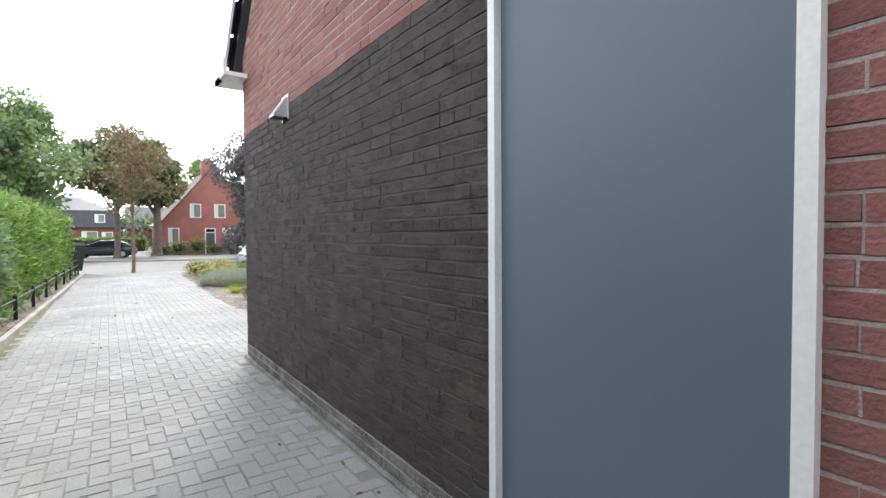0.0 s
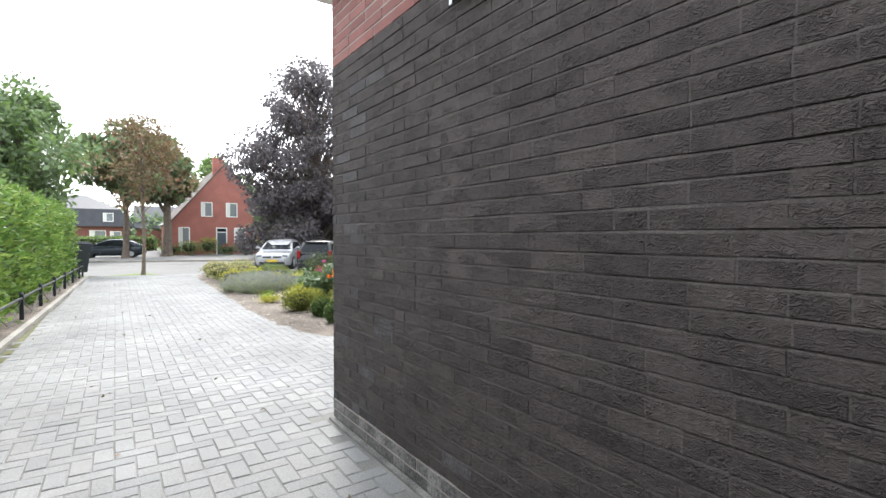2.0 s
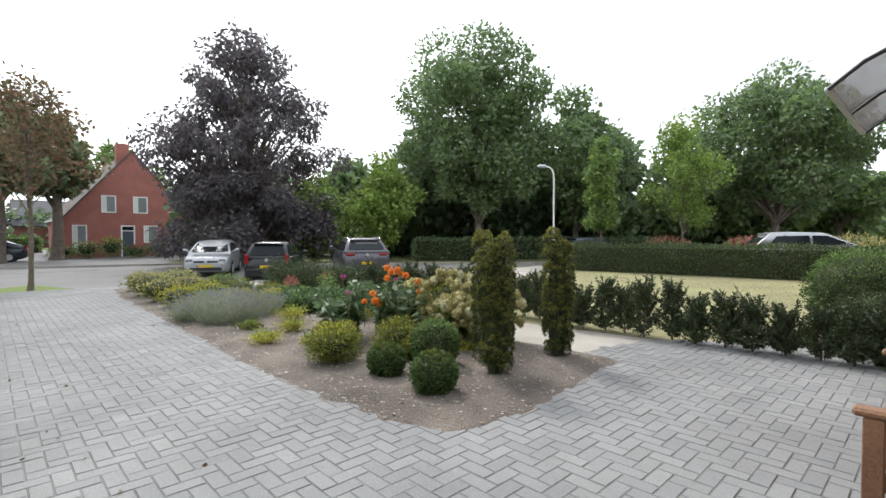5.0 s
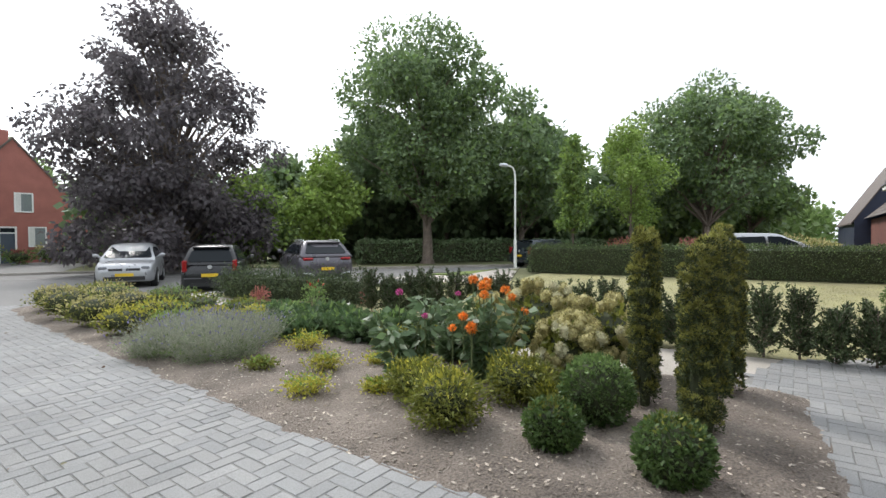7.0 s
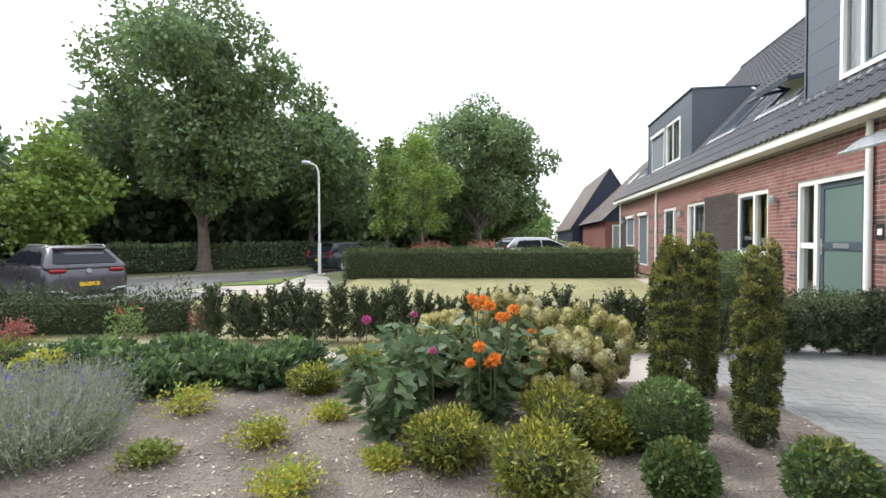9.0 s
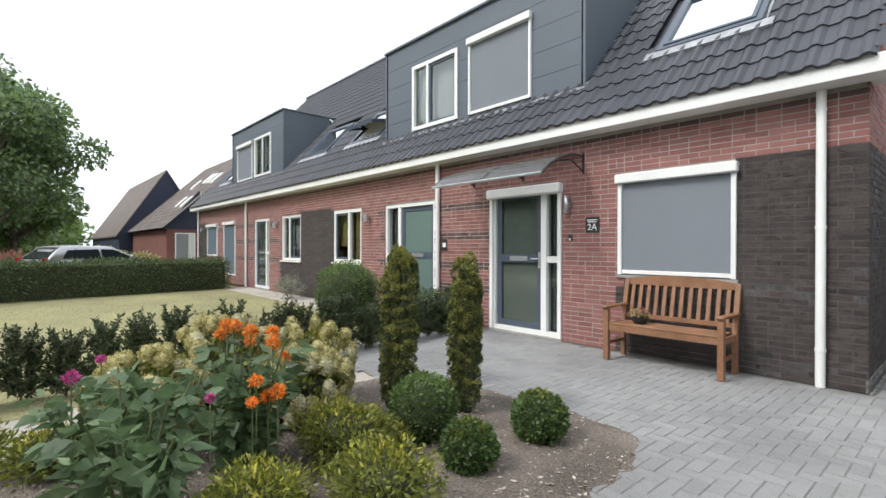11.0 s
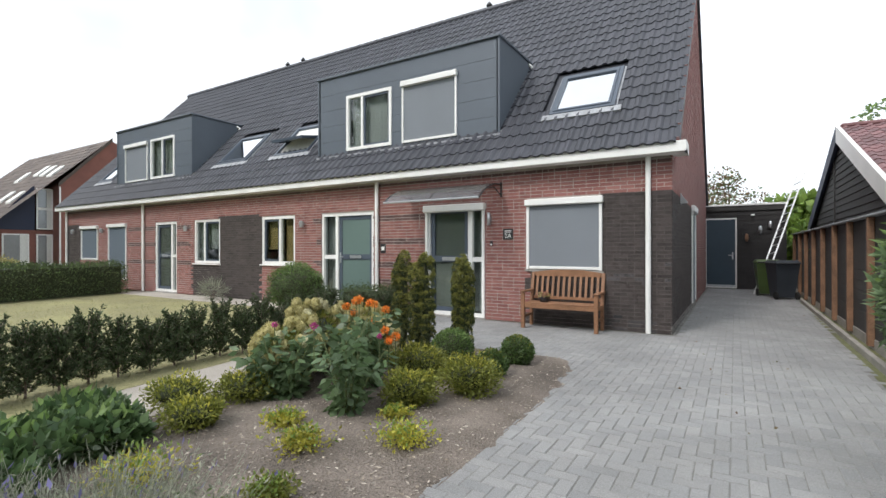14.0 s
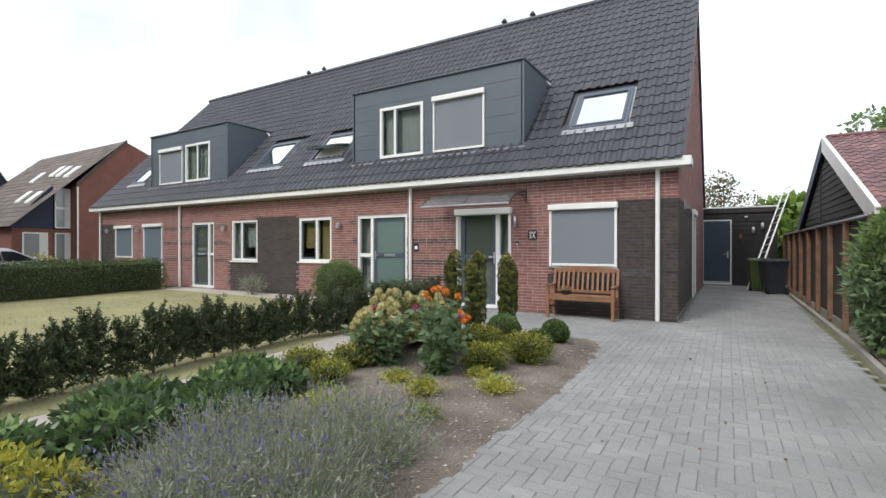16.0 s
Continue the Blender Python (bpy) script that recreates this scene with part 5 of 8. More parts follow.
def yew_column(x, y, h, r, seed, plumes):
    """Upright yew: a few fused plumes, each of rounded tufts of needles with golden tips."""
    rg = np.random.default_rng(seed)
    t = thing("columnar_yew", "narrow lumpy columnar yew with golden green tips", "columnar yew", (x, y, 0), group="columnar yews")
    P, D, S = [], [], []
    for ox, oy, hh, pr in plumes:
        c = int(185 * hh / h)
        z = rg.uniform(0.06, 0.985, c) * hh
        an = rg.uniform(0, 2 * math.pi, c)
        f = (0.66 + 0.34 * np.sin(np.clip(z / hh, 0, 1) * math.pi * 0.8)) * np.clip((hh - z) / 0.12, 0.12, 1) ** 0.5
        rr = pr * f * rg.uniform(0.72, 1.0, c)
        C = np.stack([ox + rr * np.cos(an), oy + rr * np.sin(an), z], 1)
        N = unit(np.stack([np.cos(an), np.sin(an), np.full(c, 0.9)], 1))
        m = 84
        v = unit(rg.normal(0, 1, (c, m, 3)) + N[:, None] * 1.1)
        R = rg.uniform(0.020, 0.036, c)
        P.append((C[:, None] + v * R[:, None, None] * [1, 1, 1.35] * rg.uniform(0.75, 1.05, (c, m, 1))).reshape(-1, 3))
        D.append((v + [0, 0, 0.35]).reshape(-1, 3))
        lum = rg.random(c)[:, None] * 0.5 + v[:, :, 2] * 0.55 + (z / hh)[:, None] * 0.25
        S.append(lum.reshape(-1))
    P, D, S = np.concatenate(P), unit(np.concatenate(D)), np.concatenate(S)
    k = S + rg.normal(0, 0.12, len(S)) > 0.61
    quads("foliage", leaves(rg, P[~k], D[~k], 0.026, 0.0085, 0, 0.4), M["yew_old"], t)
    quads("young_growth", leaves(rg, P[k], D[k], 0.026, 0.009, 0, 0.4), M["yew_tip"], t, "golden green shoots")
    # thick trunk tubes in the dark core colour, painting shade between the needles
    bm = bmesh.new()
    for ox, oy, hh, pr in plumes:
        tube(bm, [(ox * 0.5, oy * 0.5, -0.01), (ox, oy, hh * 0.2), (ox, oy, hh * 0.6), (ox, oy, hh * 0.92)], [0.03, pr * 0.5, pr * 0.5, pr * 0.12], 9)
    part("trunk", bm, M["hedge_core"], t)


yew_column(3.19, 8.24, 1.24, 0.17, 3, [(0.05, -0.035, 1.24, 0.088), (-0.055, 0.025, 1.15, 0.08), (0.02, 0.045, 0.92, 0.08)])
yew_column(3.50, 8.64, 1.24, 0.165, 4, [(-0.04, 0.0, 1.27, 0.088), (0.065, 0.03, 1.16, 0.078)])
yew_column(4.12, 8.22, 1.25, 0.165, 5, [(-0.04, 0.02, 1.29, 0.088), (0.07, -0.03, 1.18, 0.08)])


def dahlia(x, y, h, seed, flowers, label):
    rg = np.random.default_rng(seed)
    t = thing("dahlia", label, "dahlia", (x, y, 0), group="dahlias")
    tips = []
    for i in range(11):
        bm = bmesh.new()
        a, b = rg.uniform(0, 6.28), rg.uniform(0.1, 0.34)
        hh = h * rg.uniform(0.7, 1.0)
        p = [(0.03 * math.cos(a), 0.03 * math.sin(a), -0.01), (b * 0.5 * math.cos(a), b * 0.5 * math.sin(a), hh * 0.5), (b * math.cos(a), b * math.sin(a), hh)]
        tube(bm, p, [0.011, 0.008, 0.005], 5)
        tips.append(p)
        part("stem", bm, M["stem"], t)
    P, D = [], []
    for p in tips:
        for k in range(44):
            u = rg.uniform(0.10, 1.0)
            q = np.array(p[0]) * (1 - u) ** 2 + 2 * np.array(p[1]) * u * (1 - u) + np.array(p[2]) * u * u
            a = rg.uniform(0, 6.28)
            d = np.array([math.cos(a), math.sin(a), rg.uniform(-0.2, 0.35)])
            P.append(q + d * 0.05)
            D.append(d)
    quads("foliage", leaves(rg, P, D, 0.108, 0.058, 0.25, 0.3), M["dahlia_leaf"], t)
    for i, (dx, dy, z, m, r) in enumerate(flowers):
        z, r = z * 0.85, r * 0.98
        fl = thing("flower", "", "")
        fl.parent = t
        fl.location = (dx, dy, z)
        bm = bmesh.new()
        tube(bm, [(0, 0, -0.3), (0, 0, 0)], 0.004, 4)
        part("flower_stalk", bm, M["stem"], fl)
        c = unit(rg.normal(0, 1, (150, 3)) + [0, 0, 0.3])
        quads("petal", leaves(rg, c * r * rg.uniform(0.25, 0.5, (150, 1)) * [1, 1, 0.75], c, r * 0.55, r * 0.24, 0, 0.3), M[m], fl)


dahlia(3.37, 9.86, 0.80, 8, [(0.05, 0.05, 0.99, "orange", 0.055), (-0.08, 0.0, 0.97, "orange", 0.055), (0.13, 0.1, 0.93, "orange", 0.05), (-0.2, -0.08, 0.9, "orange", 0.05), (0.0, -0.16, 0.93, "orange", 0.05), (-0.3, 0.05, 0.7, "orange", 0.05), (-0.34, -0.05, 0.62, "orange", 0.055), (-0.28, -0.02, 0.58, "orange", 0.05), (-0.38, 0.1, 0.6, "orange", 0.04), (0.22, -0.1, 0.83, "orange", 0.045), (-0.05, 0.12, 1.02, "orange", 0.05), (0.1, -0.28, 0.72, "orange", 0.045)], "bushy dahlia with large orange flowers and dark leaves")
dahlia(3.02, 10.48, 0.72, 9, [(0.15, 0.2, 0.86, "pink", 0.04), (-0.1, -0.3, 0.7, "pink", 0.03)], "leafy dahlia with a few pink flowers")
dahlia(3.75, 10.5, 0.6, 10, [(0.1, 0.0, 0.78, "pink", 0.035)], "leafy dahlia with a single pink flower")

rgh = np.random.default_rng(77)
heads = []
for i in range(5):
    bm = bmesh.new()
    bmesh.ops.create_icosphere(bm, subdivisions=2, radius=0.05)
    for v in bm.verts:
        v.co *= 1 + 0.25 * noise.noise(v.co * 50 + Vector((i, 0, 0)))
        v.co.z *= 1.3
    P, D = ball_points(rgh, 170, 0.053, 0.92)
    for q in leaves(rgh, P * [1, 1, 1.3], D, 0.02, 0.021, 0, 0.9):
        bm.faces.new([bm.verts.new(p_) for p_ in q])
    o = finish("flower_head", bm, M["cream"] if i == 4 else M["hydrangea"])
    heads.append(o.data)
    bpy.data.objects.remove(o)

for i, (x, y, r, h) in enumerate([(4.1, 9.15, 0.42, 0.72), (4.15, 9.75, 0.42, 0.78), (3.75, 9.3, 0.3, 0.55), (4.0, 10.25, 0.32, 0.62)]):
    t = mound("hydrangea", "hydrangea bush with faded cream flower heads", "hydrangea", (x, y), r, h, M["azalea"], 1100, 0.06, 0.035, "hydrangeas", seed=80 + i, lumps=8)
    c, _ = ball_points(rgh, 84, 1.0, 0.85)
    c = c[c[:, 2] > -0.7] * [r, r, h / 2] + [0, 0, h / 2 + 0.03]
    for j, q in enumerate(c):
        o = new("flower_head", heads[4 if j % 7 == 0 else j % 4])
        o.parent = t
        o.matrix_basis = Matrix.Translation(Vector(q)) @ Euler((rgh.uniform(-0.4, 0.4), rgh.uniform(-0.4, 0.4), rgh.uniform(0, 6))).to_matrix().to_4x4() @ Matrix.Scale(rgh.uniform(0.65, 0.95), 4)


def lavender(x, y, r, h, seed, n, bloom):
    rg = np.random.default_rng(seed)
    t = thing("lavender", "wide grey green lavender clump with violet spikes", "lavender", (x, y, 0), group="lavender clumps")
    an, el = rg.uniform(0, 6.28, n), rg.uniform(0.05, 0.95, n)
    L = h * rg.uniform(0.4, 1.05, n)
    d = unit(np.stack([np.cos(an) * np.sin(el), np.sin(an) * np.sin(el), np.cos(el)], 1) + rg.normal(0, 0.24, (n, 3)) * [1, 1, 0.5])
    b = np.stack([np.cos(an), np.sin(an), np.zeros(n)], 1) * (rg.uniform(0, 0.85, (n, 1)) * r)
    e = b + d * L[:, None]
    e[:, 2] = np.abs(e[:, 2])
    s = unit(np.cross(d, rg.normal(0, 1, (n, 3))))
    w = 0.0017
    h_ = rg.random(n) < 0.45
    quads("stalk", np.stack([b - s * w, b + s * w, e + s * w * 0.6, e - s * w * 0.6], 1)[h_], M["lav_leaf"], t)
    B3, E3, D3 = np.tile(b, (3, 1)), np.tile(e, (3, 1)), np.tile(d, (3, 1))
    u = rg.uniform(0.15, 0.95, (3 * n, 1))
    P3 = B3 + (E3 - B3) * u + rg.normal(0, 0.012, (3 * n, 3))
    P3[:, 2] = np.abs(P3[:, 2])
    g_ = rg.random(3 * n) < 0.22
    quads("foliage", leaves(rg, P3[~g_], D3[~g_], 0.034, 0.008, 0, 1.1), M["lav_leaf"], t)
    quads("green_leaves", leaves(rg, P3[g_] * [1, 1, 0.75], D3[g_], 0.036, 0.010, 0, 1.0), M["mid"], t, "fresh green lower leaves")
    k = rg.random(n) < bloom
    quads("flower_spike", leaves(rg, e[k] - d[k] * 0.02, d[k], 0.040, 0.015, 0, 0.3), M["lav_flower"], t, "small violet flower spikes")["kind"] = "stuff"


for i, (x, y, r) in enumerate([(2.45, 12.5, 0.42), (2.25, 13.1, 0.4), (2.95, 12.9, 0.42), (2.7, 13.4, 0.42)]):
    lavender(x, y, r * 0.95, (0.50, 0.42, 0.44, 0.42)[i], 90 + i, 3200, (0.03, 0.05, 0.06, 0.12)[i])
for i, (x, y, r, h) in enumerate([(4.0, 12.3, 0.4, 0.30), (4.25, 12.9, 0.4, 0.31), (3.85, 13.15, 0.36, 0.28), (4.1, 13.8, 0.4, 0.28), (3.6, 12.6, 0.3, 0.26), (4.35, 11.8, 0.3, 0.28), (3.9, 11.85, 0.28, 0.27)]):
    mound("peony_clump", "low peony clump with dark glossy leaves", "peony", (x, y), r, h, M["peony"], 900, 0.095, 0.05, "peony clumps", seed=110 + i, shell=0.55, spread=0.9, mat2=M["mid"], share=0.05)
for i, (x, y, r, h, m, m2) in enumerate([(3.1, 13.85, 0.36, 0.40, "azalea", "gold"), (3.62, 13.85, 0.26, 0.3, "lime", "gold"), (2.35, 14.5, 0.42, 0.42, "azalea", "gold"), (2.7, 14.1, 0.35, 0.36, "azalea", "lime"), (2.9, 14.9, 0.45, 0.44, "lime", "gold"), (2.3, 15.5, 0.45, 0.5, "azalea", "hydrangea"), (2.9, 15.9, 0.45, 0.5, "azalea", "hydrangea"), (2.35, 16.6, 0.5, 0.55, "azalea", "hydrangea"), (3.0, 17.0, 0.5, 0.55, "mid", "hydrangea"), (2.5, 17.8, 0.5, 0.5, "azalea", "hydrangea"), (3.2, 18.2, 0.5, 0.45, "mid", "azalea"), (3.6, 15.2, 0.45, 0.4, "mid", "azalea"), (3.7, 16.4, 0.5, 0.45, "azalea", "mid"), (3.9, 14.5, 0.4, 0.35, "mid", "azalea")]):
    mound("shrub", "low mixed green and yellow shrub in the bed", "shrub", (x, y), r, h, M[m], 1300, 0.05, 0.025, "bed shrubs", mat2=M[m2], share=0.3, lumps=10, seed=130 + i, spread=0.7)
for i, (x, y) in enumerate([(6.05, 14.0), (4.9, 15.6)]):
    mound("barberry", "small reddish barberry bush by the path", "barberry", (x, y), 0.17, 0.36, M["barberry"], 500, 0.04, 0.02, "barberries", seed=150 + i, shell=0.2, core=False)
mound("rose_bush", "small rose bush with a red flower", "rose bush", (5.0, 14.2), 0.22, 0.55, M["mid"], 500, 0.045, 0.025, seed=153, mat2=M["red"], share=0.03, core=False, shell=0.2)


def young_yew(x, y, h, seed):
    """A young hedge yew: stiff shoots with needles on both sides."""
    rg = np.random.default_rng(seed)
    t = thing("young_yew", "young hedge yew with spiky shoots", "young yew", (x, y, 0), group="young yew hedge")
    P, D = [], []
    bm = bmesh.new()
    for i in range(120):
        a = rg.uniform(0, 6.28)
        z0 = rg.uniform(0.02, h * 0.72)
        L = rg.uniform(0.11, 0.24) * (1.1 - 0.25 * z0 / h)
        up = rg.uniform(0.25, 1.1) + 2.6 * (z0 / h) ** 1.5
        d = np.array([math.cos(a), math.sin(a), up])
        d /= np.linalg.norm(d)
        s = np.array([0.03 * math.cos(a), 0.03 * math.sin(a), z0])
        tube(bm, [s, s + d * L], [0.005, 0.002], 3, False)
        c = int(L / 0.006)
        u = np.linspace(0.05, 1, c)[:, None]
        P.append(s + d * L * u)
        D.append(np.tile(d, (c, 1)) * 0.9 + rg.normal(0, 0.75, (c, 3)))
    tube(bm, [(0, 0, -0.01), (0, 0, h * 0.8)], [0.012, 0.004], 5)
    part("stem", bm, M["bark"], t)
    P, D = np.concatenate(P), unit(np.concatenate(D))
    quads("foliage", leaves(rg, P, D, 0.042, 0.015, 0, 0.15), M["yew_dark"], t)


rgy = np.random.default_rng(12)
y = 5.85
k = 0
while y < 13.6:
    x = 5.92 + 0.12 * math.sin(y * 0.5) if y < 9.5 else 5.95 - (y - 9.5) * 0.07
    young_yew(x + rgy.uniform(-0.05, 0.05), y, rgy.uniform(0.52, 0.82), 200 + k)
    y += rgy.uniform(0.24, 0.30)
    k += 1


def hedge(name, label, p0, p1, w, h, mat, n, ll, lw, seed=1, mat2=None, share=0.3, spread=0.7, rough=0.05, core=0.8):
    """A clipped hedge along a line: leaves on the faces of a long block, its core dark for inner shade."""
    rg = np.random.default_rng(seed)
    L = math.hypot(p1[0] - p0[0], p1[1] - p0[1])
    t = thing(name, label, "hedge", (p0[0], p0[1], gz(*p0) if gz(*p0) == gz(*p1) else -0.05), math.degrees(math.atan2(p1[1] - p0[1], p1[0] - p0[0])))
    A = [L * h, L * h, L * w, w * h, w * h]
    cnt = [int(n * a / sum(A)) for a in A]
    P, D = [], []
    for k_, c in enumerate(cnt):
        u, v, e = rg.random(c), rg.random(c), rg.normal(0, rough, c)
        wob = 0.06 * np.sin(u * L * 2.1) + 0.04 * np.sin(v * 9 + u * L * 5)
        if k_ < 2:
            s = 1 if k_ else -1
            P.append(np.stack([u * L, s * (w / 2 + wob + e), 0.02 + v * h * (1 + 0.03 * np.sin(u * L * 3))], 1))
            D.append(np.tile([0, s, 0.35], (c, 1)))
        elif k_ == 2:
            P.append(np.stack([u * L, (v - 0.5) * w, h + wob * 0.6 + e], 1))
            D.append(np.tile([0, 0, 1.0], (c, 1)))
        else:
            s = 1 if k_ == 4 else 0
            P.append(np.stack([s * L + e, (u - 0.5) * w, v * h], 1))
            D.append(np.tile([2 * s - 1, 0, 0.35], (c, 1)))
    P, D = np.concatenate(P), unit(np.concatenate(D).astype(float))
    k_ = rg.random(len(P)) < (share if mat2 else 0)
    quads("foliage", leaves(rg, P[~k_], D[~k_], ll, lw, 0, spread), mat, t)
    if mat2:
        quads("young_leaves", leaves(rg, P[k_], D[k_], ll, lw, 0, spread), mat2, t, "lighter young leaves")
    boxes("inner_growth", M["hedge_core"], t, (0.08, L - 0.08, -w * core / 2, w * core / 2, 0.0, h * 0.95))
    return t


hedge("laurel_hedge", "tall glossy laurel hedge behind a low rail", (-2.08, 6.5), (-1.62, 20.6), 1.0, 1.93, M["laurel"], 36000, 0.12, 0.042, 5, mat2=M["lime"], share=0.36, spread=0.75, rough=0.09)
mound("laurel_bush", "loose end of the laurel hedge leaning over the rail", "laurel", (-1.42, 6.95), 0.56, 1.9, M["oak"], 4200, 0.13, 0.042, seed=6, shell=0.6, mat2=M["mid"], share=0.3, spread=0.9)
hedge("clipped_hedge", "long dark clipped hedge at the end of the lawn", (15.55, 15.4), (16.95, 5.9), 1.0, 0.86, M["yew"], 26000, 0.06, 0.03, 6, mat2=M["mid"], share=0.1)
hedge("low_hedge", "low clipped dark hedge beside the lay-by", (5.35, 17.6), (6.15, 14.2), 0.42, 0.42, M["yew_dark"], 11000, 0.06, 0.018, 7, mat2=M["yew"], share=0.4, rough=0.11, core=0.5)
hedge("front_hedge", "low dark hedge along the front of the house", (7.2, 6.0), (6.0, 5.75), 0.5, 0.5, M["yew"], 5000, 0.045, 0.015, 8)
mound("round_bush", "large clipped round bush before the green door", "round bush", (8.3, 6.3), 0.62, 1.05, M["box"], 11000, 0.04, 0.02, seed=160, shell=0.84, mat2=M["mid"], share=0.2, lumps=40)
mound("lawn_tuft", "grey grass clump beside the wall", "grass clump", (12.2, 5.7), 0.35, 0.55, M["lav_leaf"], 500, 0.2, 0.012, seed=161, shell=0.2, core=False)
for i, (x, y, r, h) in enumerate([(22.5, 7.2, 0.8, 1.1), (24.0, 8.5, 1.0, 1.2), (26, 8.0, 1.2, 1.3), (22.0, 11, 0.9, 1.15), (20.5, 13.5, 1.0, 1.2), (24.5, 11.5, 1.1, 1.2)]):
    mound("shrub", "garden shrub beyond the clipped hedge", "shrub", (x, y), r, h, M["mid" if i % 2 else "azalea"], 900, 0.13, 0.06, "garden shrubs", seed=170 + i, mat2=M["barberry"] if i > 2 else M["hydrangea"], share=0.25)


# ---- trees ----
def tree(name, label, cat, x, y, H, R, trunk_h, mat, n, ll, lw, seed, tr=0.25, squash=1.0, mat2=None, clumps=26, low=0.3, spread=1.0, group="", droop=0.2, column=False, dens=0.24, skirt=0):
    """A tapered trunk, limbs to each clump of leaves, and the leaves."""
    rg = np.random.default_rng(seed)
    t = thing(name, label, cat, (x, y, gz(x, y) if y > 0 else 0.0), group=group)
    ch = (H - trunk_h) / 2
    C = []
    for i in range(clumps):
        d = unit(rg.normal(0, 1, 3))
        q = rg.uniform(0.45, 0.9)
        z = trunk_h + ch + d[2] * ch * q
        f = 1.0 if column else 1 - 0.35 * max(0.0, (z - trunk_h - ch) / ch)
        C.append((d[0] * R * q * f, d[1] * R * q * f * squash, z))
    C += [(0, 0, trunk_h + ch * k) for k in (0.5, 1.0, 1.5, 1.8)]
    for i in range(skirt):
        a, q = rg.uniform(0, 6.28), rg.uniform(0.3, 0.78)
        C.append((R * q * math.cos(a), R * q * math.sin(a), rg.uniform(0.6, 4.2)))
    bm = bmesh.new()
    ax_ = [(0, 0, -0.05), (0.02, 0, trunk_h * 0.1), (0.03 * R, 0.02 * R, trunk_h * 0.6), (0.02 * R, 0.03 * R, trunk_h * 1.15), (0, 0, trunk_h + ch * 1.1), (0, 0.02, H - ch * 0.15)]
    tube(bm, ax_, [tr * 1.5, tr * 1.05, tr * 0.85, tr * 0.7, tr * 0.35, tr * 0.05], 9)
    part("trunk", bm, M["bark"], t)
    for c in (C[:clumps] if cat == "tree" and name != "wood_tree" else []):
        bm = bmesh.new()
        zb = min(max(trunk_h * 0.85, c[2] - R * 0.75), H * 0.8)
        b = (0, 0, zb)
        m = (c[0] * 0.5, c[1] * 0.5, zb + (c[2] - zb) * 0.62)
        tube(bm, [b, m, c], [tr * 0.3, tr * 0.16, tr * 0.05], 5, False)
        part("limb", bm, M["bark"], t)
    C = np.array(C)
    k = rg.integers(0, len(C), n)
    cr = R * dens * rg.uniform(0.7, 1.35, len(C))
    d = unit(rg.normal(0, 1, (n, 3)))
    q = rg.uniform(0.3, 1.05, (n, 1)) ** 0.6 * (1 + 0.35 * np.maximum(0, rg.normal(0, 0.5, (n, 1))))
    P = C[k] + d * q * cr[k][:, None] * [1, 1, 0.8]
    D = d * 0.6 + rg.normal(0, 0.5, (n, 3))
    g = rg.random(n) < (0.35 if mat2 else 0)
    quads("foliage", leaves(rg, P[~g], unit(D[~g]), ll, lw, droop, 0.4), mat, t)
    if mat2:
        quads("foliage", leaves(rg, P[g], unit(D[g]), ll, lw, droop, 0.4), mat2, t)
    return t


tree("copper_beech", "large dark copper beech with drooping branches", "tree", 10.3, 31.5, 13.0, 5.5, 0.5, M["beech"], 31000, 0.25, 0.14, 301, 0.4, clumps=84, droop=0.7, dens=0.14, skirt=44)
tree("oak_tree", "large dark green oak beyond the road", "tree", 22.2, 25.5, 14.3, 5.5, 2.6, M["oak"], 34000, 0.27, 0.16, 302, 0.32, clumps=58, mat2=M["mid"], dens=0.22)
tree("oak_tree", "broad green oak behind the far hedge", "tree", 34.2, 12.4, 11.2, 5.2, 2.2, M["oak"], 25000, 0.29, 0.17, 303, 0.28, clumps=50, mat2=M["mid"], dens=0.22)
tree("maple_tree", "young bright green maple in a front garden", "tree", 26.5, 15.0, 7.6, 2.1, 1.5, M["lime"], 6500, 0.18, 0.11, 304, 0.07, clumps=22, dens=0.34)
tree("hornbeam", "narrow columnar tree with bright leaves", "tree", 16.3, 14.2, 5.1, 0.52, 0.4, M["mid"], 4500, 0.14, 0.09, 305, 0.06, clumps=26, column=True, dens=0.5, mat2=M["lime"])
tree("street_tree", "young street tree with rusty thinning leaves", "tree", 0.85, 22.9, 5.9, 1.75, 2.5, M["rust"], 3000, 0.13, 0.085, 306, 0.065, clumps=20, dens=0.34)
tree("chestnut_tree", "tall street tree with rust edged leaves", "tree", 3.3, 44.5, 9.0, 2.3, 3.6, M["oak"], 9000, 0.42, 0.26, 307, 0.34, mat2=M["rust"], clumps=30)
tree("chestnut_tree", "street tree with browning leaves by the far road", "tree", 0.6, 42.0, 9.3, 3.2, 3.8, M["oak"], 7000, 0.4, 0.25, 308, 0.2, mat2=M["rust"], clumps=26)
tree("lime_tree", "big broad green tree beyond the laurel hedge", "tree", -4.0, 35.0, 9.3, 4.3, 3.0, M["oak"], 13000, 0.34, 0.2, 309, 0.3, clumps=40, mat2=M["mid"])
tree("lime_tree", "green tree behind the red house", "tree", 9.5, 62.0, 10.5, 4.0, 3.0, M["mid"], 5000, 0.5, 0.3, 310, 0.3, clumps=24)
tree("lime_tree", "tall tree behind the lime beyond the laurels", "tree", -13.0, 38.0, 9.6, 4.8, 3.0, M["oak"], 9000, 0.42, 0.26, 311, 0.3, clumps=34)
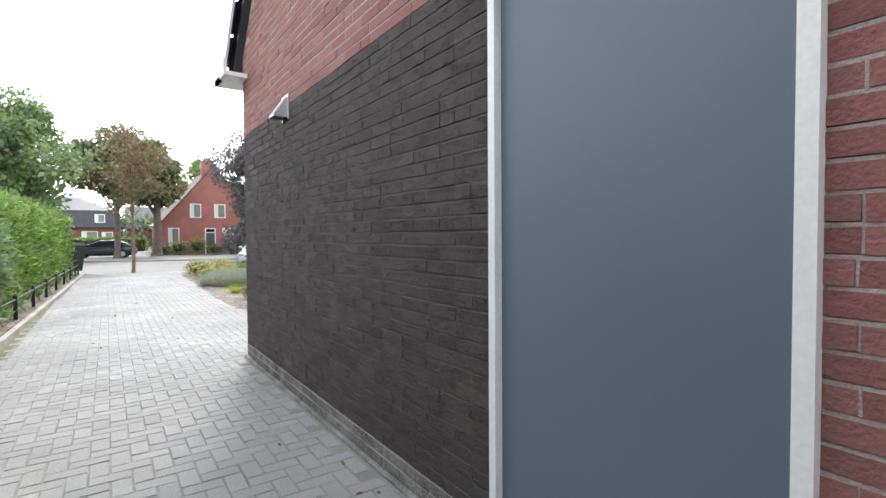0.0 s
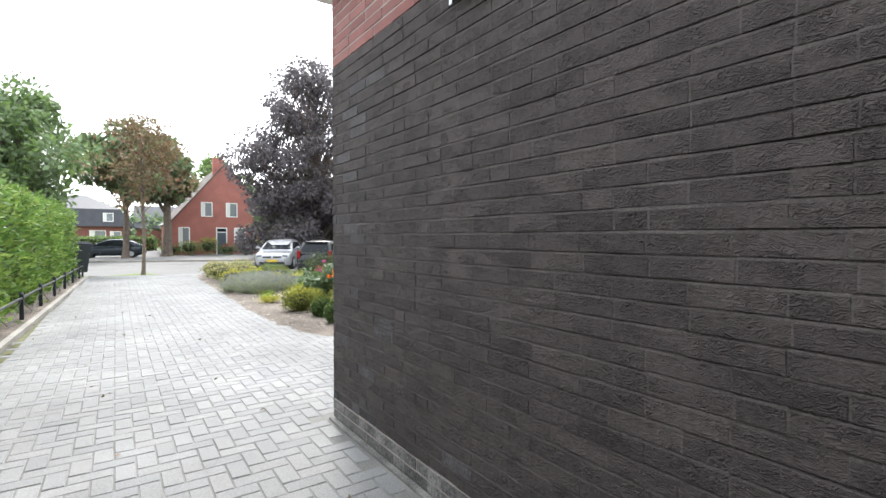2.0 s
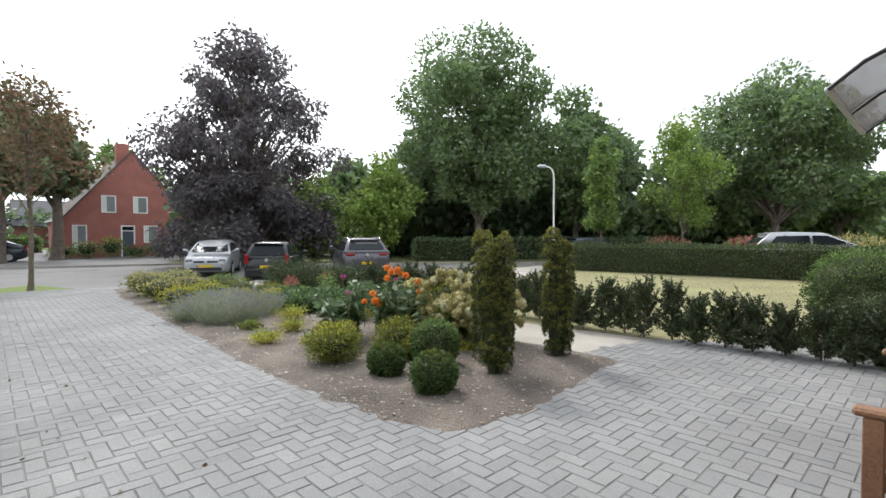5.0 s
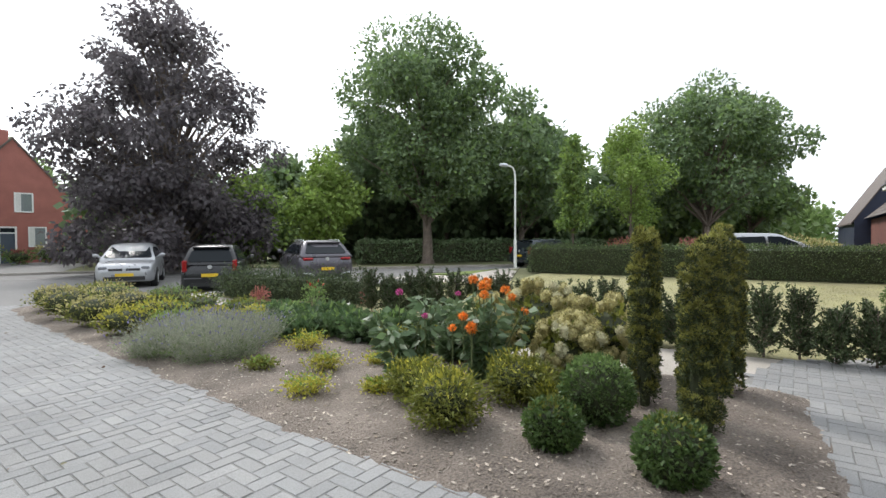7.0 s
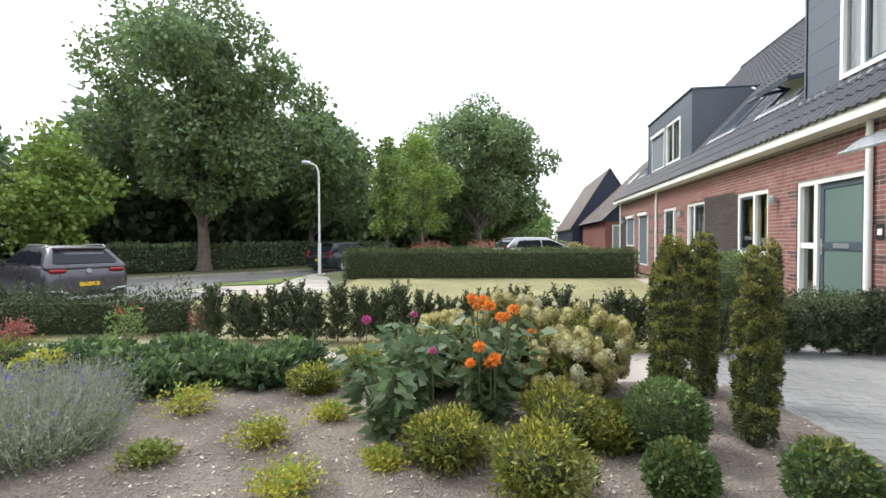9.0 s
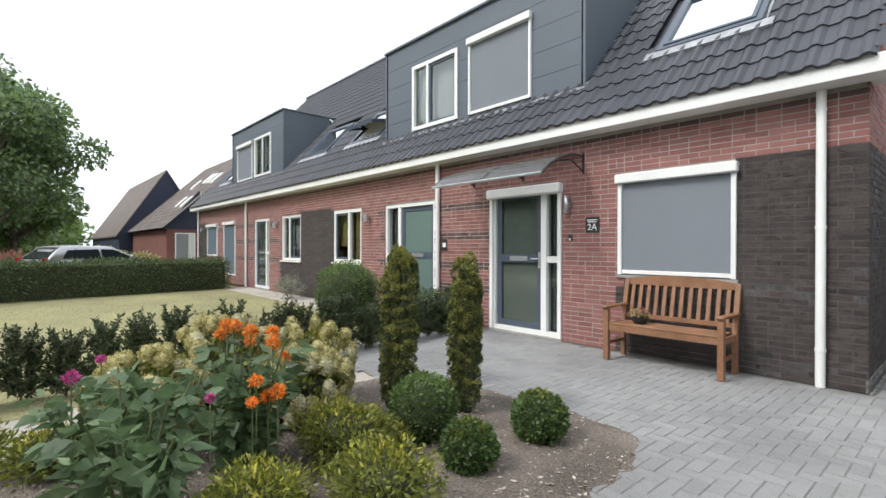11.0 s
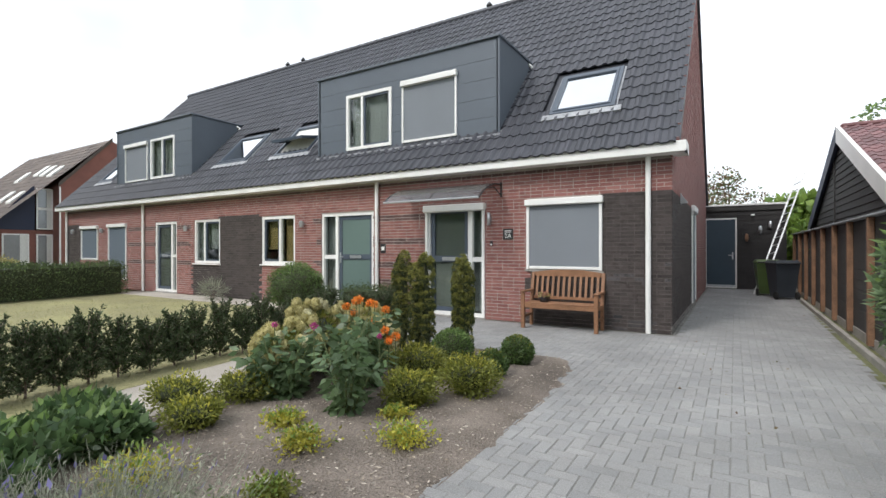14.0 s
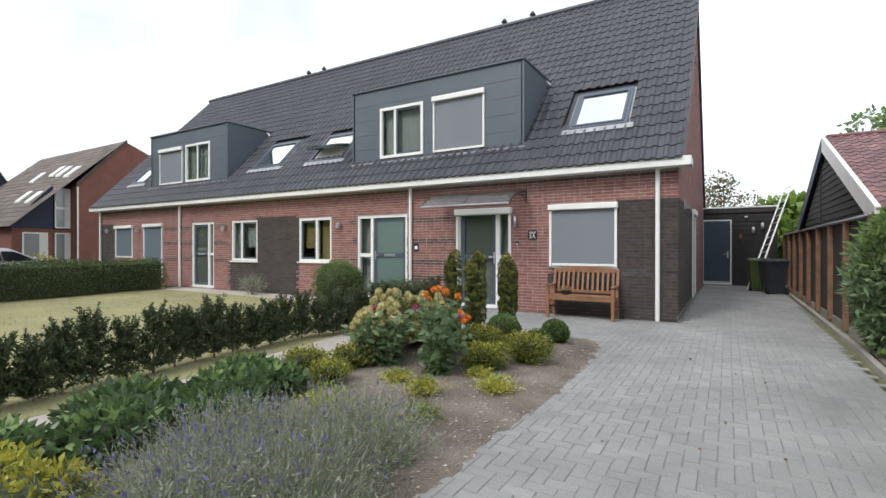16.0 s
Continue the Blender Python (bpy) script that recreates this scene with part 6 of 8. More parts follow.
tree("shrub_tree", "bright green young tree before the dark wood", "tree", 17.0, 28.5, 6.3, 2.2, 0.6, M["lime"], 6500, 0.26, 0.16, 312, 0.12, clumps=26, mat2=M["lime"], dens=0.32)
tree("shrub_tree", "yellow green shrub tree beside the copper beech", "tree", 13.9, 30.8, 4.8, 2.3, 0.3, M["lime"], 4500, 0.24, 0.15, 313, 0.1, clumps=22, mat2=M["mid"], dens=0.34)
tree("oak_tree", "green oak between the lamp and the far hedge", "tree", 28.5, 22.5, 11.0, 4.2, 2.0, M["oak"], 9000, 0.36, 0.22, 314, 0.22, clumps=30, mat2=M["mid"])
tree("oak_tree", "smaller oak behind the neighbouring houses", "tree", 47.0, 11.0, 8.5, 4.0, 2.0, M["mid"], 6000, 0.45, 0.28, 315, 0.25, clumps=26, mat2=M["oak"])
tree("garden_tree", "thin leaved garden tree behind the shed", "tree", 0.6, -13.5, 5.4, 1.5, 1.4, M["rust"], 1700, 0.18, 0.09, 316, 0.08, clumps=18, mat2=M["oak"], dens=0.36)
tree("garden_tree", "dark green tree beyond the garage", "tree", -5.9, -10.5, 8.6, 2.8, 2.0, M["mid"], 4000, 0.25, 0.15, 317, 0.15, clumps=22, mat2=M["oak"])
for i, (x, y, h, r, m, m2) in enumerate([(24.5, 33, 10, 4.5, "oak", "oak"), (29, 29, 10.5, 4.5, "oak", "oak"), (19.5, 36, 6.6, 3.6, "oak", "mid"), (34, 24, 9.5, 4.3, "oak", "oak"), (39, 19, 9, 4.2, "oak", "mid"), (44, 15, 8, 4.0, "mid", "oak"), (13, 39, 5.4, 3.2, "oak", "mid"), (53, 14, 8, 4.5, "mid", "oak"), (5, -18, 4.6, 2.6, "lime", "mid"), (10, -17, 4.0, 2.6, "mid", "lime"), (-3, -20, 4.2, 2.5, "lime", "mid"), (-18, 52, 8, 5, "oak", "mid"), (-28, 46, 9, 5, "oak", "mid")]):
    tree("wood_tree", "dark tree in the belt of woodland" if i < 8 else "leafy green garden tree with a dense crown", "tree", x, y, h, r, 0.8, M[m], 4500, 0.6, 0.4, 330 + i, 0.25, clumps=24, mat2=M[m2], group="woodland trees", dens=0.34)


def far_belt(p0, p1, h, n, seed, mat, w=4.0):
    rg = np.random.default_rng(seed)
    u = rg.random(n)
    a = np.array([p0[0], p0[1], 0.0])
    b = np.array([p1[0], p1[1], 0.0])
    L = np.linalg.norm(b - a)
    top = h * (0.75 + 0.25 * np.sin(u * L * 0.5) * np.sin(u * L * 0.21 + 1))
    P = a + (b - a) * u[:, None] + np.stack([rg.normal(0, w * 0.3, n), rg.normal(0, w * 0.3, n), rg.random(n) ** 0.8 * top], 1)
    o = quads("far_foliage", leaves(rg, P, unit(rg.normal(0, 1, (n, 3))), 0.8, 0.6, 0, 1), mat)
    tagged(o, "dense far foliage along the edge of the wood", "foliage", "", "stuff")


far_belt((11, 41), (30, 34), 5.5, 9000, 1, M["oak"])
far_belt((28, 34), (48, 17), 6.0, 9000, 2, M["oak"])
far_belt((48, 17), (90, 5), 7.0, 6000, 3, M["mid"])
far_belt((-60, 60), (-5, 95), 6.0, 7000, 4, M["oak"], 6)
far_belt((-5, 95), (40, 75), 6.0, 6000, 5, M["oak"], 6)
far_belt((40, 60), (110, 10), 9.0, 8000, 6, M["oak"], 6)
far_belt((-40, -25), (60, -32), 4.2, 9000, 7, M["mid"], 5)
far_belt((-45, 60), (-45, -25), 5.0, 7000, 8, M["mid"], 5)
hedge("road_hedge", "dark hedge along the far side of the road", (19.5, 28.5), (34.0, 19.0), 1.2, 1.2, M["oak"], 7000, 0.2, 0.12, 15)
hedge("garden_hedge", "clipped garden hedge of the far house", (-14, 62.0), (3.5, 62.0), 1.2, 1.3, M["mid"], 5000, 0.26, 0.16, 16)
for i in range(9):
    mound("shrub", "flowering garden shrub before the red house", "shrub", (3.6 + i * 1.35, 46.0 - i * 0.35), 0.8, 0.9 + 0.3 * (i % 3), M["mid"], 420, 0.16, 0.09, "shrubs before the red house", seed=400 + i, mat2=M[("barberry", "hydrangea", "gold")[i % 3]], share=0.2)


# ---- cars ----
car_mats = {}
for nm, c, me_, ro in (("silver", (0.42, 0.43, 0.45), 0.45, 0.3), ("black", (0.008, 0.009, 0.012), 0.0, 0.3), ("grey", (0.11, 0.105, 0.12), 0.5, 0.28), ("dark", (0.03, 0.04, 0.05), 0.4, 0.25)):
    car_mats[nm] = material(nm + " car paint", c, ro, 0.04, 2, 40, 0, metal=me_, coat=0.5 if nm == "silver" else 0.15)
M["car_glass"] = material("dark car glass", (0.016, 0.02, 0.024), 0.04, 0.05, 2, 40, 0, spec=0.16)
M["red_lens"] = material("red lamp lens", (0.28, 0.01, 0.015), 0.2, 0.05, 2, 40, 0)
M["clear_lens"] = material("clear lamp lens", (0.22, 0.23, 0.25), 0.12, 0.05, 2, 40, 0, metal=0.3)
M["plate"] = material("yellow number plate", (0.75, 0.5, 0.03), 0.5, 0.05, 2, 40, 0)


def glass_panel(name, parent, pts, centre, label="", out=0.012, cut=0.14):
    """A thick pane on four or more corners in order, its corners cut, standing proud of the skin away from the centre."""
    P = [Vector(p_) for p_ in pts]
    nrm = (P[1] - P[0]).cross(P[2] - P[1]).normalized()
    if nrm.dot(P[0] - Vector(centre)) < 0:
        nrm = -nrm
    ring_ = []
    for i, p_ in enumerate(P):
        for q_ in (P[i - 1], P[(i + 1) % len(P)]):
            e = q_ - p_
            ring_.append(p_ + e.normalized() * min(cut * 0.5, e.length * 0.3))
    bm = bmesh.new()
    top = [bm.verts.new(p_ + nrm * out) for p_ in ring_]
    low = [bm.verts.new(p_ - nrm * 0.02) for p_ in ring_]
    bm.faces.new(top)
    for i in range(len(top)):
        j = (i + 1) % len(top)
        bm.faces.new((top[i], low[i], low[j], top[j]))
    bmesh.ops.recalc_face_normals(bm, faces=bm.faces)
    return part(name, bm, M["car_glass"], parent, label)


def car(name, label, loc, rz, L, W, H, paint, rear_slope, suv=False, estate=False):
    """Nose towards +x. Lower body and cabin are lofted from cross sections; panes lie on the cabin."""
    c = thing(name, label, "car", loc, rz, "parked cars")
    c.scale = (0.92, 0.92, 0.92)
    belt = H * (0.70 if suv else 0.665)
    cl = 0.22 if suv else 0.17
    hx = L / 2
    hw0 = W / 2
    # x, share of the half width, low z, shoulder z
    st = [(-hx, 0.78, 0.36, belt * 0.66), (-hx + 0.03, 0.88, 0.28, belt * 0.80), (-hx + 0.10, 0.94, 0.24, belt * 0.93), (-hx + 0.35, 0.985, cl, belt * 1.0), (-hx * 0.45, 1.0, cl, belt), (0.0, 0.985, cl, belt * 0.985),
          (hx * 0.42, 0.995, cl, belt * 0.965), (hx * 0.62, 0.99, cl, belt * 0.92), (hx - 0.28, 0.95, 0.2, belt * 0.84), (hx - 0.10, 0.88, 0.22, belt * 0.77), (hx - 0.02, 0.78, 0.25, belt * 0.66), (hx, 0.70, 0.32, belt * 0.56)]
    bm = bmesh.new()
    rings = []
    for x, w, z0, z1 in st:
        hw = hw0 * w
        dz = z1 - z0
        half = [(hw * 0.86, z0), (hw * 0.95, z0 + dz * 0.08), (hw * 0.985, z0 + dz * 0.3), (hw, z0 + dz * 0.55), (hw * 0.985, z0 + dz * 0.78), (hw * 0.95, z0 + dz * 0.92), (hw * 0.88, z1), (hw * 0.5, z1 + 0.02)]
        q = [(x, -y, z) for y, z in half] + [(x, y, z) for y, z in half[::-1]]
        rings.append([bm.verts.new(p_) for p_ in q])
    m_ = len(rings[0])
    for a_, b_ in zip(rings, rings[1:]):
        for i in range(m_):
            bm.faces.new((a_[i], a_[(i + 1) % m_], b_[(i + 1) % m_], b_[i]))
    bm.faces.new(rings[0][::-1])
    bm.faces.new(rings[-1])
    bmesh.ops.recalc_face_normals(bm, faces=bm.faces)
    part("body", bm, paint, c, smooth=True)

    # cabin: half width falls from the belt to the roof
    bw_, tw_ = hw0 * 0.90, hw0 * 0.70
    zr = H - 0.05

    def side(x, z):
        return bw_ - (bw_ - tw_) * (z - belt) / (zr - belt)
    xr0, xr1 = -hx + 0.10, -hx + 0.10 + rear_slope
    xf0, xf1 = hx * 0.56, hx * 0.12
    prof = [(xr0 - 0.02, belt - 0.05), (xr0, belt), (xr1 - 0.02, zr - 0.05), (xr1 + 0.12, zr), (xf1 - 0.55 * hx, zr + 0.02), (xf1 - 0.12, zr - 0.005), (xf1 + 0.06, zr - 0.06), (xf0, belt - 0.02), (xf0 + 0.05, belt - 0.08)]
    bm = bmesh.new()
    rings = []
    for x, z in prof:
        y_ = side(x, z)
        rise = max(0.0, min(1.0, (z - belt) / (zr - belt)))
        q = [(x, -bw_, belt - 0.09), (x, -y_, z), (x, -y_ * 0.88, z + 0.03 * rise), (x, -y_ * 0.45, z + 0.05 * rise), (x, y_ * 0.45, z + 0.05 * rise), (x, y_ * 0.88, z + 0.03 * rise), (x, y_, z), (x, bw_, belt - 0.09)]
        rings.append([bm.verts.new(p_) for p_ in q])
    for a_, b_ in zip(rings, rings[1:]):
        for i in range(8):
            bm.faces.new((a_[i], a_[(i + 1) % 8], b_[(i + 1) % 8], b_[i]))
    bm.faces.new(rings[0][::-1])
    bm.faces.new(rings[-1])
    bmesh.ops.recalc_face_normals(bm, faces=bm.faces)
    part("cabin", bm, paint, c, smooth=True)
    mid = (0, 0, H * 0.5)

    def on_side(x, z, s):
        return (x, s * side(x, z), z)
    zl, zu = belt + 0.02, zr - 0.09
    xm = -hx * 0.12
    for s in (-1, 1):
        glass_panel("side_window", c, [on_side(xm + 0.05, zl, s), on_side(xf0 - 0.20, zl, s), on_side(xf1 - 0.02, zu, s), on_side(xm + 0.03, zu + 0.01, s)], mid, "dark side window", 0.008, 0.05)
        glass_panel("side_window", c, [on_side(xr0 + rear_slope * 0.35 + 0.30, zl + 0.03, s), on_side(xm - 0.05, zl, s), on_side(xm - 0.06, zu + 0.01, s), on_side(xr1 + 0.20, zu - 0.02, s)], mid, "dark side window", 0.008, 0.05)

    def rear_pt(k, y):
        return (xr0 + (xr1 - 0.02 - xr0) * k - 0.004, y * side(0, belt + (zr - 0.05 - belt) * k), belt + (zr - 0.05 - belt) * k)
    lo_k = 0.10 if suv else 0.06
    glass_panel("rear_window", c, [rear_pt(lo_k, -0.84), rear_pt(lo_k, 0.84), rear_pt(0.90, 0.82), rear_pt(0.90, -0.82)], mid, "dark rear window", 0.02, 0.12)

    def front_pt(k, y):
        return (xf0 + (xf1 + 0.06 - xf0) * k, y * side(0, belt + (zr - 0.06 - belt) * k), belt - 0.02 + (zr - 0.04 - belt) * k)
    glass_panel("windscreen", c, [front_pt(0.05, -0.90), front_pt(0.05, 0.90), front_pt(0.97, 0.88), front_pt(0.97, -0.88)], mid, "dark windscreen", 0.022, 0.12)
    boxes("roof_spoiler", paint, c, (xr1 - 0.12, xr1 + 0.06, -tw_ * 0.86, tw_ * 0.86, zr - 0.035, zr + 0.012), bevel=0.012)
    if suv or estate:
        for s in (-1, 1):
            bm = bmesh.new()
            tube(bm, [(xr1 + 0.1, s * tw_ * 0.93, zr + 0.02), (xr1 + 0.2, s * tw_ * 0.93, zr + 0.075), (xf1 - 0.25, s * tw_ * 0.93, zr + 0.07), (xf1 - 0.12, s * tw_ * 0.93, zr + 0.01)], 0.016, 6)
            part("roof_rail", bm, M["zinc"], c)
    for wx in (-hx * 0.62, hx * 0.62):
        for s in (-1, 1):
            wt = thing("wheel", "", "")
            wt.parent = c
            wt.location = (wx, s * (hw0 - 0.1), 0.31)
            bm = bmesh.new()
            tube(bm, [(0, -0.11, 0), (0, -0.09, 0), (0, 0.09, 0), (0, 0.11, 0)], [0.28, 0.31, 0.31, 0.28], 20)
            part("tyre", bm, M["rubber"], wt)
            bm = bmesh.new()
            tube(bm, [(0, s * 0.1, 0), (0, s * 0.118, 0)], [0.2, 0.19], 12)
            part("rim", bm, M["zinc"], wt)
            bm = bmesh.new()
            tube(bm, [(wx, s * (hw0 - 0.2), 0.32), (wx, s * (hw0 + 0.002), 0.32)], 0.35, 20)
            part("wheel_arch", bm, M["black"], c)
    # nose
    boxes("lower_grille", M["black"], c, (hx - 0.05, hx + 0.012, -W * 0.33, W * 0.33, 0.27, 0.40), bevel=0.012)
    boxes("grille", M["black"], c, (hx - 0.08, hx + 0.008, -W * 0.25, W * 0.25, belt * 0.60, belt * 0.68), bevel=0.01)
    boxes("number_plate", M["plate"], c, (hx + 0.013, hx + 0.02, -0.26, 0.26, 0.41, 0.51))
    # tail
    if suv:
        boxes("rear_bumper", M["black"], c, (-hx - 0.02, -hx + 0.06, -W * 0.40, W * 0.40, 0.27, 0.50), bevel=0.02)
        boxes("skid_plate", M["zinc"], c, (-hx - 0.032, -hx - 0.021, -W * 0.26, W * 0.26, 0.29, 0.36), bevel=0.004, label="silver skid plate")
    else:
        boxes("rear_bumper", paint, c, (-hx - 0.03, -hx + 0.06, -W * 0.42, W * 0.42, 0.30, 0.56), bevel=0.03)
        boxes("bumper_insert", M["black"], c, (-hx - 0.034, -hx - 0.0305, -W * 0.3, W * 0.3, 0.32, 0.42))
    zp = 0.60 if suv else 0.58
    boxes("number_plate", M["plate"], c, (-hx - 0.034, -hx - 0.004, -0.21, 0.21, zp, zp + 0.095))
    for s in (-1, 1):
        boxes("headlight", M["clear_lens"], c, (hx - 0.30, hx - 0.002, s * W * 0.335 - 0.13, s * W * 0.335 + 0.12, belt * 0.63, belt * 0.755), bevel=0.04)
        if suv:
            boxes("tail_light", M["red_lens"], c, (-hx + 0.0, -hx + 0.25, s * W * 0.335 - 0.17, s * W * 0.335 + 0.17, belt * 0.85, belt * 0.93), bevel=0.03)
            bm = bmesh.new()
            tube(bm, [(-hx - 0.026, s * W * 0.24, 0.44), (-hx - 0.026, s * W * 0.30, 0.50), (-hx - 0.02, s * W * 0.42, 0.52)], 0.022, 6)
            part("chrome_trim", bm, M["zinc"], c, "bright trim on the bumper")
        else:
            boxes("tail_light", M["red_lens"], c, (-hx - 0.006, -hx + 0.16, s * W * 0.405 - 0.06, s * W * 0.405 + 0.06, belt * 0.74, belt * 1.08), bevel=0.025)
        bm = bmesh.new()
        tube(bm, [(hx * 0.36, s * (hw0 - 0.06), belt + 0.0), (hx * 0.36, s * (hw0 + 0.05), belt + 0.08), (hx * 0.35, s * (hw0 + 0.09), belt + 0.09), (hx * 0.34, s * (hw0 + 0.19), belt + 0.09)], [0.03, 0.045, 0.075, 0.055], 8)
        part("wing_mirror", bm, paint, c)
    bm = bmesh.new()
    tube(bm, [(-hx + 0.03, 0, belt * 0.88), (-hx - 0.005, 0, belt * 0.88)], 0.06, 14)
    part("badge", bm, M["zinc"], c, "plain chrome badge")
    bm = bmesh.new()
    tube(bm, [(hx - 0.06, 0, belt * 0.64), (hx + 0.018, 0, belt * 0.64)], 0.055, 14)
    part("badge", bm, M["zinc"], c, "plain chrome badge")
    return c


def aim(x0, y0, x1, y1):
    return math.degrees(math.atan2(y1 - y0, x1 - x0))


# car by the drive end: nose to the viewer; the two others turned away
car("hatchback_car", "silver hatchback parked nose towards the drive", (6.7, 26.0, gz(6.7, 26) - 0.028), -117, 4.2, 1.79, 1.48, car_mats["silver"], 0.5)
car("city_car", "small black city car parked in the lay-by", (7.2, 21.3, gz(7.2, 22.9) - 0.028), 54, 3.55, 1.6, 1.46, car_mats["black"], 0.3)
car("suv_car", "grey compact suv parked in the lay-by", (10.3, 21.0, gz(10.3, 22.9) - 0.028), 65, 4.2, 1.86, 1.57, car_mats["grey"], 0.5, suv=True)
car("saloon_car", "dark saloon parked far along the road", (-0.2, 44.0, -0.305), 172, 4.5, 1.78, 1.42, car_mats["dark"], 1.0)
car("estate_car", "silver car parked behind the clipped hedge", (21.5, 8.8, -0.04), -62, 4.4, 1.8, 1.5, car_mats["silver"], 0.5)
car("van_car", "dark car parked beyond the hedge end", (23.0, 18.2, gz(23, 18.2) - 0.02), -20, 4.3, 1.8, 1.5, car_mats["dark"], 0.4)

# ---- street lamp ----
sl_ = thing("street_lamp", "tall pale grey street lamp with a curved arm", "street lamp", (18.45, 17.65, gz(18.45, 17.65)))
sl_.scale = (0.8, 0.8, 1.01)
sl_.rotation_euler.z = radians(150)
bm = bmesh.new()
tube(bm, [(0, 0, -0.05), (0, 0, 1.2)], 0.085, 12)
part("base", bm, M["white"], sl_)
bm = bmesh.new()
tube(bm, [(0, 0, 1.2), (0, 0, 3.8), (0.03, 0, 4.08), (0.14, 0, 4.26), (0.32, 0, 4.34), (0.5, 0, 4.35)], [0.055, 0.05, 0.045, 0.04, 0.035, 0.035], 10)
part("pole", bm, M["white"], sl_)
bm = bmesh.new()
tube(bm, [(0.46, 0, 4.35), (0.52, 0, 4.355), (0.9, 0, 4.36), (1.0, 0, 4.35)], [0.04, 0.085, 0.08, 0.03], 10)
part("lamp_head", bm, M["zinc"], sl_, "grey lamp head")

# ---- low rail before the laurels ----
rf = thing("low_rail_fence", "low black steel rail fence along the drive", "rail fence", (0, 0, 0))
py = [6.45, 8.0, 9.6, 11.2, 12.8, 14.4, 16.0, 17.6, 19.2, 20.2]


def px(y):
    return -1.24 + (y - 6.4) * 0.032


for y in py:
    bm = bmesh.new()
    box(bm, px(y) - 0.025, px(y) + 0.025, y - 0.025, y + 0.025, -0.05, 0.36, bevel=0.004)
    tube(bm, [(px(y), y, 0.36), (px(y), y, 0.385)], [0.03, 0.012], 8)
    part("post", bm, M["iron"], rf)
for a_, b_ in zip(py, py[1:]):
    for z in (0.3,):
        bm = bmesh.new()
        tube(bm, [(px(a_), a_ + 0.026, z), (px(b_), b_ - 0.026, z)], 0.018, 6)
        part("rail", bm, M["iron"], rf)
    bm = bmesh.new()
    m_ = (a_ + b_) / 2
    for (q0, z0, q1, z1) in ((a_ + 0.03, 0.28, m_ - 0.05, 0.02), (m_ + 0.05, 0.02, b_ - 0.03, 0.28)):
        tube(bm, [(px(q0), q0, z0), (px(q1), q1, z1)], 0.006, 5)
    part("brace", bm, M["iron"], rf)
wheelie((-0.95, 21.3, 0), -80, M["bin"], "black bin standing at the end of the laurel hedge")
slab("hedge_bed", [(-2.6, 6.5), (-1.18, 6.5), (-0.92, 13.0), (-0.72, 20.4), (-2.2, 21.0)], -0.004, M["soil"], label="bare soil strip under the laurels")


# ---- far houses ----
def far_window(parent, x0, x1, z0, z1, y, axis="y", s=-1):
    w = thing("window", "", "")
    w.parent = parent
    def bx(nm, m, a0, a1, d0, d1, c0, c1):
        d0, d1 = sorted((y + s * d0, y + s * d1))
        if axis == "y":
            boxes(nm, m, w, (a0, a1, d0, d1, c0, c1))
        else:
            boxes(nm, m, w, (d0, d1, a0, a1, c0, c1))
    f = 0.08
    bx("frame", M["white"], x0, x0 + f, 0.0, 0.05, z0, z1)
    bx("frame", M["white"], x1 - f, x1, 0.0, 0.05, z0, z1)
    bx("frame", M["white"], x0 + f, x1 - f, 0.0, 0.05, z0, z0 + f)
    bx("frame", M["white"], x0 + f, x1 - f, 0.0, 0.05, z1 - f, z1)
    bx("curtain", M["curtain"], x0 + f, x0 + f + (x1 - x0) * 0.28, 0.012, 0.02, z0 + f, z1 - f)
    bx("pane", M["far_pane"], x0 + f, x1 - f, 0.0, 0.01, z0 + f, z1 - f)
    return w


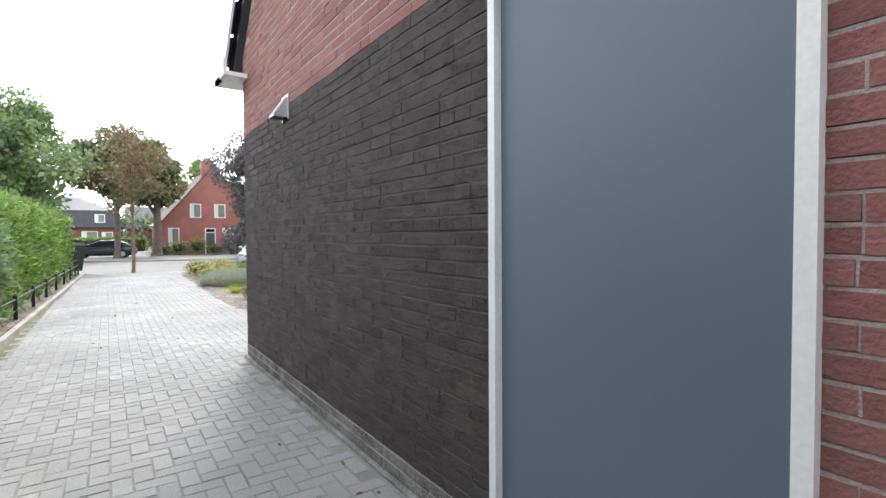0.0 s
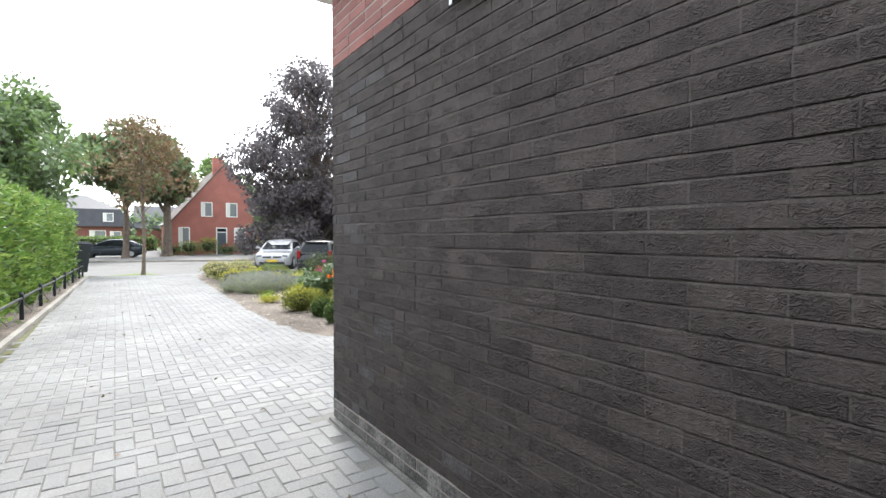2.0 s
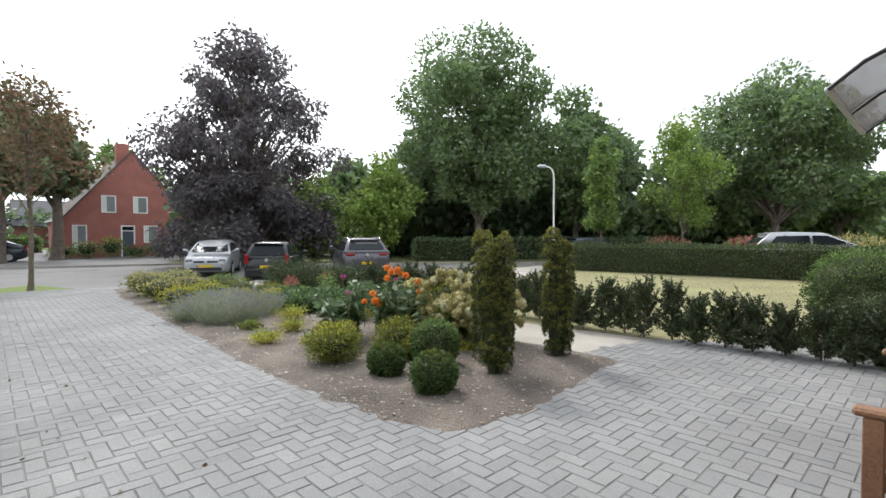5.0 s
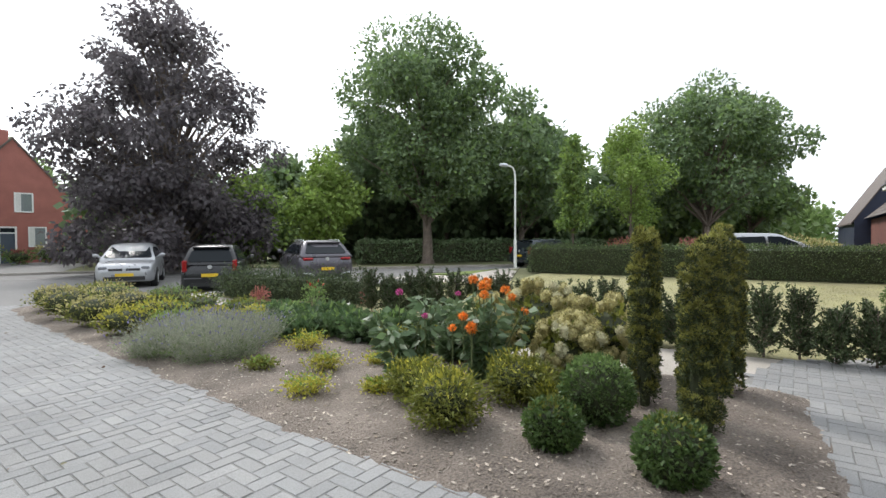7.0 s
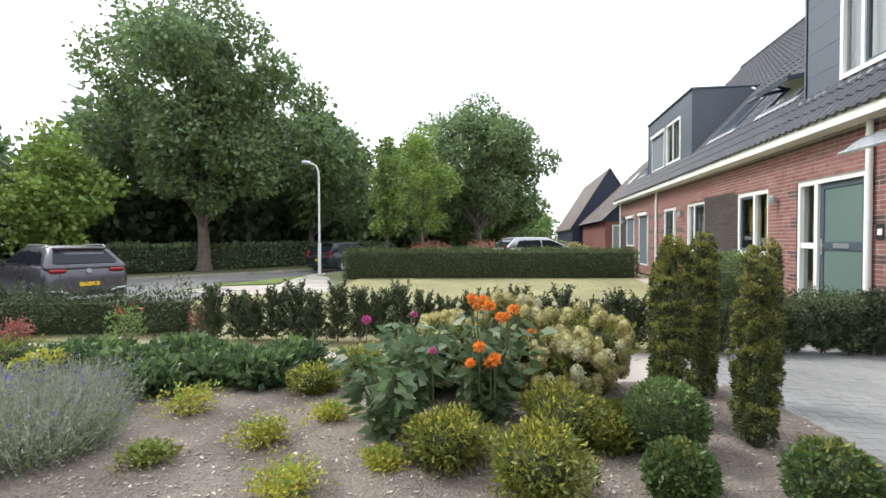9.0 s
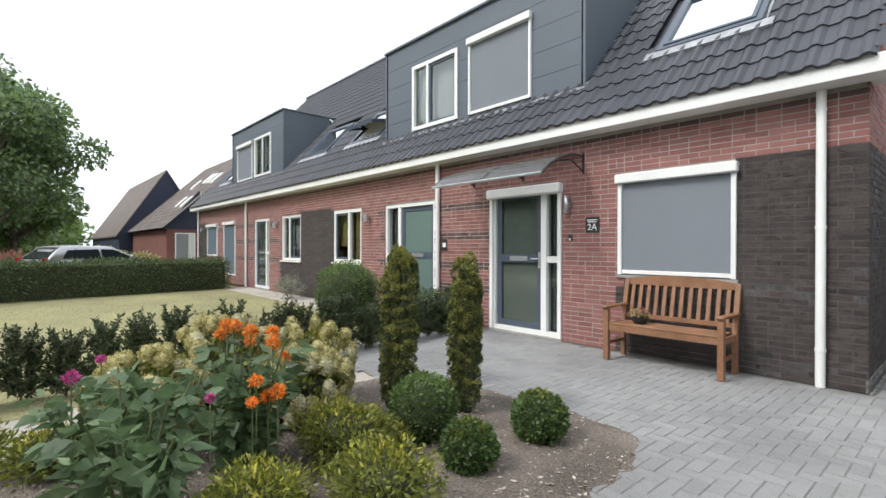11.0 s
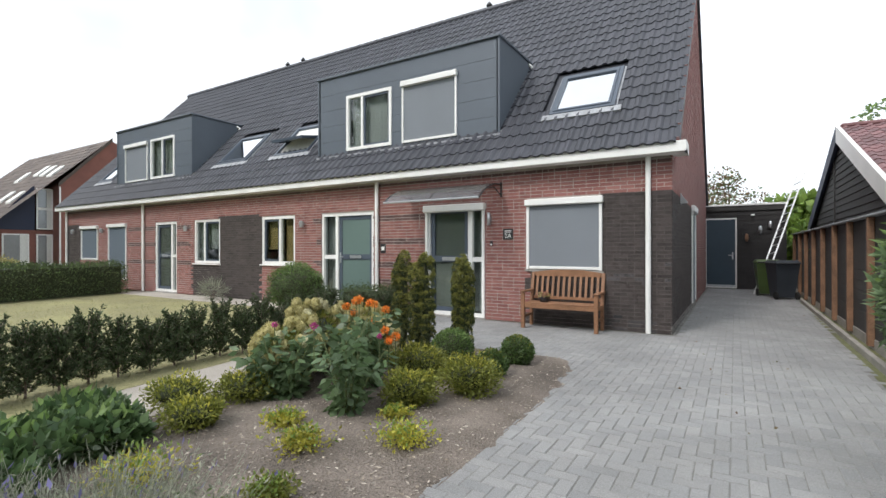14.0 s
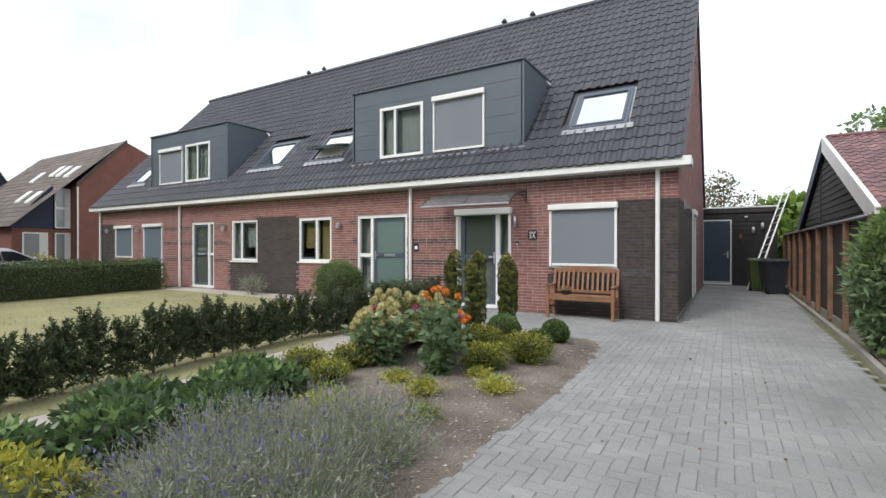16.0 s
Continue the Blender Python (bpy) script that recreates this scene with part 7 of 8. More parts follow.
def gable_house(name, label, x0, x1, y0, y1, eave, ridge, wallm, roofm, along="y"):
    """Ridge along y (gables face the drive) or along x."""
    h = thing(name, label, "house", (0, 0, -0.3 if y0 > 20 else 0.0))
    bm = bmesh.new()
    if along == "y":
        xm = (x0 + x1) / 2
        a = [bm.verts.new((x, y0, z)) for x, z in ((x0, 0), (x1, 0), (x1, eave), (xm, ridge - 0.15), (x0, eave))]
        b = [bm.verts.new((v.co.x, y1, v.co.z)) for v in a]
    else:
        ym = (y0 + y1) / 2
        a = [bm.verts.new((x0, y, z)) for y, z in ((y0, 0), (y1, 0), (y1, eave), (ym, ridge - 0.15), (y0, eave))]
        b = [bm.verts.new((x1, v.co.y, v.co.z)) for v in a]
    bm.faces.new(a)
    bm.faces.new(b[::-1])
    for i in range(5):
        bm.faces.new((a[i], b[i], b[(i + 1) % 5], a[(i + 1) % 5]))
    part("wall", bm, wallm, h)
    for s in (0, 1):
        bm = bmesh.new()
        if along == "y":
            xe = (x0 - 0.2, x1 + 0.2)[s]
            xm = (x0 + x1) / 2
            k = (ridge - eave) / ((x1 - x0) / 2)
            p = [(xe, y0 - 0.1, eave - 0.2 * k * 0.9), (xe, y1 + 0.1, eave - 0.2 * k * 0.9), (xm, y1 + 0.1, ridge), (xm, y0 - 0.1, ridge)]
        else:
            ye = (y0 - 0.2, y1 + 0.2)[s]
            ym = (y0 + y1) / 2
            k = (ridge - eave) / ((y1 - y0) / 2)
            p = [(x0 - 0.1, ye, eave - 0.2 * k * 0.9), (x1 + 0.1, ye, eave - 0.2 * k * 0.9), (x1 + 0.1, ym, ridge), (x0 - 0.1, ym, ridge)]
        t = [bm.verts.new(q) for q in p]
        l_ = [bm.verts.new((q[0], q[1], q[2] - 0.14)) for q in p]
        bm.faces.new(t)
        bm.faces.new(l_[::-1])
        for i in range(4):
            bm.faces.new((t[i], t[(i + 1) % 4], l_[(i + 1) % 4], l_[i]))
        part("roof", bm, roofm, h)
    return h


rh = gable_house("red_house", "red brick house with a steep gable and white windows", 4.75, 12.95, 47.3, 58, 2.9, 7.9, M["render_red"], M["tile_brown"])
rh.location.x = -0.85
for x0, x1, z0, z1 in ((6.9, 7.8, 3.2, 4.45), (8.85, 9.8, 3.2, 4.45), (5.2, 6.05, 0.35, 2.3), (9.5, 10.45, 1.0, 2.3)):
    far_window(rh, x0, x1, z0, z1, 47.3)
dd_ = thing("door", "", "")
dd_.parent = rh
boxes("frame", M["white"], dd_, (8.05, 8.15, 47.24, 47.3, 0, 2.3), (8.85, 8.95, 47.24, 47.3, 0, 2.3), (8.15, 8.85, 47.24, 47.3, 2.2, 2.3), (8.15, 8.85, 47.24, 47.3, 1.85, 1.93))
boxes("leaf", M["frame_dark"], dd_, (8.15, 8.85, 47.27, 47.29, 0, 1.85))
boxes("pane", M["car_glass"], dd_, (8.15, 8.85, 47.27, 47.29, 1.93, 2.2))
boxes("chimney", M["render_red"], rh, (7.95, 8.75, 47.7, 48.4, 6.9, 8.35), bevel=0.02)
boxes("rear_wing", M["render_red"], rh, (12.951, 15.5, 50, 56, 0, 2.8))
boxes("gutter", M["white"], rh, (4.5, 4.62, 47.2, 58, 2.62, 2.74))

wh = thing("bungalow", "dark tiled house with a mansard roof and white windows", "house", (0, 0, -0.3))
boxes("wall", M["brick_nb"], wh, (-8.5, 1.6, 76.2, 86, 0, 3.0))
bm = bmesh.new()
v = [bm.verts.new(q) for q in ((-9, 75.8, 2.8), (2.1, 75.8, 2.8), (2.1, 86.4, 2.8), (-9, 86.4, 2.8), (-8.2, 76.4, 5.0), (0.6, 76.4, 5.0), (0.6, 85.8, 5.0), (-8.2, 85.8, 5.0), (-4.6, 80.5, 6.9), (-3.0, 80.5, 6.9))]
for f in ((0, 1, 5, 4), (1, 2, 6, 5), (2, 3, 7, 6), (3, 0, 4, 7), (4, 5, 9, 8), (5, 6, 9), (6, 7, 8, 9), (7, 4, 8), (0, 3, 2, 1)):
    bm.faces.new([v[i] for i in f])
part("roof", bm, M["tile"], wh)
for x0, x1, z0, z1, yy in ((-2.6, -0.9, 0.7, 2.3, 76.2), (-0.5, 0.7, 0.4, 2.2, 76.2), (-8.0, -5.6, 3.7, 4.8, 76.1), (-1.2, -0.1, 3.4, 4.5, 75.9), (-6.5, -4.5, 0.8, 2.2, 76.2)):
    far_window(wh, x0, x1, z0, z1, yy)
bgh = gable_house("far_house", "far grey roofed house between the trees", 2.6, 9.5, 88, 96, 3.0, 6.4, M["brick_nb"], M["tile"], "x")

nb = thing("neighbour_row", "brick row house with a long brown roof and a glazed stairwell", "house", (0, 0, 0))
nb.location.y = -1.3
NX = 36.8
bm = bmesh.new()
a = [bm.verts.new((NX, y, z)) for y, z in ((-7.5, 0), (1.5, 0), (1.5, 5.35), (-1.5, 8.75), (-7.5, 6.2))]
b = [bm.verts.new((NX + 14, q.co.y, q.co.z)) for q in a]
bm.faces.new(a)
bm.faces.new(b[::-1])
for i in range(5):
    bm.faces.new((a[i], b[i], b[(i + 1) % 5], a[(i + 1) % 5]))
part("wall", bm, M["brick_nb"], nb)
Q, _ = tile_quads(NX - 0.1, NX + 14, 4.9, 2.6, -1.5, 8.85, 0.8, 0.45, 0.02, False)
merged("roof_tiles", Q, M["tile_brown"], nb, 2)
bm = bmesh.new()
for x in (NX - 0.12,):
    p = [(1.55, 5.3), (-1.5, 8.72), (-1.5, 8.95), (1.55, 5.55)]
    a = [bm.verts.new((x, q[0], q[1])) for q in p]
    b = [bm.verts.new((x + 0.1, q[0], q[1])) for q in p]
    bm.faces.new(a)
    bm.faces.new(b[::-1])
    for i in range(4):
        bm.faces.new((a[i], b[i], b[(i + 1) % 4], a[(i + 1) % 4]))
part("verge", bm, M["tile_brown"], nb)
bm = bmesh.new()
v = [bm.verts.new((NX + 1.0, y, z)) for y, z in ((2.4, 2.55), (2.4, 5.35), (1.8, 5.4), (1.8, 2.55), (4.75, 2.55))]
bm.faces.new([v[0], v[4], v[1]])
u_ = [bm.verts.new((NX + 1.2, q.co.y, q.co.z)) for q in (v[0], v[4], v[1])]
bm.faces.new(u_[::-1])
part("gable_board", bm, M["navy"], nb, "navy boarded gable")
boxes("lower_wall", M["brick_nb"], nb, (NX + 1.0, NX + 13.9, 1.501, 4.5, 0, 2.54))
for (y0, y1, z0, z1) in ((1.5, 2.35, 0.3, 2.3), (1.5, 2.35, 2.6, 3.9), (1.5, 2.35, 3.9, 5.2), (2.7, 4.0, 0.2, 2.3)):
    far_window(nb, y0, y1, z0, z1, NX + 1.0 - 0.02 if y0 > 1.6 else NX + 0.95, "x")
boxes("downpipe", M["white"], nb, (NX - 0.06, NX - 0.0, 1.42, 1.5, 0, 5.3))
for (x, f0) in ((NX + 1.5, 0.55), (NX + 3.2, 0.58), (NX + 4.6, 0.6), (NX + 2.0, 0.25), (NX + 4.0, 0.27), (NX + 7.0, 0.55)):
    ya, za = 4.9 - 6.4 * f0, 2.6 + 6.25 * f0
    bm = bmesh.new()
    v = [bm.verts.new(q) for q in ((x, ya, za + 0.16), (x + 0.8, ya, za + 0.16), (x + 0.8, ya - 0.75, za + 0.9), (x, ya - 0.75, za + 0.9))]
    u_ = [bm.verts.new((q.co.x, q.co.y, q.co.z - 0.12)) for q in v]
    bm.faces.new(v)
    for i in range(4):
        bm.faces.new((v[i], v[(i + 1) % 4], u_[(i + 1) % 4], u_[i]))
    part("roof_window", bm, M["curtain"], nb, "pale roof window")
far_window(nb, -5.6, -4.9, 5.0, 6.1, NX - 0.02, "x")
far_window(nb, -1.9, -1.3, 0.9, 2.3, NX - 0.02, "x")
nb2 = gable_house("neighbour_row", "further row house with a navy boarded gable", NX + 14.2, NX + 34, -3.2, 4.2, 2.6, 8.5, M["navy"], M["tile_brown"], "x")


# ---- roof tiles of the row ----
Q, dims = tile_quads(XS - 0.08, XE + 0.12, EY + 0.02, EZ + 0.0, RY, RZ, 0.2, 0.34, 0.022)
per = 8
T_ = Q.reshape(-1, per, 4, 3)
ctr = T_.mean((1, 2))
cut = [(4.2, 9.25, 5.48), (14.5, 19.22, 5.48)]


def hidden(c):
    for a_, b_, zt in cut:
        if a_ < c[0] < b_ and c[2] < zt + 0.0 and c[1] < 4.80:
            return True
    for a_, b_, u_, v_ in ((2.04, 3.42, 3.72, 4.7), (12.15, 13.7, 3.72, 4.7), (9.65, 11.15, 3.72, 4.7), (19.9, 21.1, 3.86, 4.7)):
        if a_ < c[0] < b_ and u_ < c[1] < v_:
            return True
    return False


keepers = np.array([not hidden(c) for c in ctr])
T_, ctr = T_[keepers], ctr[keepers]
order = np.argsort(np.hypot(ctr[:, 0] - 1.0, ctr[:, 1] - 5.4))
near, rest = order[:300], order[300:]
base = ctr[near[0]]
me = None
for i in near:
    if me is None:
        V, Fc, seen = [], [], {}
        for q in T_[i]:
            f = []
            for p_ in q:
                kx = tuple(round(float(c_), 4) for c_ in (p_ - ctr[i]))
                if kx not in seen:
                    seen[kx] = len(V)
                    V.append(kx)
                f.append(seen[kx])
            Fc.append(f)
        me = bpy.data.meshes.new("roof_tile")
        me.from_pydata(V, [], Fc)
        me.materials.append(M["tile_piece"])
    o = new("roof_tile", me)
    o.parent = roof
    o.location = ctr[i]
merged("roof_tiles", T_[rest].reshape(-1, 4, 3), M["tile"], roof)
rd = thing("roof_ridge", "row of dark ridge tiles", "", kind="structure")
bm = bmesh.new()
x = XS - 0.1
while x < XE + 0.1:
    tube(bm, [(x, RY, RZ + 0.0), (x + 0.40, RY, RZ + 0.0)], [0.12, 0.11], 8)
    x += 0.385
part("ridge_tiles", bm, M["tile"], rd)["kind"] = "stuff"
bm = bmesh.new()
for k in range(22):
    a_ = k / 22
    y_, z_ = EY + (RY - EY) * a_, EZ + (RZ - EZ) * a_
    y2, z2 = EY + (RY - EY) * (a_ + 1 / 22), EZ + (RZ - EZ) * (a_ + 1 / 22)
    v = [bm.verts.new(q) for q in ((XS - 0.13, y_, z_ + 0.075), (XS - 0.04, y_, z_ + 0.085), (XS - 0.04, y2, z2 + 0.06), (XS - 0.13, y2, z2 + 0.05), (XS - 0.13, y_ , z_ - 0.13), (XS - 0.13, y2, z2 - 0.13))]
    bm.faces.new(v[:4])
    bm.faces.new((v[0], v[3], v[5], v[4]))
part("verge_tiles", bm, M["tile"], rd)["kind"] = "stuff"


# ---- brick faces ----
def brick_list(u0, u1, z0, z1, holes, rg, zone, gap=0.01):
    """u range, z range and zone of each brick face on a wall, in courses of 62.5 mm with mixed headers."""
    out = []
    for k in range(int(round(z0 / 0.0625)), int(z1 / 0.0625)):
        za, zb = k * 0.0625 + 0.0055, k * 0.0625 + 0.057
        u = u0 - (0.11 if k % 2 else 0.0)
        head = k % 2
        while u < u1:
            L = 0.1 if (rg.random() < 0.18) else 0.21
            segs = [(max(u + 0.005, u0), min(u + L + 0.005, u1))]
            for h in holes:
                if h[2] < zb - 0.01 and h[3] > za + 0.01:
                    nx_ = []
                    for s0, s1 in segs:
                        if h[1] <= s0 or h[0] >= s1:
                            nx_.append((s0, s1))
                        else:
                            if h[0] - s0 > 0.02:
                                nx_.append((s0, h[0]))
                            if s1 - h[1] > 0.02:
                                nx_.append((h[1], s1))
                    segs = nx_
            for s0, s1 in segs:
                if s1 - s0 > 0.02:
                    out.append((s0, s1, za, zb, zone((s0 + s1) / 2, (za + zb) / 2, rg)))
            u += L + gap
    return out


def brick_faces(s0, s1, za, zb, place, rg, out):
    j = rg.uniform(-0.0025, 0.0025, 9)
    f = [place(s0 + j[0] * 0.6, za + j[1] * 0.6, j[8]), place(s1 + j[2] * 0.6, za + j[3] * 0.6, j[8]), place(s1 + j[4] * 0.6, zb + j[5] * 0.6, j[8]), place(s0 + j[6] * 0.6, zb + j[7] * 0.6, j[8])]
    b = [place(s0 - 0.001, za - 0.001, -0.02), place(s1 + 0.001, za - 0.001, -0.02), place(s1 + 0.001, zb + 0.001, -0.02), place(s0 - 0.001, zb + 0.001, -0.02)]
    out.append((f, b))


def bricks_mesh(name, items, mat, parent):
    V, Fc = [], []
    for f, b in items:
        n = len(V)
        V += f + b
        Fc += [(n, n + 1, n + 2, n + 3), (n, n + 4, n + 5, n + 1), (n + 1, n + 5, n + 6, n + 2), (n + 2, n + 6, n + 7, n + 3), (n + 3, n + 7, n + 4, n)]
    me = bpy.data.meshes.new(name)
    me.from_pydata(V, [], Fc)
    me.materials.append(mat)
    o = new(name, me)
    o.parent = parent
    o["kind"] = "stuff"
    return o


rb = np.random.default_rng(21)
ZMAT = {"r": "brick_red", "d": "brick_dark", "s": "brick_darkened", "p": "brick_limed", "e": "brick_pale"}


def zone_front(u, z, rg):
    if u < 2.235 and z < ZD:
        return "e" if 0.75 < z < 1.1 and rg.random() < 0.2 or (z < 0.2 and rg.random() < 0.3) else "d"
    if u < 3.57 and z < 0.94:
        return "d"
    if 10.88 < u < 12.65 and z < ZD - 0.02:
        return "d"
    if 12.6 < u < 14.0 and z < 0.9:
        return "d"
    if u > 21.1 and z < ZD:
        return "d"
    if 5.76 < u < 8.9 and any(abs(z - q) < 0.07 for q in (0.62, 0.98, 1.5, 1.98)):
        return "s"
    if 14.1 < u < 17.7 and any(abs(z - q) < 0.06 for q in (0.92, 1.48, 1.98)):
        return "s"
    # courses just below the gutter take the darker brick as well
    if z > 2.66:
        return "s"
    return "r"


def zone_side(u, z, rg):
    if z < 0.125 and u > 1.3:
        return "p"
    if 1.31 < u and z < ZD:
        return "e" if (YF - 0.75 < u and rg.random() < 0.16) or (z < 0.25 and rg.random() < 0.1) else "d"
    return "r"


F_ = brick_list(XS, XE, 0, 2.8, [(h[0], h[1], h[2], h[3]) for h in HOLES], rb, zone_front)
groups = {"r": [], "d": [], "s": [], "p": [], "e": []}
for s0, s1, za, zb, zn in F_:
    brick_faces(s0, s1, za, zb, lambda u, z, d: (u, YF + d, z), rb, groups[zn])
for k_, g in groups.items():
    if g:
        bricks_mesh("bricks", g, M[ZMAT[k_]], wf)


def gable_top(u):
    return roof_z(u) - 0.12


S_ = brick_list(DEPTH, YF, 0, 8.4, [(SHUT[0], SHUT[1], SHUT[2], SHUT[3] + 0.13)], rb, zone_side, 0.006)
S_ = [q for q in S_ if q[3] < gable_top(max(q[0], q[1]) if (q[0] + q[1]) / 2 > RY else min(q[0], q[1]))]
# the stretch beside which the walk begins is laid brick by brick
S_.sort(key=lambda q: abs((q[0] + q[1]) / 2 - 2.9) * 0.6 + abs(q[2] - 1.2))
near_b, rest_b = [q for q in S_ if q[4] == "d" and q[1] - q[0] > 0.2][:300], None
ids = {id(q) for q in near_b}
groups = {"r": [], "d": [], "s": [], "p": [], "e": []}
for q in S_:
    if id(q) not in ids:
        brick_faces(q[0], q[1], q[2], q[3], lambda u, z, d: (XS - d, u, z), rb, groups[q[4]])
for k_, g in groups.items():
    if g:
        bricks_mesh("bricks", g, M[ZMAT[k_]], ws)
protos = []
for i in range(6):
    it = []
    brick_faces(-0.105, 0.105, -0.026, 0.026, lambda u, z, d: (-d, u, z), rb, it)
    f, b = it[0]
    me = bpy.data.meshes.new("brick")
    V = f + b
    me.from_pydata(V, [], [(0, 1, 2, 3), (0, 4, 5, 1), (1, 5, 6, 2), (2, 6, 7, 3), (3, 7, 4, 0)])
    me.materials.append(M["brick_dark_piece"])
    protos.append(me)
for i, q in enumerate(near_b):
    o = new("brick", protos[int(rb.integers(0, 6))])
    o.parent = ws
    o.location = (XS, (q[0] + q[1]) / 2, (q[2] + q[3]) / 2)
boxes("footing", M["cement_old"], ws, (XS - 0.035, XS - 0.003, 1.35, YF, -0.05, 0.012), bevel=0.006)


def fillets(items, place, mat, parent, slot, pad, rg):
    """Mortar nearly flush with the bricks; a thin uneven slot stays open under each brick."""
    V, Fc = [], []

    def q4(u0, u1, a0, a1, z1):
        n = len(V)
        V.extend([place(u0, a0, -0.0016), place(u1, a1, -0.0016), place(u1, z1, -0.0016), place(u0, z1, -0.0016)])
        Fc.append((n, n + 1, n + 2, n + 3))
    for s0, s1, za, zb, _z in items:
        e0, e1 = rg.uniform(0.2, 1.4, 2) * slot
        n = len(V)
        top = zb + 0.011
        V.extend([place(s0 - pad, zb - 0.001, -0.0016), place(s1 + pad, zb - 0.001, -0.0016), place(s1 + pad, top - e1, -0.0016), place(s0 - pad, top - e0, -0.0016)])
        Fc.append((n, n + 1, n + 2, n + 3))
        q4(s1 - 0.0005, s1 + 2 * pad, za, za, zb)
    me = bpy.data.meshes.new("mortar_joints")
    me.from_pydata(V, [], Fc)
    me.materials.append(mat)
    o = new("mortar_joints", me)
    o.parent = parent
    o["kind"] = "stuff"


fillets([q for q in F_ if q[4] in "de" and q[3] < ZD], lambda u, z, d: (u, YF + d, z), M["mortar_dark"], wf, 0.003, 0.005, rb)
fillets([q for q in F_ if q[4] in "rs"], lambda u, z, d: (u, YF + d, z), M["mortar"], wf, 0.0015, 0.005, rb)
fillets([q for q in S_ if q[4] in "de" and q[3] < ZD], lambda u, z, d: (XS - d, u, z), M["mortar_dark"], ws, 0.006, 0.003, rb)
fillets([q for q in S_ if q[4] in "rp"], lambda u, z, d: (XS - d, u, z), M["mortar"], ws, 0.0015, 0.003, rb)


# ---- clinkers ----
U = 0.094
pv = []
for i in range(int(-1.2 / U), int(7.0 / U)):
    for j in range(int(-5.6 / U), int(22.6 / U)):
        k_ = (i - j) % 4
        if k_ == 0:
            cx, cy, w_, l_ = (i + 1) * U, (j + 0.5) * U, 2 * U, U
        elif k_ == 3:
            cx, cy, w_, l_ = (i + 0.5) * U, (j + 1) * U, U, 2 * U
        else:
            continue
        if inside(cx, cy, DRIVE) and edge_dist(cx, cy, BED) < 0.2 and cx < XS - 0.08 + (10 if cy > YF + 0.1 else 0) and (cy > 5.25 or cx < XS - 0.06):
            pv.append((cx, cy, w_, l_))
pv.sort(key=lambda q: math.hypot(q[0] - 0.9, (q[1] - 4.6) * 0.7))


def paver_verts(w_, l_, rg):
    a_, b_ = w_ / 2 - 0.0026, l_ / 2 - 0.0026
    t_ = rg.uniform(-0.0015, 0.0015, 4)
    top = [(-a_ + 0.004, -b_ + 0.004, t_[0]), (a_ - 0.004, -b_ + 0.004, t_[1]), (a_ - 0.004, b_ - 0.004, t_[2]), (-a_ + 0.004, b_ - 0.004, t_[3])]
    low = [(-a_, -b_, -0.005), (a_, -b_, -0.005), (a_, b_, -0.005), (-a_, b_, -0.005)]
    return top, low


dv = [o for o in scene.objects if o.name == "driveway"][0]
V, Fc = [], []
for cx, cy, w_, l_ in pv[300:]:
    top, low = paver_verts(w_, l_, rb)
    n = len(V)
    dz = rb.uniform(-0.0015, 0.0015) - 0.002 + gz(cx, cy)
    V += [(p_[0] + cx, p_[1] + cy, p_[2] + dz) for p_ in top + low]
    Fc += [(n, n + 1, n + 2, n + 3), (n, n + 4, n + 5, n + 1), (n + 1, n + 5, n + 6, n + 2), (n + 2, n + 6, n + 7, n + 3), (n + 3, n + 7, n + 4, n)]
me = bpy.data.meshes.new("clinkers")
me.from_pydata(V, [], Fc)
me.materials.append(M["paver_far"])
o = new("clinkers", me)
o.parent = dv
o["kind"] = "stuff"
pm = {}
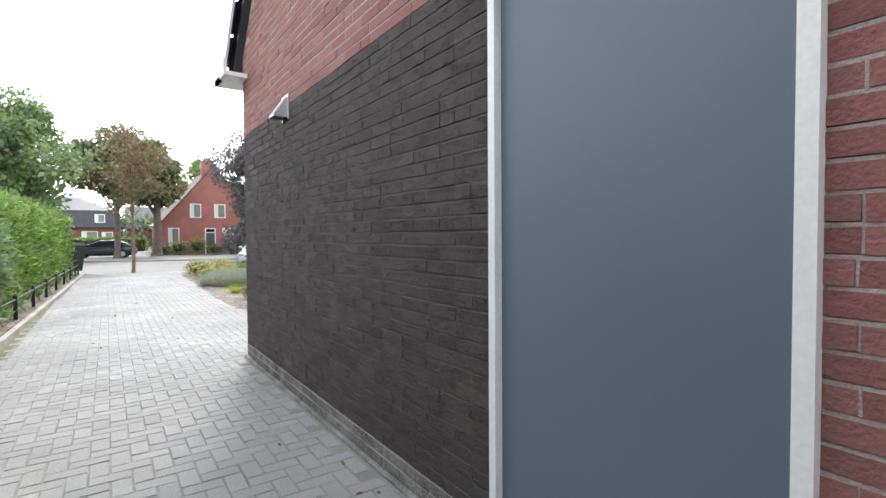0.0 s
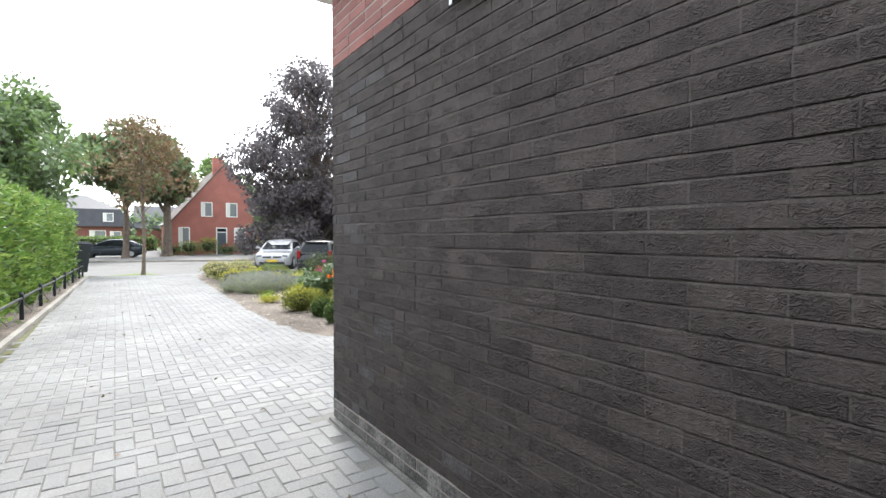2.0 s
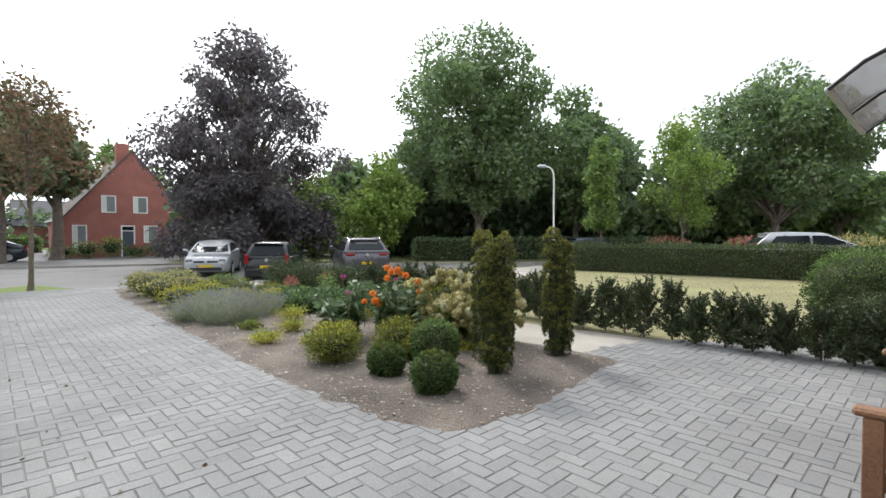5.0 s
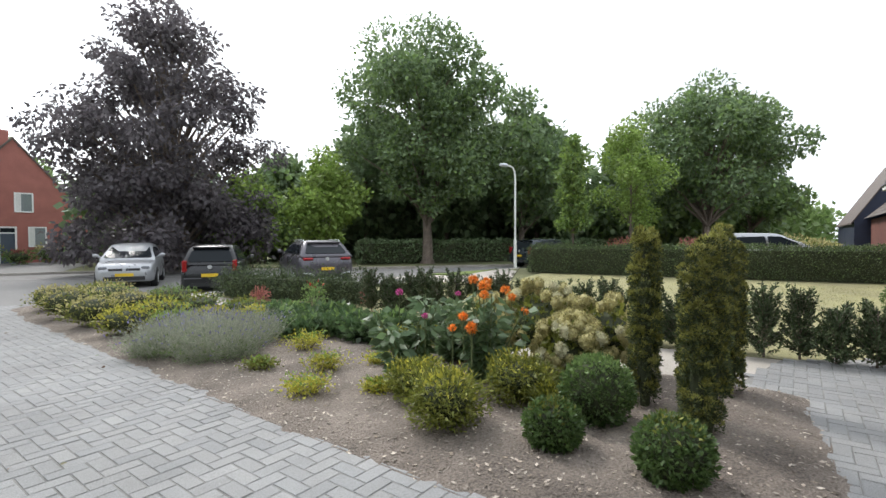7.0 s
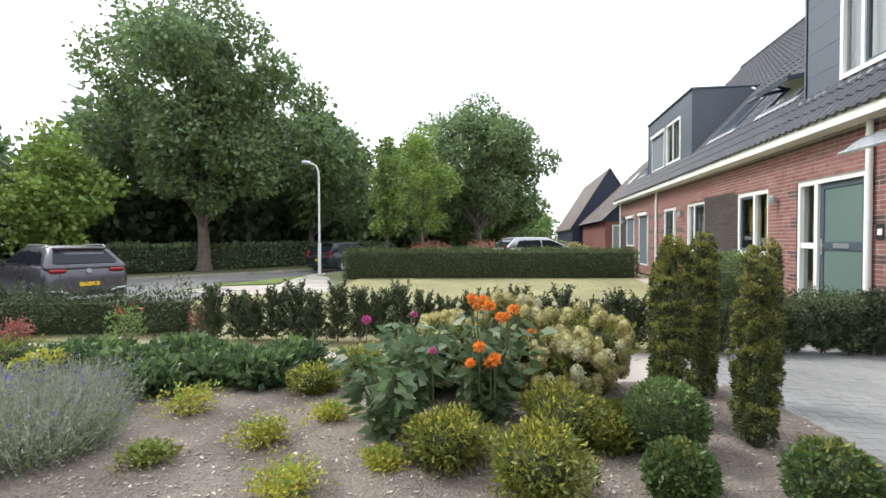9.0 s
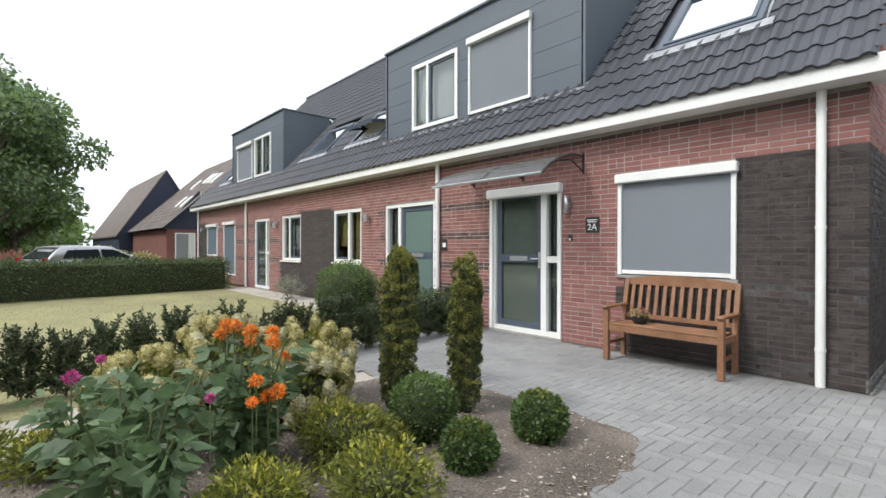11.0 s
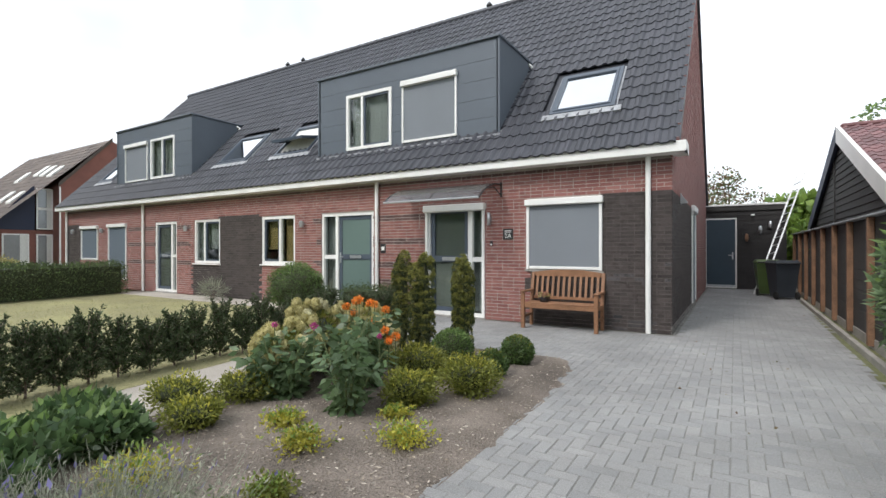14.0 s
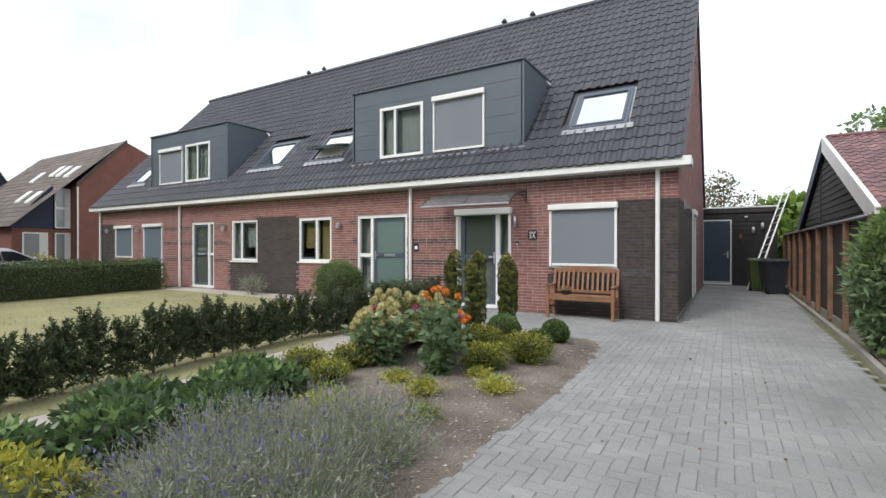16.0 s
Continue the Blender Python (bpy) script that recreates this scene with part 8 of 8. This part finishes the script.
for key in ("h", "v"):
    top, low = paver_verts(*((2 * U, U) if key == "h" else (U, 2 * U)), rb)
    me = bpy.data.meshes.new("clinker")
    me.from_pydata(top + low, [], [(0, 1, 2, 3), (0, 4, 5, 1), (1, 5, 6, 2), (2, 6, 7, 3), (3, 7, 4, 0)])
    me.materials.append(M["paver"])
    pm[key] = me
for cx, cy, w_, l_ in pv[:300]:
    o = new("clinker", pm["h" if w_ > l_ else "v"])
    o.parent = dv
    o.location = (cx, cy, rb.uniform(-0.0035, -0.0005))

# ---- chips and fallen leaves ----
rc = np.random.default_rng(31)
P = []
while len(P) < 9000:
    x, y = rc.uniform(1.7, 4.7), rc.uniform(7.5, 15)
    if inside(x, y, BED):
        P.append((x, y, bed_z(x, y) + rc.uniform(0.0, 0.008)))
P = np.array(P)
D = unit(np.concatenate([rc.normal(0, 1, (len(P), 2)), rc.normal(0.05, 0.15, (len(P), 1))], 1))
L_ = rc.uniform(0.006, 0.042, (len(P), 1))
s = np.stack([-D[:, 1], D[:, 0], rc.normal(0, 0.2, len(P))], 1)
o = quads("wood_chips", np.stack([P - D * L_ * 0.5, P + s * L_ * 0.25, P + D * L_ * 0.5, P - s * L_ * 0.25], 1), M["chip"])
tagged(o, "scattered pale wood chips and clods on the soil", "wood chips", "", "stuff")
P = np.stack([rc.uniform(-1.0, 1.7, 70), rc.uniform(1.5, 19, 70), np.full(70, 0.004)], 1)
D = unit(np.concatenate([rc.normal(0, 1, (70, 2)), np.full((70, 1), 0.12)], 1))
o = quads("fallen_leaves", leaves(rc, P, D, 0.035, 0.02, 0, 0.05), M["rust"])
tagged(o, "a few dry leaves fallen on the drive", "fallen leaves", "", "stuff")
P = []
while len(P) < 16000:
    x, y = rc.uniform(5.2, 16.5), rc.uniform(5.7, 18)
    P.append((x, y, -0.012))
P = np.array(P)
lawn = [(5.95, 8.3), (6.3, 6.0), (15.4, 6.1), (14.9, 14.6), (11.4, 14.0), (10.2, 16.0), (5.6, 18.2), (5.4, 12.5)]
P = P[[inside(p_[0], p_[1], lawn) for p_ in P]]
o = quads("grass_blades", leaves(rc, P, np.tile([0, 0, 1.0], (len(P), 1)), 0.035, 0.008, 0, 0.6), M["lawnblade"])
tagged(o, "short dry grass blades on the lawn", "grass", "", "stuff")
